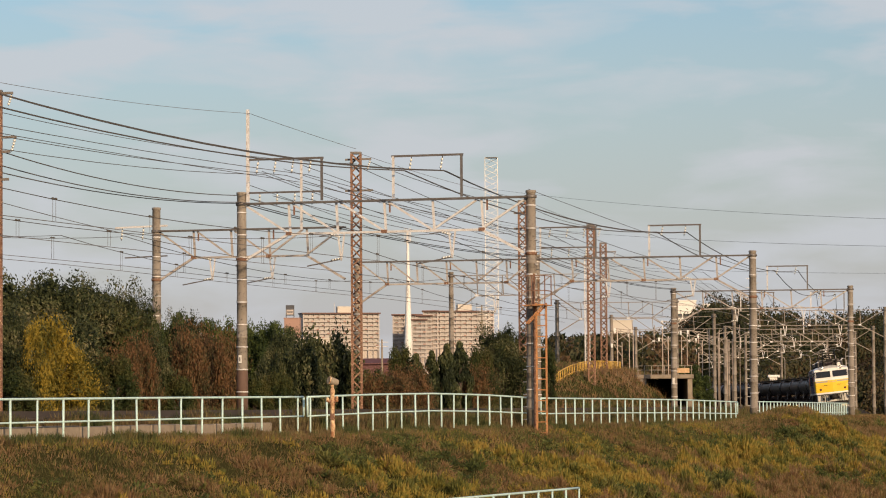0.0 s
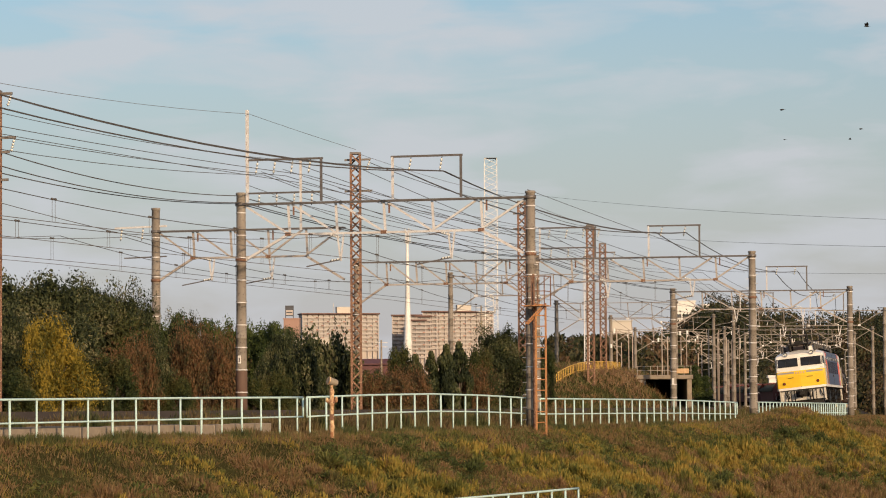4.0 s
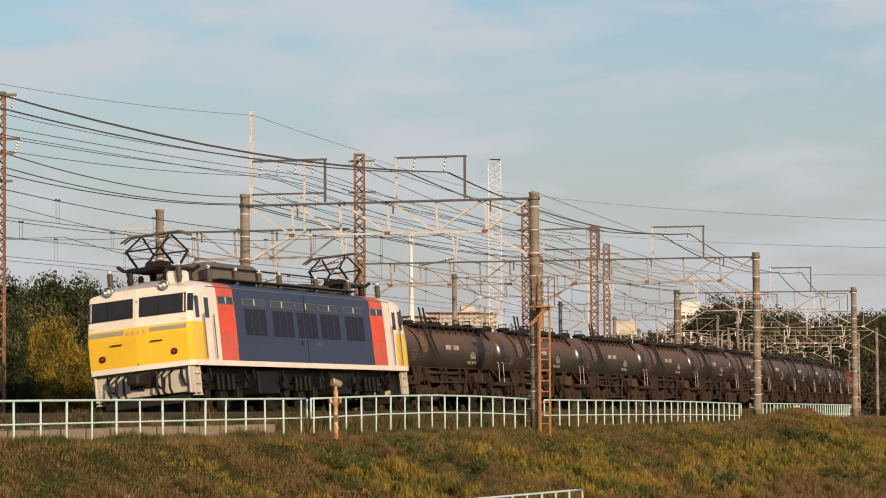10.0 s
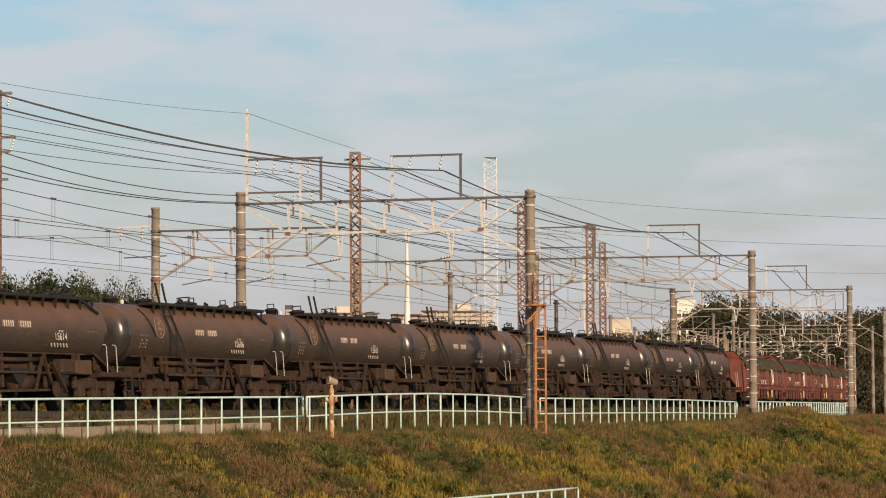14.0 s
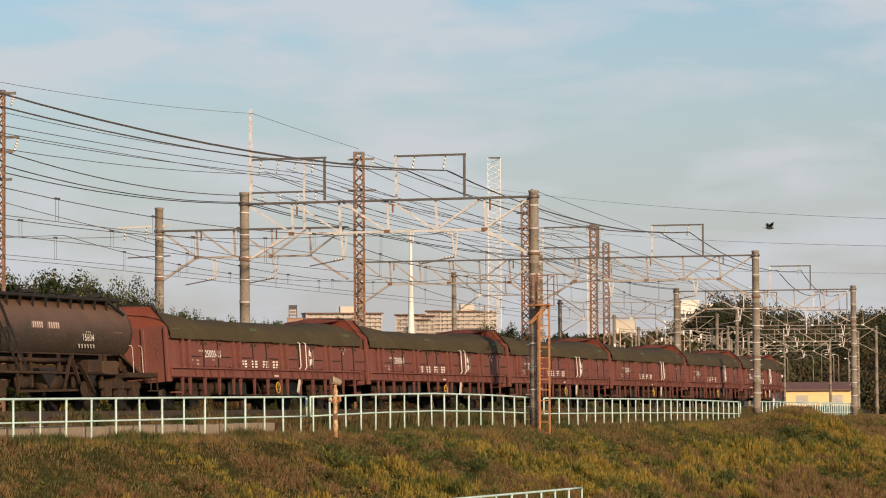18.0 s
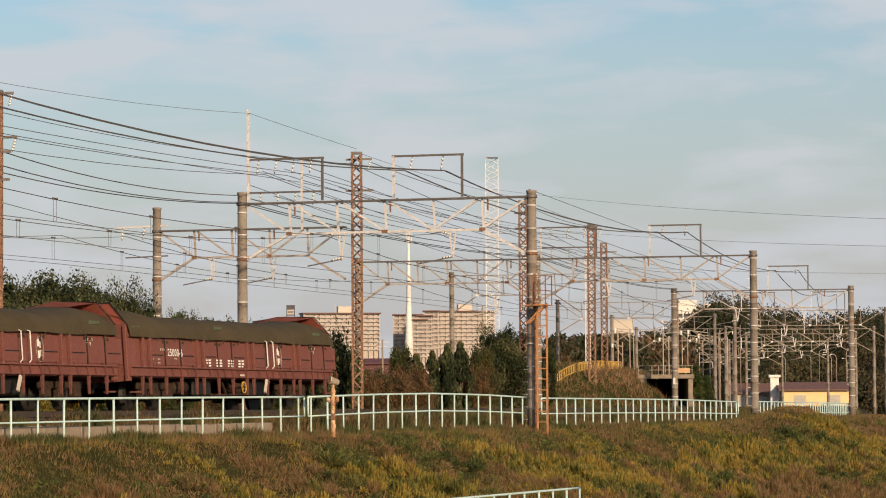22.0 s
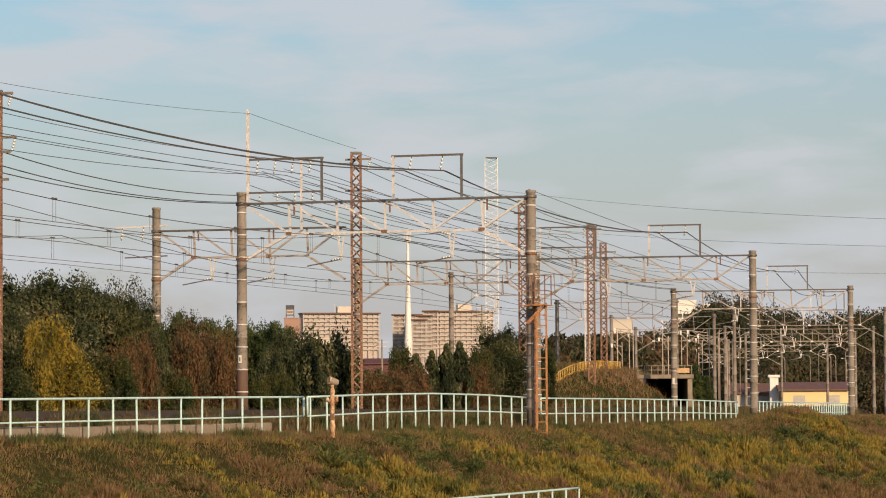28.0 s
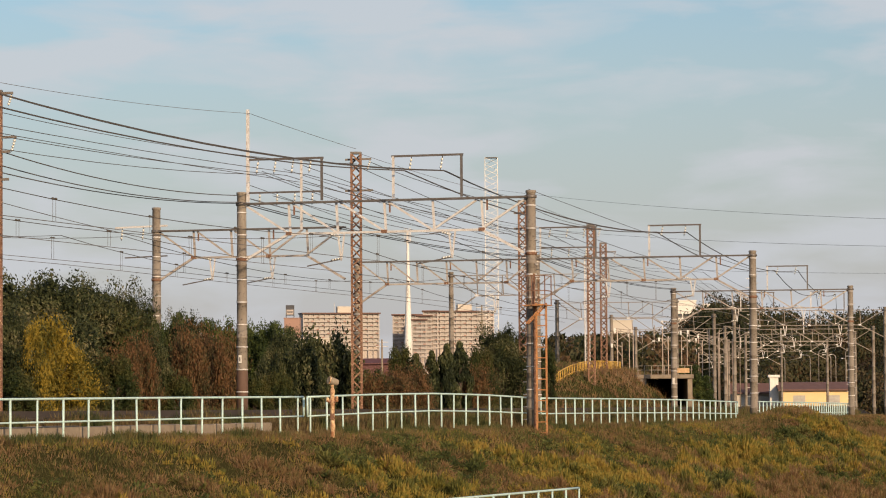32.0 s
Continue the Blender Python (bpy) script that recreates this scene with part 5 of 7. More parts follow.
def build_tank_wagon():
    t = thing("tank_wagon", "soot-brown four-axle tank wagon with top walkway and white stencils", "tank wagon", group="tank wagons")
    L, zc, r = 10.85, 2.04, .82
    bm = B()
    e = L / 2 - .46
    lathe(bm, [(-e, r), (-e + .015, r), (-2.93, r), (-2.9, r), (-2.88, r + .012), (-2.78, r + .012), (-2.76, r), (-2.73, r), (2.73, r), (2.76, r), (2.78, r + .012), (2.88, r + .012), (2.9, r), (2.93, r), (e - .015, r), (e, r)], "x", 36, (0, 0, zc))
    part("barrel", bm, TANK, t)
    for sg in (-1, 1):
        prof = [(sg * (L / 2 - d), r * k) for d, k in ((.46, 1), (.40, .998), (.33, .985), (.26, .955), (.20, .91), (.145, .84), (.10, .73), (.06, .57), (.03, .38), (.01, .19), (0, .02))]
        bm = B()
        lathe(bm, prof, "x", 36, (0, 0, zc))
        bmesh.ops.recalc_face_normals(bm, faces=bm.faces)
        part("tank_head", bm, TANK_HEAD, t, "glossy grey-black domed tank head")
    # top walkway with brackets
    wk = part("walkway", one(box, -4.9, 3.3, .30, .66, zc + r - .06, zc + r + .02, .01), BLACK, t)
    part("walkway", one(box, -4.9, 3.3, -.66, -.30, zc + r - .06, zc + r + .02, .01), BLACK, t)
    me = mesh_from("bracket", one(beam, (0, .62, -.26), (0, .65, .02), .045), BLACK)
    for i in range(12):
        ob = part("bracket", me, None, wk)
        ob.location = (-4.7 + i * .7, 0, zc + r - .05)
    for x, rr in ((4.4, .15), (2.2, .2), (-.55, .26), (-1.1, .12), (-3.4, .12), (-4.6, .2)):
        h = part("manhole", one(lathe, [(zc + r - .06, rr), (zc + r + .1, rr), (zc + r + .1, rr + .04), (zc + r + .15, rr + .04), (zc + r + .19, rr * .5)], "z", 14, (x, 0, 0)), BLACK, t)
        part("lid_bolt", one(rod, [(x, -rr * .7, zc + r + .1), (x, -rr * .7, zc + r + .3), (x, rr * .7, zc + r + .3), (x, rr * .7, zc + r + .1)], .02, 5), BLACK, h)
    # side ladder with two curved rails that rise over the top
    for x in (2.15, 2.6):
        pts = [(x - .28 + .28 * k, y, z) for k, y, z in ((0, 1.20, 1.0), (.4, 1.06, 1.5), (.7, .90, zc), (.9, .76, zc + .45), (1, .68, zc + .68), (1, .62, zc + r + .12), (1.45, .60, zc + r + .55))]
        part("ladder_rail", one(rod, pts, .032, 5), BLACK, t)
    for i in range(1, 6, 2):
        z = 1.15 + i * .27
        y = 1.14 - .06 * i if i < 4 else .90 - .1 * (i - 4)
        member("rung", t, (1.95 + .03 * i, y, z), (2.45 + .03 * i, y, z), .025, BLACK)
    # hoop rail by the front
    ring = [(x, (r + .02) * math.cos(w / r), zc + (r + .02) * math.sin(w / r)) for x, w in ((3.84, .72), (3.80, .55), (3.72, .35), (3.6, .12), (3.42, -.10))]
    part("hoop_rail", one(rod, ring, .022, 5), BLACK, t, "dark bent pipe hanging down the barrel")
    # painted crest: a pale oval ring with a worn figure inside, lying on the barrel
    def on_barrel(x, w, lift):
        return (x, (r + lift) * math.cos(w / r), zc + (r + lift) * math.sin(w / r))
    ring = [on_barrel(3.08 + .27 * math.cos(a * math.pi / 12), .14 + .27 * math.sin(a * math.pi / 12), .004) for a in range(25)]
    crest = part("emblem", one(rod, ring, .016, 4, False), PLACARD_PALE, t, "pale worn oval crest")
    bm = B()
    for x0, x1, w0, w1 in ((2.98, 3.18, .20, .32), (2.94, 3.22, .06, .15), (3.02, 3.14, -.06, .02)):
        v = [bm.verts.new(on_barrel(x, w, .008)) for x, w in ((x0, w0), (x1, w0), (x1, w1), (x0, w1))]
        bm.faces.new(v)
    part("crest_figure", bm, EMBLEM_GOLD, crest)
    for x, z in ((4.15, .12), (-.2, .2), (-2.0, .14)):
        part("valve", one(rod, [(x, .1, zc + r - .04), (x, .1, zc + r + z), (x + .16, .1, zc + r + z + .03), (x + .2, .1, zc + r + z - .05)], .035, 5), BLACK, t)
    part("vent_cap", one(lathe, [(zc + r - .02, .05), (zc + r + .1, .06), (zc + r + .12, .03)], "z", 8, (3.6, 0, 0)), LETTER, t, "small white vent cap")
    # walkway strut at the rear, ledge along the foot of the barrel
    for y in (-1, 1):
        member("walkway_strut", t, (-4.0, y * .62, zc + r - .02), (-4.75, y * .76, zc + .42), .06, BLACK)
        part("barrel_ledge", one(box, -4.75, 4.75, y * .63 - .03, y * .63 + .03, 1.40, 1.44, .006), TANK_FRAME, t)
    # underframe
    for y in (-.72, .72):
        part("side_sill", one(box, -5.3, 5.3, y - .05, y + .05, .96, 1.12, .01), TANK_FRAME, t)
    part("centre_sill", one(box, -5.6, 5.6, -.3, .3, .85, 1.1, .02), TANK_FRAME, t)
    for x in (-5.35, 5.35):
        part("end_platform", one(box, *((x - .22, x + .22) if x > 0 else (x - .22, x + 1.5)), -1.25, 1.25, .80, .93, .02), TANK_FRAME, t)
        sg = 1 if x > 0 else -1
        part("coupler", one(box, min(x, x + sg * .42), max(x, x + sg * .42), -.12, .12, .74, 1.02, .04), BLACK, t)
        for y in (-1.22, 1.22):
            x1, x2 = (x, x - .75) if sg > 0 else (-4.72, -4.15)
            part("hand_rail", one(rod, [(x1, y, .80), (x1, y, 1.56), (x1 - sg * .06, y, 1.62), (x1 - sg * .2, y, 1.62)], .010, 5), LETTER if sg < 0 else TANK_FRAME, t)
            part("hand_rail", one(rod, [(x2, y, .80), (x2, y, 1.56), (x2 - sg * .06, y, 1.62), (x2 - sg * .2, y, 1.62)], .010, 5), LETTER if sg < 0 else TANK_FRAME, t)
            bm = B()
            for z in (.45, .72):
                box(bm, x - .2, x + .2, y - .1, y + .02, z, z + .03)
            for dx in (-.2, .2):
                beam(bm, (x + dx, y, .45), (x + dx, y, .95), .03)
            part("foot_step", bm, TANK_FRAME, t)
    # saddles, stays and brake gear
    for x in (-3.7, 3.7):
        for y in (-1, 1):
            out = 1 if x < 0 else -1
            part("saddle", one(box, x - .55, x - .4, y * .86 - .02, y * .86 + .02, 1.0, 1.42), TANK_FRAME, t)
            part("saddle", one(box, x + .4, x + .55, y * .86 - .02, y * .86 + .02, 1.0, 1.42), TANK_FRAME, t)
            part("stay_plate", one(beam, (x - .95 * out, y * 1.05, .92), (x - .35 * out, y * .80, 1.42), .30, .05), TANK_FRAME, t, "flat leaning stay plate")
    for x, r2, l in ((-.2, .22, 1.1), (1.3, .16, .7)):
        part("air_reservoir", one(lathe, [(x - l / 2, .05), (x - l / 2 + .08, r2), (x + l / 2 - .08, r2), (x + l / 2, .05)], "x", 14, (0, .72, .68)), TANK_FRAME, t)
    for a, b in (((-1.0, 1.0, 1.35), (-1.5, 1.0, .45)), ((-.5, 1.0, .5), (-.95, 1.0, 1.3)), ((-2.1, 1.0, .5), (1.9, 1.0, .45)), ((-1.9, .95, 1.0), (-1.9, .95, .35)), ((1.9, .95, 1.0), (1.9, .95, .4))):
        member("brake_rod", t, a, b, .06, TANK_FRAME)
    part("air_pipe", one(rod, [(3.4, .86, 1.24), (.2, .86, 1.22), (-1.2, .86, 1.24)], .06, 7), TANK_FRAME, t)
    part("air_pipe", one(rod, [(3.0, .95, .92), (-3.2, .95, .90)], .035, 6), TANK_FRAME, t)
    part("control_box", one(box, -2.75, -2.0, .72, 1.0, .9, 1.26, .04), TANK_FRAME, t, "dusty brown valve box")
    part("control_box", one(box, -3.75, -2.85, .72, .98, .88, 1.24, .02), OCHRE_RUST, t, "ochre rust-stained equipment box")
    for x0, x1 in ((.75, -.35), (-1.5, -2.7)):
        bm = B()
        v = [bm.verts.new(p) for p in ((x0, .95, 1.02), (x1, .95, 1.02), ((x0 + x1) / 2, .95, .55), (x0, .3, 1.02), (x1, .3, 1.02), ((x0 + x1) / 2, .3, .55))]
        for f in ((0, 1, 2), (5, 4, 3), (0, 3, 4, 1), (1, 4, 5, 2), (2, 5, 3, 0)):
            bm.faces.new([v[k] for k in f])
        bmesh.ops.recalc_face_normals(bm, faces=bm.faces)
        part("hopper_guard", bm, BLACK, t, "black triangular guard plate")
    for x in (2.9, 1.5, .95, -.6, -1.35, -3.0, -4.4):
        part("hanger", one(box, x - .045, x + .045, .80, .88, .55, 1.38, .008), TANK_FRAME, t)
    part("hand_brake_lever", one(beam, (-1.3, 1.05, 1.15), (-2.05, 1.05, .42), .11, .05), TANK_FRAME, t, "long leaning brake lever")
    part("hand_wheel", one(lathe, [(-.01, .2), (.01, .2), (.012, .17), (-.012, .17)], "y", 18, (-1.35, 1.12, .5)), TANK_FRAME, t)
    for x in (-3.75, 3.75):
        bogie(t, x)
    # plates and stencils
    for x0, w in ((.41, .62), (-.48, .66)):
        w2 = part("placard", one(box, x0 - w / 2, x0 + w / 2, .79, .822, zc - .03, zc + .15, .005), PLACARD_DIM, t, "small faded reddish placard")
        bars(w2, x0, .823, zc + .06, w * .95, .14, 5)
    bars(t, -2.38, .755, zc - .42, 1.02, .10, 6, PLACARD_MID)
    bars(t, -2.41, .825, zc - .08, .3, .05, 3)
    for z, n, yy in ((1.95, 4, .822), (1.83, 2, .80), (1.74, 3, .775), (1.65, 3, .74)):
        bars(t, 4.15, yy, z, .56, .05, n, PLACARD_PALE)
    bars(t, -4.18, .828, zc - .06, .56, .035, 5, PLACARD_PALE)
    return t


def build_hopper_wagon():
    t = thing("ore_wagon", "red-brown open ore wagon under an olive tarpaulin with peaked ends", "ore wagon", group="ore wagons")
    L, y1, z0, z1 = 14.6, 1.38, .80, 1.92
    for y in (-1, 1):
        part("side_wall", one(box, -L / 2, L / 2, min(y * y1, y * (y1 - .06)), max(y * y1, y * (y1 - .06)), z0 + .12, z1, .008), HOPPER, t)
    part("floor", one(box, -L / 2, L / 2, -y1, y1, z0, z0 + .12), HOPPER, t)
    for x in (-L / 2, L / 2):
        part("end_wall", one(box, x - .05, x + .05, -y1, y1, z0 - .1, z1 + .25, .01), HOPPER, t)
        for dy in (-.7, 0, .7, 1.34):
            part("end_post", one(box, x - .11, x + .11, dy - .05, dy + .05, z0 - .1, z1 + .2, .012), HOPPER, t)
    part("top_rail", one(box, -L / 2, L / 2, y1 - .02, y1 + .05, z1 - .1, z1, .01), HOPPER, t)
    part("side_sill", one(box, -L / 2, L / 2, y1 - .04, y1 + .07, z0 + .02, z0 + .24, .012), HOPPER, t)
    part("sill_ledge", one(box, -L / 2, L / 2, y1 - .02, y1 + .13, z0 + .24, z0 + .275, .006), HOPPER, t)
    # paired posts, thin ribs between them, doors with dark joints
    post = mesh_from("side_post", one(box, -.055, .055, y1, y1 + .10, z0 + .27, z1 - .06, .012), HOPPER)
    rib = mesh_from("rib", one(box, -.02, .02, y1, y1 + .035, z0 + .30, z1 - .10, .006), BLACK)
    rail = mesh_from("door_rail", one(box, -.36, .36, y1 + .012, y1 + .035, z0 + .57, z0 + .595), BLACK)
    bm = B()
    v = [bm.verts.new(p) for p in ((-.06, y1 + .06, z0 + .22), (.06, y1 + .06, z0 + .22), (.03, y1 + .02, .36), (-.03, y1 + .02, .36), (-.06, y1 - .02, z0 + .22), (.06, y1 - .02, z0 + .22), (.03, y1 - .02, .36), (-.03, y1 - .02, .36))]
    for f in ((0, 1, 2, 3), (5, 4, 7, 6), (4, 0, 3, 7), (1, 5, 6, 2), (4, 5, 1, 0), (3, 2, 6, 7)):
        bm.faces.new([v[i] for i in f])
    leg = mesh_from("stake_leg", bm, HOPPER)
    pan = mesh_from("door_panel", one(box, -.47, .47, y1, y1 + .018, z0 + .32, z1 - .16, .008), HOPPER)
    bracket = mesh_from("bracket", one(beam, (0, y1 + .10, z0 + .26), (-.10, y1 + .08, z0 + .06), .035, .05), HOPPER)
    latch = mesh_from("latch", one(box, -.03, .03, y1 + .018, y1 + .06, z1 - .22, z1 - .15, .008), TARP)
    hinge = mesh_from("hinge", one(box, -.05, .05, y1 + .018, y1 + .055, z0 + .31, z0 + .36, .008), HOPPER)
    for k in range(5):
        c = 6.28 - 3.57 * k
        for dx in (-.23, .23):
            if abs(c + dx) < 7.1:
                part("side_post", post, None, t).location = (c + dx, 0, 0)
        for dx in (-.25, .25):
            if abs(c + dx) < 7.0:
                part("stake_leg", leg, None, t).location = (c + dx, 0, 0)
        if k == 4:
            break
        for j in range(3):
            x = c - .25 - .52 - j * 1.02
            d = part("door_panel", pan, None, t)
            d.location = (x, 0, 0)
            part("latch", latch, None, d).location = (.36 if j else -.36, 0, 0)
            part("hinge", hinge, None, d).location = (-.3 if j else .3, 0, 0)
            if j != 1:
                part("door_rail", rail, None, t).location = (x, 0, 0)
            if j:
                part("rib", rib, None, t).location = (x + .51, 0, 0)
                part("stake_leg", leg, None, t).location = (x + .51, 0, 0)
            part("bracket", bracket, None, t).location = (x - .25, 0, 0)
            part("bracket", bracket, None, t).location = (x + .3, 0, 0)
    # tarpaulin: from the ridge down over the side, slightly sagging
    bm = B()
    xs = [-L / 2 - .05 + (L + .1) * i / 60 for i in range(61)]
    rows = []
    for i, x in enumerate(xs):
        row = []
        k = (x + L / 2) / L
        lift = .12 * math.exp(-((k - .92) / .06) ** 2) + .12 * math.exp(-((k - .08) / .06) ** 2)
        for j, (y, z) in enumerate(((-1.48, z1 - .06), (-1.42, z1 + .25), (-.75, z1 + .52), (0, z1 + .62), (.75, z1 + .53), (1.2, z1 + .40), (1.40, z1 + .25), (1.47, z1 + .08), (1.49, z1 - .09))):
            w = .016 * math.sin(x * 5.1 + j * .7) + .014 * math.sin(x * 1.9 + j)
            hem = .012 * math.sin(x * 1.75) if j in (0, 8) else 0
            row.append(bm.verts.new((x, y + .5 * w * (j > 4), z + (lift if 1 < j < 6 else 0) + w * (.25 if j in (0, 8) else .8) + hem)))
        rows.append(row)
    for a, b in zip(rows, rows[1:]):
        for j in range(8):
            f = bm.faces.new((a[j], a[j + 1], b[j + 1], b[j]))
            f.smooth = True
    tarp = part("tarpaulin", bm, TARP, t, "olive-brown canvas tarpaulin")
    for x, z, w in ((1.4, z1 + .24, .26), (-6.1, z1 + .22, .30), (6.9, z1 + .14, .24)):
        part("patch", one(box, x - w, x + w, 1.405, 1.45, z - .045, z + .045, .01), PATCH_GREEN, tarp, "green canvas patch")
    for i in range(13):
        x = -6.6 + i * 1.1
        part("tie_rope", one(rod, [(x, 1.505, z1 - .06), (x + .02, y1 + .08, z1 - .18)], .012, 4), TARP, tarp)
    # peaked red canvas ends
    for sg in (-1, 1):
        bm = B()
        x = sg * L / 2
        v = [bm.verts.new(p) for p in ((x + sg * .03, -1.42, z1 + .2), (x + sg * .03, 1.42, z1 + .2), (x - sg * .02, .95, z1 + .78), (x - sg * .5, 0, z1 + .88), (x - sg * .02, -.95, z1 + .82), (x - sg * .9, .6, z1 + .68), (x - sg * 1.6, -.2, z1 + .68), (x - sg * .9, -.9, z1 + .66))]
        for f in ((0, 1, 2), (0, 2, 4), (4, 2, 3), (2, 5, 3), (3, 5, 6), (3, 6, 7), (4, 3, 7)):
            bm.faces.new([v[i] for i in f])
        bmesh.ops.solidify(bm, geom=bm.faces, thickness=.02)
        part("canvas_end", bm, HOPPER_LIGHT, t, "faded red peaked canvas end")
        part("end_hoop", one(rod, [(x + sg * .04, -1.42, z1 + .18), (x + sg * .01, -.96, z1 + .83), (x + sg * .01, 0, z1 + .88), (x + sg * .01, .96, z1 + .80), (x + sg * .04, 1.44, z1 + .18)], .016, 5), BLACK, t)
    # white grab rails, open hand wheel, lettering
    yl = y1 + .022
    for x in (-1.89, -2.36):
        part("grab_rail", one(rod, [(x, y1 + .08, z1 - .04), (x, y1 + .16, z1 - .08), (x, y1 + .16, z0 + .36), (x, y1 + .10, z0 + .30)], .014, 5), NUMBER_WHITE, t, "white grab rail")
    ring = [(-.08 + .155 * math.cos(a * math.pi / 10), y1 + .12, .56 + .155 * math.sin(a * math.pi / 10)) for a in range(21)]
    w = part("hand_wheel", one(rod, ring, .013, 5, False), YELLOW_FENCE, t, "yellow spoked hand wheel")
    for a in (90, 210, 330):
        part("spoke", one(rod, [(-.08, y1 + .12, .56), (-.08 + .15 * math.cos(radians(a)), y1 + .12, .56 + .15 * math.sin(radians(a)))], .009, 4), YELLOW_FENCE, w)
    part("wheel_shaft", one(rod, [(-.08, y1 + .13, .56), (-.08, y1 - .5, .56)], .03, 5), BLACK, w)
    part("brake_lever", one(beam, (-1.62, y1 + .12, .42), (-1.86, y1 + .10, .78), .05, .09), LETTER, t, "white brake lever")
    part("lever_guard", one(rod, [(-1.98, y1 + .1, .95), (-2.0, y1 + .12, .70), (-1.8, y1 + .12, .62)], .02, 4), HOPPER, t)
    for x in (2.14, 1.36, .54, -.22):
        bm = B()
        for x0, hw in ((x - .12, .075), (x + .12, .075)):
            for z9 in (1.14, 1.215, 1.29):
                box(bm, x0 - hw, x0 + hw, yl, yl + .006, z9 - .022, z9 + .022)
        part("lettering", bm, NUMBER_WHITE, t, "pair of worn white painted characters as bars")
    bars(t, 5.20, yl, 1.53, .34, .06, 3)
    bars(t, -5.8, yl, 1.72, .5, .07, 4), bars(t, -5.78, yl, 1.61, .34, .07, 2)
    bars(t, 5.98, y1 + .102, 1.27, .08, .05, 1), bars(t, 5.45, yl, 1.27, .2, .05, 2), bars(t, 5.45, yl, 1.18, .2, .05, 2), bars(t, 4.35, yl, 1.30, .16, .05, 2)
    em = part("emblem", one(rod, [(-3.1 + .2 * math.cos(a * math.pi / 10), yl + .004, 1.44 + .31 * math.sin(a * math.pi / 10)) for a in range(21)], .007, 4, False), PLACARD_MID, t, "pale oval emblem outline")
    for x, za, zb in ((-3.02, 1.50, 1.68), (-3.14, 1.46, 1.62), (-3.04, 1.22, 1.40), (-3.16, 1.26, 1.42)):
        part("emblem_stroke", one(box, x - .045, x + .045, yl, yl + .006, za, zb), NUMBER_WHITE, em)
    part("data_plate", one(box, -.28, .04, y1 + .071, y1 + .08, z0 + .07, z0 + .12), LETTER, t, "small white data plate")
    part("centre_sill", one(box, -L / 2, L / 2, -.3, .3, .62, .85), BLACK, t)
    part("hopper_chute", one(box, -2.6, -1.4, -1.1, 1.1, .35, .82, .05), BLACK, t)
    part("hopper_chute", one(box, 1.3, 2.6, -1.1, 1.1, .35, .82, .05), BLACK, t)
    for x in (-L / 2, L / 2):
        sg = 1 if x > 0 else -1
        part("coupler", one(box, min(x, x + sg * .5), max(x, x + sg * .5), -.12, .12, .74, 1.02, .04), BLACK, t)
        part("corner_step", one(box, x - sg * .35 - .2, x - sg * .35 + .2, y1 - .1, y1 + .05, .4, .44), HOPPER, t)
        part("air_hose", one(rod, [(x, .5, .8), (x + sg * .25, .5, .7), (x + sg * .38, .5, .45)], .03, 5), BLACK, t)
    for x in (-.9, 3.4):
        part("air_reservoir", one(lathe, [(x - .5, .05), (x - .42, .2), (x + .42, .2), (x + .5, .05)], "x", 14, (0, .95, .58)), TANK_FRAME, t)
    for a, b in (((.6, 1.1, .8), (.2, 1.1, .3)), ((-.4, 1.1, .3), (.2, 1.1, .75)), ((-1.6, 1.1, .4), (1.4, 1.1, .38))):
        member("brake_rod", t, a, b, .05, TANK_FRAME)
    for x in (-4.9, 4.9):
        bogie(t, x)
    return t


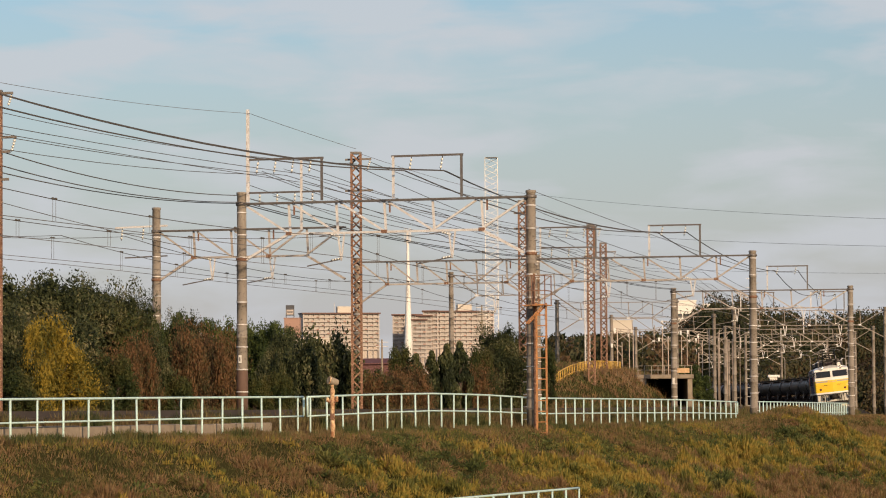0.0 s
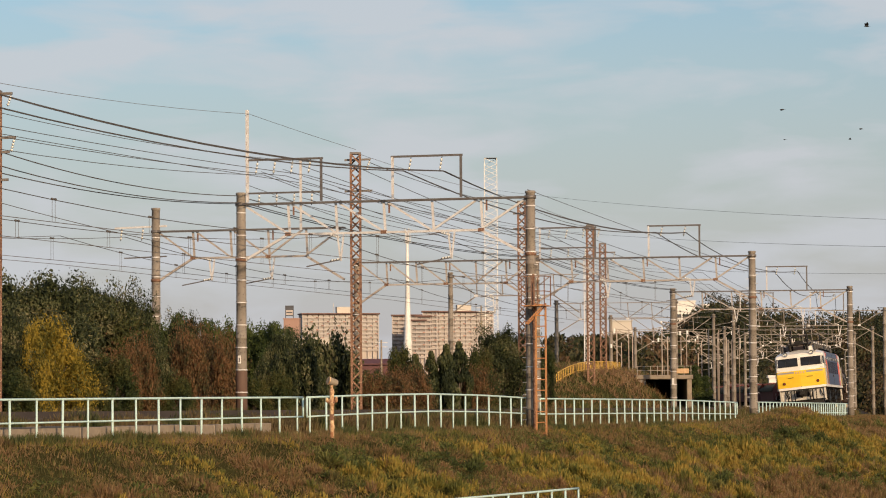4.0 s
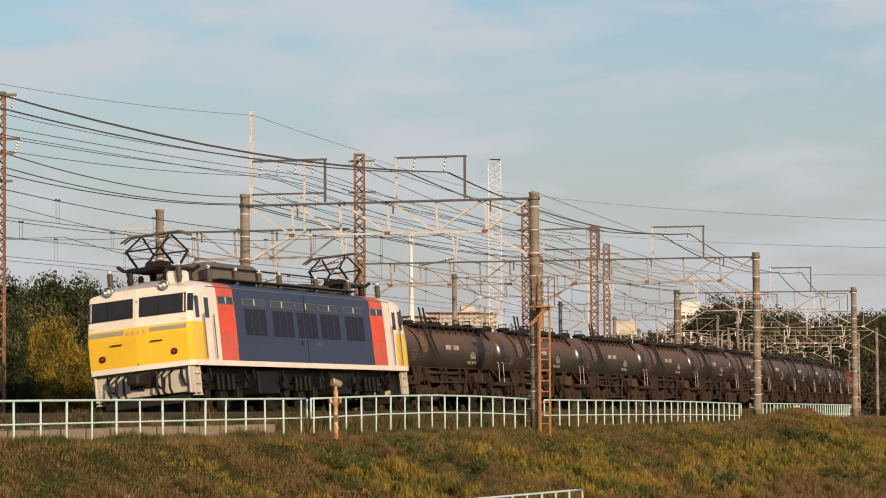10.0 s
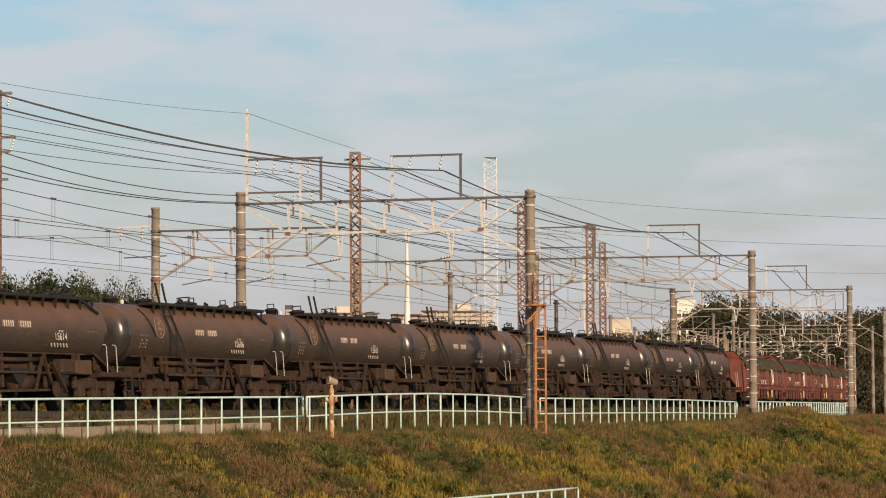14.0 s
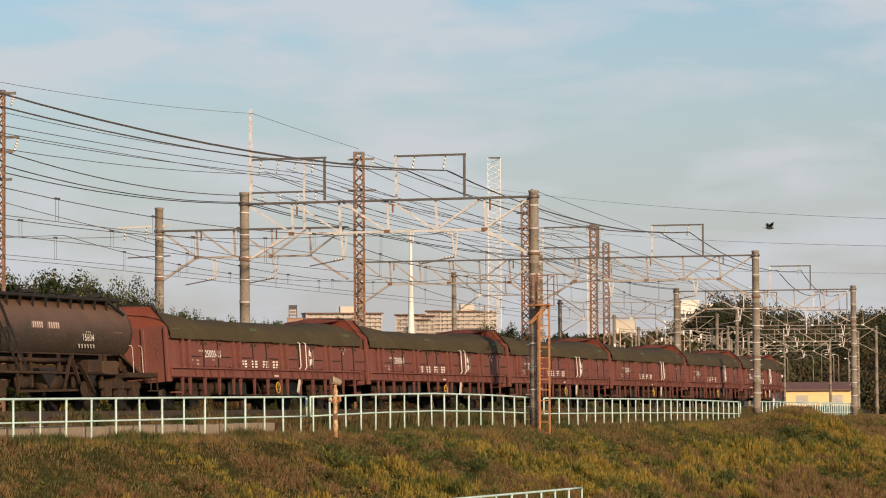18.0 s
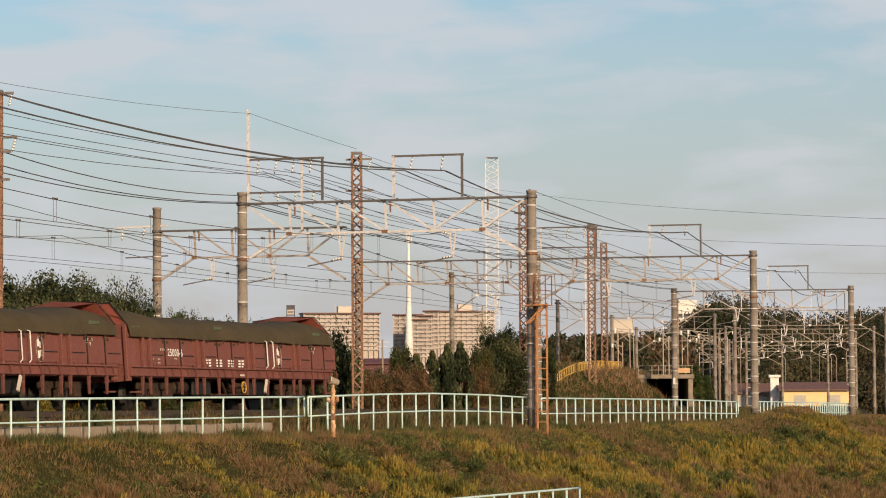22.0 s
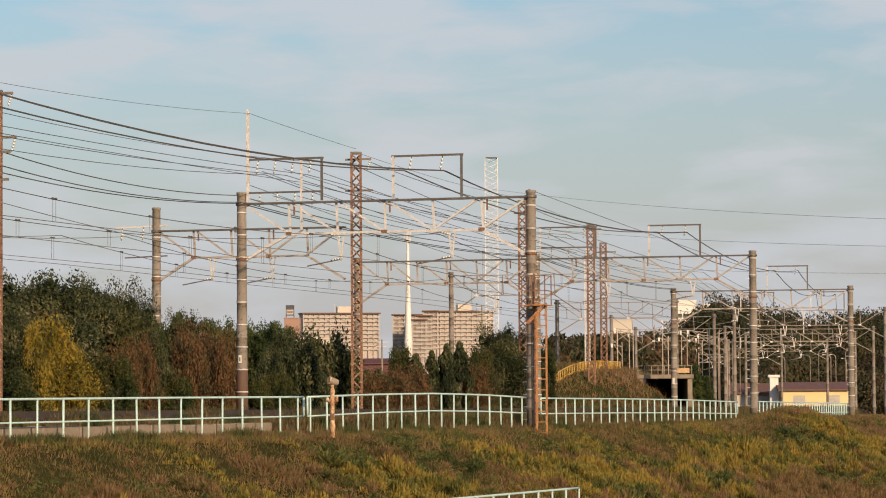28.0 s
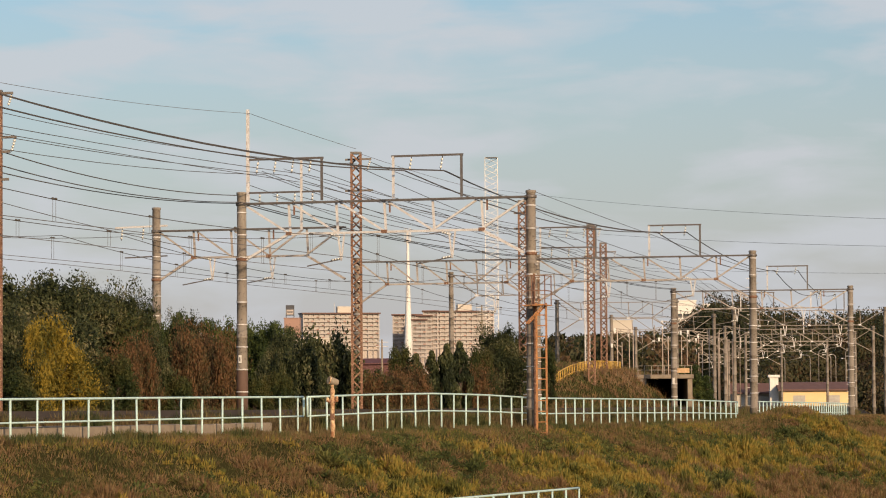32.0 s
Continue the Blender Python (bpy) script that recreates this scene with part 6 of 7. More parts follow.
def build_locomotive():
    t = thing("electric_locomotive", "yellow, cream, vermilion and navy electric locomotive with raised pantographs", "locomotive")
    H = 9.1
    prof = [(1.14, 1.42), (1.28, 1.43), (2.0, 1.43), (2.29, 1.43), (3.1, 1.41), (3.26, 1.395), (3.36, 1.30), (3.44, 1.1), (3.52, .6), (3.55, 0)]
    half = [(y, z) for z, y in prof]
    ring = half + [(-y, z) for y, z in half[-2::-1]]
    nz = len(ring)
    # stations: x, lean, colour of the span that follows (lower, upper)
    st = [(-H + .12, 0, "end"), (-H + .22, 0, "end"), (-H + .45, 0, "end"), (-7.8, 0, "white"), (-6.85, 0, "red"), (-5.6, 0, "navy"), (5.6, 0, "red"), (6.85, 0, "white"), (7.8, 0, "end"), (H - .45, 0, "end"), (H - .22, 0, "end"), (H - .12, 0, None)]
    cols = {"navy": 0, "red": 1, "white": 2, "yellow": 3, "roof": 4}
    bm = B()
    rows = []
    for x, lean, _ in st:
        end = abs(x) > 8.2
        drop = .62 if abs(x) > 8.75 else .4 if abs(x) > 8.3 else 0
        sg = 1 if x > 0 else -1
        tuck = .945 if abs(x) > 8.95 else .982 if abs(x) > 8.8 else 1.0
        rows.append([bm.verts.new((x - (sg * max(0, z - 2.0) * .26 if end else 0), y * tuck, z - max(0, z - 3.18) * drop)) for y, z in ring])
    for i in range(len(st) - 1):
        for j in range(nz - 1):
            f = bm.faces.new((rows[i][j], rows[i + 1][j], rows[i + 1][j + 1], rows[i][j + 1]))
            z = (ring[j][1] + ring[j + 1][1]) / 2
            kind = st[i][2]
            m = kind if kind != "end" else ("yellow" if z < 2.27 else "white")
            if z < 1.27:
                m = "white"
            if z > 3.5 and kind in ("navy", "red"):
                m = "roof" if kind == "navy" else m
            f.material_index = cols[m]
            f.smooth = z > 3.2 or kind == "end"
    # both faces: rows of heights with a shallow vee in plan
    def face_x(sg, y, z):
        v = .10 * (1 - abs(y) / 1.31)
        return sg * (H - .12 + v - max(0, z - 2.0) * .26)
    for sg in (-1, 1):
        grid = []
        for y, z in [(b * .945, c) for b, c in half]:
            z = z - max(0, z - 3.18) * .62
            grid.append([bm.verts.new((face_x(sg, y * k, z), y * k, z)) for k in (1, .5, 0, -.5, -1)])
        for a, b in zip(grid, grid[1:]):
            for j in range(4):
                q = (a[j], a[j + 1], b[j + 1], b[j])
                f = bm.faces.new(q if sg > 0 else q[::-1])
                z = (a[0].co.z + b[0].co.z) / 2
                f.material_index = cols["white" if z < 1.27 or z > 2.27 else "yellow"]
    bmesh.ops.remove_doubles(bm, verts=bm.verts, dist=.002)
    bmesh.ops.recalc_face_normals(bm, faces=bm.faces)
    part("body", bm, [NAVY, VERMILION, WHITE, YELLOW, GREY_ROOF], t)
    # cab fronts
    for sg in (-1, 1):
        def slab(name, y0, y1, z0, z1, d, mat, th=.02, parent=t, label=""):
            b2 = B()
            vs = []
            for dd in (d, d + th):
                for y, z in ((y0, z0), (y1, z0), (y1, z1), (y0, z1)):
                    vs.append(b2.verts.new((face_x(sg, y, z) + sg * dd, y, z)))
            for f in ((0, 1, 2, 3), (4, 5, 6, 7), (0, 1, 5, 4), (1, 2, 6, 5), (2, 3, 7, 6), (3, 0, 4, 7)):
                b2.faces.new([vs[i] for i in f])
            bmesh.ops.recalc_face_normals(b2, faces=b2.faces)
            return part(name, b2, mat, parent, label)
        for sy in (-1, 1):
            y0, y1 = sorted((sy * .09, sy * 1.32))
            w = slab("windscreen", y0, y1, 2.55, 3.07, .006, BLACK, label="dark cab windscreen")
            slab("pane", y0 + .035, y1 - .035, 2.58, 3.04, .028, GLASS, .008, w)
            for yc in ((y1 - .05) if sy > 0 else (y0 + .05),):
                slab("window_post", yc - .015, yc + .015, 2.57, 3.05, .03, STEEL, .008, w)
            slab("wiper", y0 + .5, y0 + .53, 2.56, 2.88, .045, BLACK, .01, w)
            yc = sy * .76
            hl = part("headlamp", one(lathe, [(-.12 * sg, .11), (.06 * sg, .135), (.10 * sg, .135), (.10 * sg, .11), (.05 * sg, .07), (.03 * sg, .01)], "x", 18, (face_x(sg, yc, 3.26), yc, 3.33)), CHROME, t, "chrome headlamp rim and bowl")
            part("lamp_lens", one(lathe, [(.055 * sg, .06), (.08 * sg, .04), (.085 * sg, .005)], "x", 14, (face_x(sg, yc, 3.26), yc, 3.33)), LAMP_GLASS, hl, "clear headlamp lens")
            bm = B()
            vs = []
            for d in (.004, .016):
                for z in (2.58, 3.04):
                    for x9, y9 in ((H - .125, 1.42 * .95), (H - .22, 1.42 * .984), (H - .37, 1.42 * .995)):
                        vs.append(bm.verts.new((sg * (x9 - (z - 2.0) * .26 + d), sy * (y9 + d), z)))
            for f in ((6, 7, 10, 9), (7, 8, 11, 10), (0, 3, 4, 1), (1, 4, 5, 2), (0, 1, 7, 6), (1, 2, 8, 7), (3, 9, 10, 4), (4, 10, 11, 5), (0, 6, 9, 3), (2, 5, 11, 8)):
                bm.faces.new([vs[k] for k in f])
            bmesh.ops.recalc_face_normals(bm, faces=bm.faces)
            part("quarter_pane", bm, GLASS, t, "dark curved corner pane")
            part("tail_lamp", one(lathe, [(0, .085), (.04 * sg, .085), (.05 * sg, .07)], "x", 14, (face_x(sg, sy * .98, 1.55), sy * .98, 1.55)), BLACK, t)
            part("tail_lens", one(lathe, [(0, .055), (.02 * sg, .045)], "x", 12, (face_x(sg, sy * .98, 1.55) + .05 * sg, sy * .98, 1.55)), RED_LENS, t, "small red tail lens")
            slab("grab_rail", sy * .55 - .16, sy * .55 + .16, 1.86, 1.89, .05, BLACK, .02)
        num = slab("number_plate", -.32, .32, 2.08, 2.24, .004, YELLOW, .004, label="raised running number as plain bars")
        for i in range(4):
            slab("number_bar", -.28 + i * .15, -.2 + i * .15, 2.1, 2.21, .01, TAN_PAINT, .006, num)
        slab("trim_line", -1.33, 1.33, 2.36, 2.38, .004, TAN_PAINT, .008)
        slab("vent_band", .36, 1.33, 2.13, 2.24, .003, BAND_GREY, .006)
        slab("vent_band", -1.33, -.36, 2.13, 2.24, .003, BAND_GREY, .006)
        slab("centre_seam", -.015, .015, 1.28, 3.0, .003, BLACK, .004)
        # skirt, coupler, hoses
        x = sg * (H - .25)
        part("skirt", one(box, min(x - sg * .02, x - sg * .08), max(x - sg * .02, x - sg * .08), -1.25, 1.25, .46, 1.14, .02), SKIRT_GREY, t, "dusty grey-white skirt plate")
        part("buffer_beam", one(box, min(x - sg * .24, x + sg * .03), max(x - sg * .24, x + sg * .03), -.38, .38, .66, 1.06, .03), BLACK, t)
        for y in (-1.0, -.25, .3, 1.02):
            part("cable_loop", one(rod, [(x - sg * .1, y, 1.12), (x + sg * .08, y + .06, .9), (x + sg * .1, y + .14, .66), (x, y + .22, .62), (x - sg * .05, y + .26, .9)], .035, 6), BLACK, t)
        part("step_edge", one(box, min(x - sg * .2, x + sg * .16), max(x - sg * .2, x + sg * .16), -1.3, 1.3, 1.10, 1.13, .01), BLACK, t)
        for y in (-1.28, 1.28):
            part("skirt_return", one(box, min(x + sg * .1, x - sg * .55), max(x + sg * .1, x - sg * .55), y - .03, y + .03, .42, 1.14, .015), SKIRT_GREY, t, "dusty grey-white skirt plate")
        part("coupler", one(box, min(x, x + sg * .75), max(x, x + sg * .75), -.16, .16, .74, 1.04, .05), BLACK, t)
        for y in (-.85, -.65, -.45, .45, .6, .8):
            part("air_hose", one(rod, [(x, y, 1.05), (x + sg * .22, y, .95), (x + sg * .26, y, .6), (x + sg * .12, y, .45)], .03, 6), BLACK, t)
        part("snow_guard", one(box, min(x - sg * .3, x - sg * .1), max(x - sg * .3, x - sg * .1), -1.15, 1.15, .18, .42, .02), BLACK, t)
        for y in (-1.33, 1.33):
            bm = B()
            for z in (.35, .65, .92):
                box(bm, x - sg * .35 - .2, x - sg * .35 + .2, y - .08, y + .04, z, z + .03)
            for dx in (-.2, .2):
                beam(bm, (x - sg * .35 + dx, y, .35), (x - sg * .35 + dx, y, 1.14), .035)
            part("foot_step", bm, SKIRT_GREY, t)
        # side cab: window, door
        for sy in (-1, 1):
            yy = sy * 1.43
            a, b = sorted((yy, yy + sy * .014))
            x0, x1 = sorted((sg * 8.22, sg * 8.46))
            d = part("side_window", one(box, x0, x1, a, b, 2.4, 2.98, .01), GLASS, t, "dark cab side window")
            x0, x1 = sorted((sg * 7.42, sg * 8.0))
            d = part("cab_door", one(box, x0, x1, a, b, 2.28, 3.1, .006), WHITE, t)
            part("door_window", one(box, x0 + .12, x1 - .16, min(a, b) - .004, max(a, b) + .006, 2.4, 2.95, .008), GLASS, d)
            for xx in (x0 - .06, x1 + .06):
                part("hand_rail", one(rod, [(xx, yy + sy * .07, 1.3), (xx, yy + sy * .07, 2.5)], .018, 5), STEEL_DARK, t)
    # side panels: seven bays of upright louvres with a slim window above each, flush with the leaning side
    def flush(bm, sy):
        for v in bm.verts:
            v.co.y -= sy * max(0, v.co.z - 2.29) * .0247
        return bm
    def plate(sy, x0, x1, d0, d1, z0, z1, bev=0.0):
        a, b = sorted((sy * (1.43 + d0), sy * (1.43 + d1)))
        return flush(one(box, x0, x1, a, b, z0, z1, bev), sy)
    for sy in (-1, 1):
        yy = sy * 1.43
        for i in range(7):
            x = -5.85 + i * 1.95
            edge = i in (0, 6)
            hw = .52 if edge else .84
            xc = x + (-.37 if i == 0 else .37 if i == 6 else -.2 if i == 1 else .2 if i == 5 else 0)
            w = part("top_window", plate(sy, xc - hw - .03, xc + hw + .03, -.004, .006, 2.81, 3.02, .004), STEEL_DARK, t, "slim dark clerestory window")
            for k in (-1, 1):
                x0, x1 = sorted((xc + k * .02, xc + k * hw))
                part("pane", plate(sy, x0, x1, .002, .008, 2.835, 2.995), GLASS, w)
            part("centre_bar", plate(sy, xc - .03, xc + .03, .004, .014, 2.83, 3.0), STEEL, w, "bright window bar")
            m = 2 if edge else 3
            for k in range(m):
                p = 2 * hw / m
                x0 = xc - hw + p * k + .02
                g = part("louvre_frame", plate(sy, x0, x0 + p - .05, -.004, .005, 1.99, 2.73), VERMILION if edge else LOUVRE_DARK, t)
                bm = B()
                for j in range(5):
                    u = x0 + .02 + j * (p - .09) / 5
                    a, b = sorted((yy + .003 * sy, yy + .018 * sy))
                    box(bm, u, u + (p - .09) / 5 * .45, a, b, 2.01, 2.71)
                part("louvre", flush(bm, sy), VERMILION if edge else LOUVRE_DARK, g)
        for x in (-5.6, 5.6):
            part("seam", plate(sy, x - .012, x + .012, -.002, .004, 1.28, 3.2), BLACK, t)
        part("side_handle", plate(sy, .55, .59, 0, .03, 1.78, 1.92), BLACK, t)
        # rod added to draw the highlight that runs along the roof edge
        part("roof_edge_rod", one(rod, [(-7.5, sy * 1.385, 3.26), (7.5, sy * 1.385, 3.26)], .022, 5), STEEL_DARK, t, "steel rod standing for the highlight along the roof edge")
        part("side_sill", one(box, -8.6, 8.6, min(yy, yy + .02 * sy), max(yy, yy + .02 * sy), 1.13, 1.26, .005), WHITE, t)
        bars(t, -.9, yy + (.002 if sy > 0 else -.01), 1.85, .5, .1, 4, GREY_ROOF, label="raised running number as plain bars")
        part("seam", one(box, .1, .13, min(yy, yy + .006 * sy), max(yy, yy + .006 * sy), 1.3, 3.2), BLACK, t)
    # roof equipment
    for y in (-.98, .98):
        part("roof_walk", one(box, -5.6, 5.6, y - .14, y + .14, 3.56, 3.60, .01), ROOF_SOOT, t)
    bm = B()
    box(bm, 2.0, 5.7, -.86, .86, 3.5, 4.08, .10)
    lid = part("roof_box", bm, GREY_ROOF, t, "sooty grey resistor housing")
    for y in (-.4, .4):
        part("lid_seam", one(box, 2.1, 5.6, y - .03, y + .03, 4.08, 4.10), ROOF_SOOT, lid)
    for x0, x1, h in ((-1.6, -.2, .16), (-4.4, -2.2, .2), (-5.6, -4.9, .14)):
        part("roof_box", one(box, x0, x1, -.7, .7, 3.5, 3.56 + h, .06), ROOF_SOOT, t)
    for x in (-8.0, -5.3, -2.4, .6, 2.2, 4.0, 6.0, 8.1):
        for y in (-.95, .95):
            part("roof_insulator", one(lathe, [(3.42, .06), (3.5, .07), (3.56, .085), (3.62, .07), (3.68, .085), (3.74, .07), (3.80, .085), (3.86, .06)], "z", 9, (x, y, 0)), ROOF_SOOT, t)
            part("insulator_cap", one(lathe, [(3.86, .06), (3.93, .055), (3.95, .02)], "z", 9, (x, y, 0)), STEEL, t, "bright metal cap")
    part("bus_bar", one(rod, [(-5.3, .95, 3.9), (-1.3, .95, 3.91), (1.8, .95, 3.92), (6.1, .95, 3.9)], .022, 5), BLACK, t)
    part("roof_cowl", one(box, 7.45, 8.05, .55, .98, 3.30, 3.74, .06), WHITE, t, "off-white roof cowl")
    part("whistle", one(rod, [(7.3, .3, 3.5), (7.3, .3, 3.75), (7.6, .3, 3.78)], .05, 7), BLACK, t)
    for dx in (-.9, .3):
        part("aerial", one(rod, [(dx - 6.0, -.3, 3.5), (dx - 6.0, -.3, 4.2)], .02, 4), BLACK, t)
    # pantographs
    for px in (7.05, -7.05):
        p = part("pantograph_base", one(box, px - .95, px + .95, -.55, .55, 3.86, 3.94, .03), BLACK, t, "black pantograph base frame")
        for x in (-.8, .8):
            for y in (-.5, .5):
                part("base_insulator", one(lathe, [(3.48, .06), (3.6, .1), (3.7, .07), (3.8, .1), (3.92, .06)], "z", 9, (px + x, y, 0)), BLACK, p)
        for y in (-.55, .55):
            part("base_horn", one(rod, [(px - 1.3, y * 1.1, 3.98), (px - 1.05, y, 3.88), (px + 1.05, y, 3.88), (px + 1.3, y * 1.1, 3.98)], .05, 6), BLACK, p)
        part("motor_box", one(box, px - .3, px + .35, -.25, .25, 3.92, 4.12, .05), BLACK, p)
        for y in (-.5, .5):
            part("lower_arm", one(rod, [(px - .25, y, 4.0), (px - .95, y * .96, 4.40)], .036, 5), BLACK, p)
            part("lower_arm", one(rod, [(px + .25, y, 4.0), (px + .95, y * .96, 4.40)], .036, 5), BLACK, p)
            part("upper_arm", one(rod, [(px - .95, y * .96, 4.40), (px - .1, y * .8, 4.80)], .028, 5), BLACK, p)
            part("upper_arm", one(rod, [(px + .95, y * .96, 4.40), (px + .1, y * .8, 4.80)], .028, 5), BLACK, p)
        for x in (-.95, .95):
            part("cross_tube", one(rod, [(px + x, -.5, 4.40), (px + x, .5, 4.40)], .025, 5), BLACK, p)
            part("stay_tube", one(rod, [(px + x, -.5, 4.40), (px + .1 * x, .4, 4.80)], .014, 4), BLACK, p)
        for x in (-.12, .12):
            part("collector_strip", one(rod, [(px + x, -.95, 4.72), (px + x, -.7, 4.86), (px + x, .7, 4.86), (px + x, .95, 4.72)], .03, 5), STEEL_DARK, p)
    # running gear
    part("under_box", one(box, -7.0, 7.0, -1.0, 1.0, .75, 1.14), PITCH, t)
    for x in (-7.3, -4.4, -3.9, -1.9, 1.9, 4.2, 7.4):
        part("pipe_loop", one(rod, [(x, 1.25, 1.1), (x + .05, 1.3, .8), (x + .3, 1.28, .62), (x + .5, 1.25, .8), (x + .52, 1.2, 1.1)], .03, 5), PITCH, t)
    for x in (-6.0, 0, 6.0):
        b = bogie(t, x, 2.35, .56, PITCH)
        for dx in (-.55, -.2, .2, .55):
            part("coil_spring", one(lathe, [(.5 + .04 * k, .075 if k % 2 else .055) for k in range(12)], "z", 9, (x + dx, 1.12, 0)), PITCH, b)
        for dx in (-1.5, 1.5):
            part("sand_box", one(box, x + dx - .18, x + dx + .18, .95, 1.2, .55, .95, .03), PITCH, b)
    for x in (-3.0, 3.0):
        part("equipment_box", one(box, x - .8, x + .8, .7, 1.25, .4, 1.05, .03), PITCH, t)
    return t


LOCO = build_locomotive()
LOCO.scale = (1, 1.065, 1.015)
TANK_FIRST = build_tank_wagon()
ORE_FIRST = build_hopper_wagon()
TANKS = [TANK_FIRST] + [copy_thing(TANK_FIRST, pose(0, 0, 0)) for _ in range(11)]
ORES = [ORE_FIRST] + [copy_thing(ORE_FIRST, pose(0, 0, 0)) for _ in range(5)]
NUMBERS = ("15605", "15613", "15607", "15603", "15614", "15606", "15601", "15611", "15608", "15602", "15610", "15604")
for w, no in zip(TANKS, NUMBERS):
    me = letters(no, .25, LETTER, .003)
    ob = part("running_number", me, None, w, "white stencilled wagon number " + no)
    ob.location = (-2.41, .822, 1.82)
for w, no in zip(ORES, ("25000-11", "25000-3", "25000-8", "25000-5", "25000-2", "25000-6")):
    ob = part("running_number", letters(no, .27, NUMBER_WHITE, .003), None, w, "white stencilled wagon number " + no)
    ob.location = (4.36, 1.412, 1.45)

# ---------------------------------------------------------------- birds


def build_bird():
    t = thing("starling", "small dark bird in flight with wings spread", "bird", pose(0, 0, 60), "flying birds")
    bm = B()
    lathe(bm, [(-.10, .004), (-.06, .022), (0, .034), (.05, .03), (.08, .02), (.10, .018), (.12, .004)], "x", 8)
    part("body", bm, FEATHER, t)
    bm = B()
    v = [bm.verts.new(p) for p in ((-.07, -.012, 0), (-.07, .012, 0), (-.17, .035, .004), (-.17, -.035, .004))]
    bm.faces.new(v)
    bmesh.ops.solidify(bm, geom=bm.faces, thickness=.006)
    part("tail", bm, FEATHER, t)
    for sg in (-1, 1):
        bm = B()
        v = [bm.verts.new((x, sg * y, z)) for x, y, z in ((.06, .02, 0), (.075, .10, .012), (.04, .22, .02), (-.02, .16, .012), (-.05, .08, .004), (-.05, .02, 0))]
        bm.faces.new(v if sg > 0 else v[::-1])
        bmesh.ops.solidify(bm, geom=bm.faces, thickness=.006)
        part("wing", bm, FEATHER, t)
    return t


BIRD = build_bird()

# ---------------------------------------------------------------- motion


def ride(s_mid, pivot, lean=CANT, aside=0.0):
    """Pose of a vehicle on the canted curve: its middle at s_mid, bogies pivot metres apart from it."""
    ax, ay = on(s_mid + pivot)
    bx, by = on(s_mid - pivot)
    yaw = math.atan2(ay - by, ax - bx)
    lift = .57 * math.sin(radians(CANT))
    return Matrix.Translation(((ax + bx) / 2, (ay + by) / 2, lift)) @ Matrix.Rotation(yaw, 4, "Z") @ Matrix.Rotation(radians(lean), 4, "X") @ Matrix.Translation((0, aside, 0))


def fly(bird, t0, p, v, beat):
    """One bird: level flight through the place p at t0 with speed v, wings beating round that time."""
    p, v = Vector(p), Vector(v)
    yaw = math.degrees(math.atan2(v.y, v.x))
    rows = []
    for t in (0, t0 - 2, t0 - 1, t0, t0 + 1, t0 + 2, 32):
        if t < 0 or t > 32 or (rows and t <= rows[-1][0]):
            continue
        q = p + v * (t - t0) * (3 if abs(t - t0) > 2.5 else 1)
        q.z = p.z + v.z * max(-1, min(1, t - t0))
        rows.append((t, pose(q.x, q.y, q.z if abs(t - t0) < 1.5 else max(q.z, 5.0), 0, 0, yaw)))
    walk(bird, rows)
    for wing in [c for c in bird.children if c.name.startswith("wing")]:
        sg = 1 if max(c[1] for c in wing.bound_box) > .1 else -1
        rows, i = [(0, pose(0, 0, 0, 10 * sg))], 0
        while t0 - 1.2 + i * .0667 < t0 + 1.2:
            rows.append((t0 - 1.2 + i * .0667, pose(0, 0, 0, sg * (10 + 26 * math.sin(i * 2.1 + beat)))))
            i += 1
        rows.append((32, pose(0, 0, 0, 10 * sg)))
        walk(wing, rows)


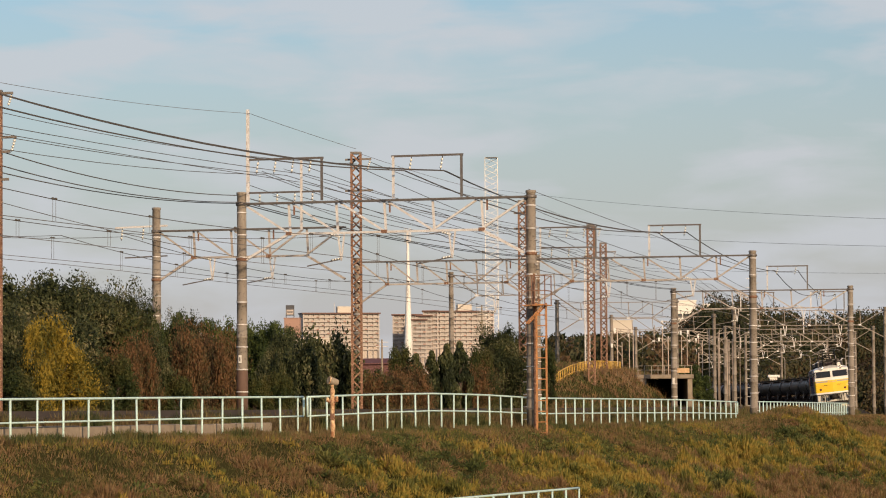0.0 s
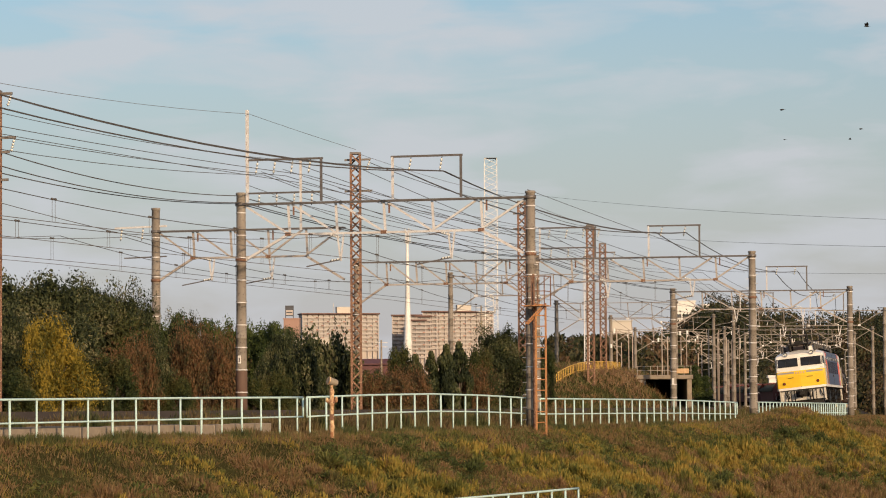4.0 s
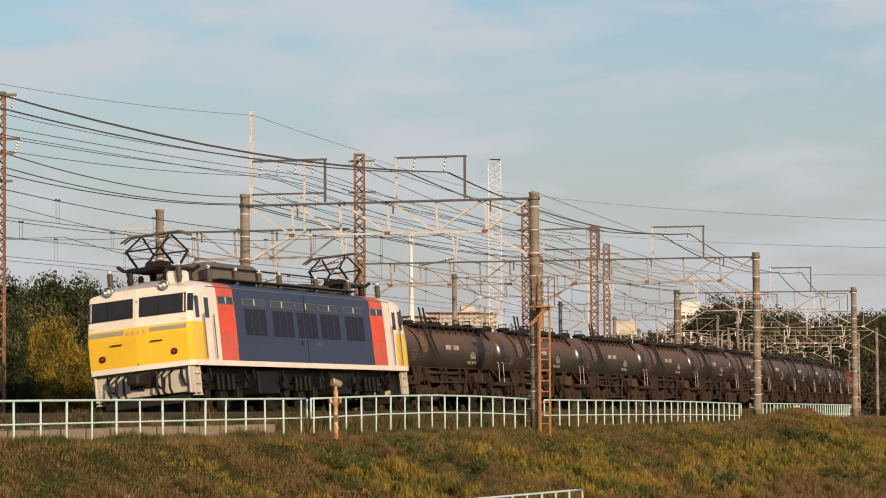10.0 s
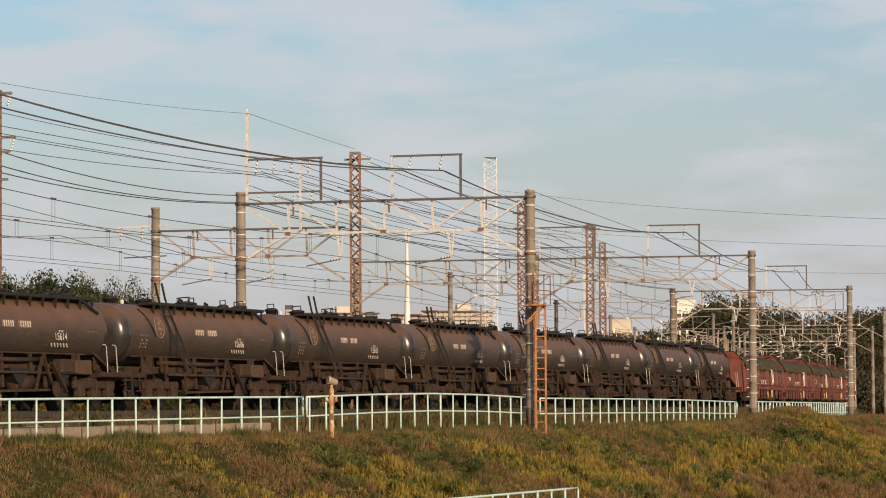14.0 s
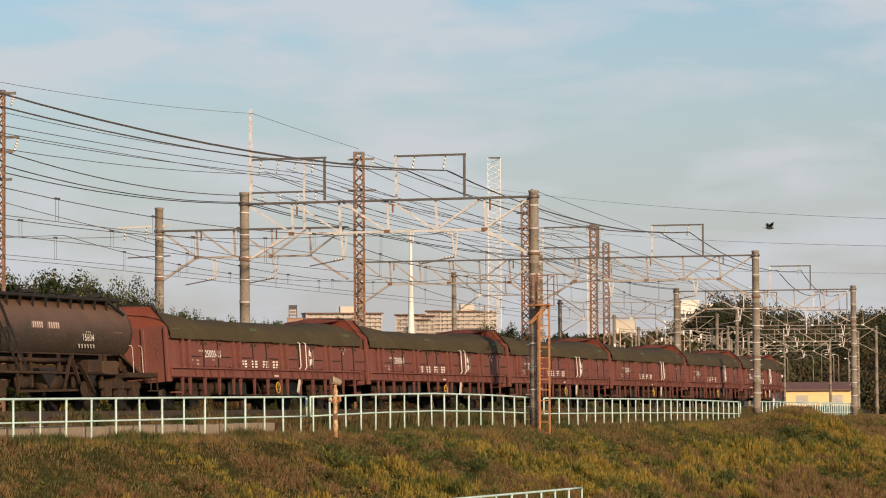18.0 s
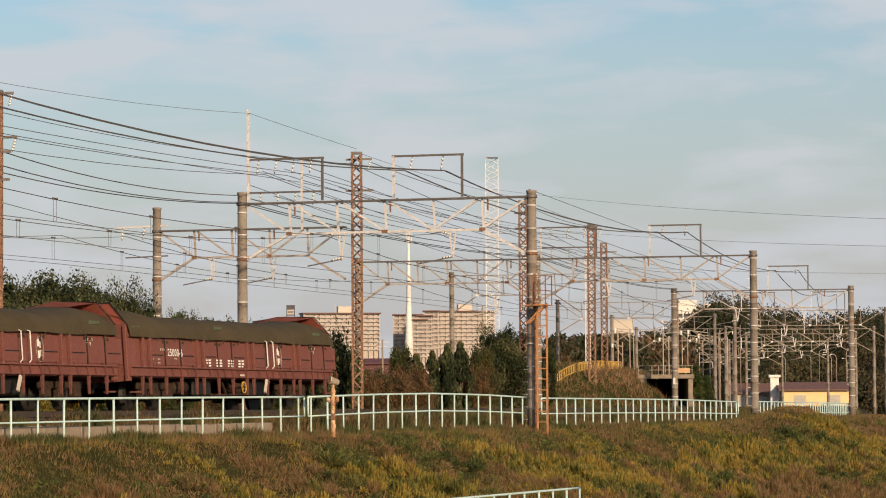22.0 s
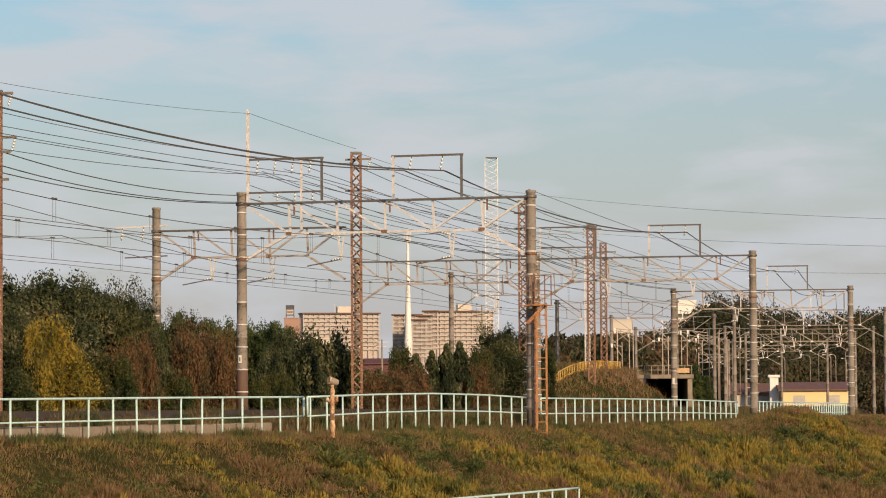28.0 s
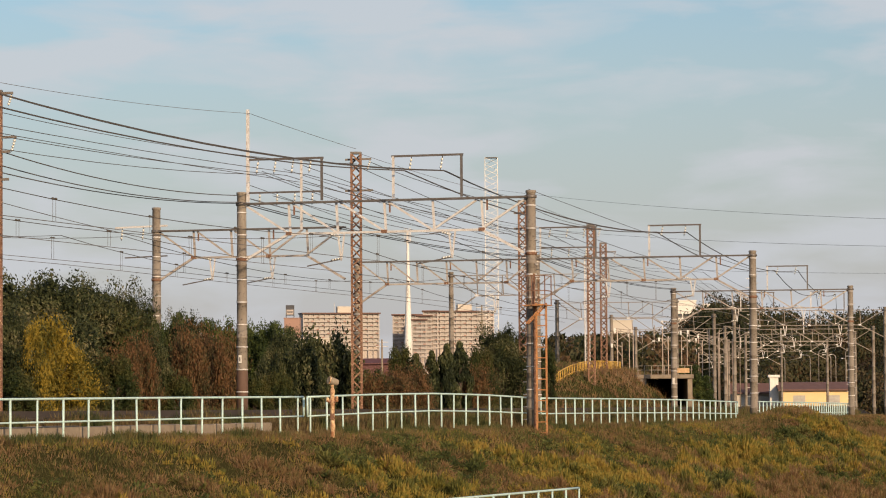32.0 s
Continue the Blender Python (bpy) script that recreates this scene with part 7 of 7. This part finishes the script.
def flock():
    birds = [BIRD] + [copy_thing(BIRD, pose(0, 0, 60)) for _ in range(len(FLOCK_A) + len(FLOCK_B) + len(PAIR))]
    rng = random.Random(4)
    # the first flock drifts across to the left, the second climbs to the right, the last pair passes high
    for x, z, y in FLOCK_A:
        fly(birds.pop(), 6.0, (x, y, z), (-13.5 + rng.uniform(-1.5, 1.5), rng.uniform(-3, 1), rng.uniform(-.3, 1.2)), rng.uniform(0, 6))
    for x, z, y in FLOCK_B:
        fly(birds.pop(), 17.0, (x, y, z), (13.5 + rng.uniform(-1.5, 1.5), rng.uniform(-3, 3), rng.uniform(-1, 2.5)), rng.uniform(0, 6))
    x, z, y = LONE
    fly(birds.pop(), 18.0, (x, y, z), (22, 8, 3), 1.0)
    for x, z, y in PAIR:
        fly(birds.pop(), 27.5, (x, y, z), (24, 2, 9), 2.0 + x)


FLOCK_A = [(-10.43, 11.89, 105), (-13.57, 15.12, 150), (-9.10, 15.12, 120), (-5.84, 10.71, 110),
           (-6.77, 11.74, 130), (-6.07, 15.46, 170), (-3.17, 14.44, 140), (-0.20, 9.84, 85),
           (0.90, 15.53, 130), (0.94, 20.94, 240), (2.29, 19.78, 230), (4.22, 17.30, 190),
           (4.16, 13.69, 150), (8.95, 21.30, 230), (7.00, 17.64, 240), (8.69, 19.14, 250),
           (7.15, 9.91, 140), (6.08, 11.52, 180), (15.69, 19.21, 240), (20.61, 15.17, 240)]
FLOCK_B = [(5.53, 4.75, 62), (9.48, 4.85, 80), (7.22, 3.71, 70), (11.90, 7.70, 110),
           (16.23, 6.85, 140), (8.62, 6.64, 130), (5.61, 2.82, 90), (10.41, 5.11, 130),
           (10.95, 5.11, 120)]
LONE = (7.45, 4.18, 75)
PAIR = [(3.22, 9.82, 80), (8.18, 8.96, 75)]


def motions():
    times = [i * 1.0 for i in range(33)]
    # metres from the locomotive's nose to each vehicle's middle
    train = [(LOCO, 9.05, 6.2)]
    train += [(w, 18.75 + 11.55 * (i + .5), 3.75) for i, w in enumerate(TANKS)]
    train += [(w, 157.7 + 15.42 * i + 7.2, 4.9) for i, w in enumerate(ORES)]
    for w, back, pivot in train:
        walk(w, [(t, ride(SPEED * (t - 9) - back, pivot, *((5.9, -.09) if w is LOCO else ()))) for t in times])
    flock()


motions()
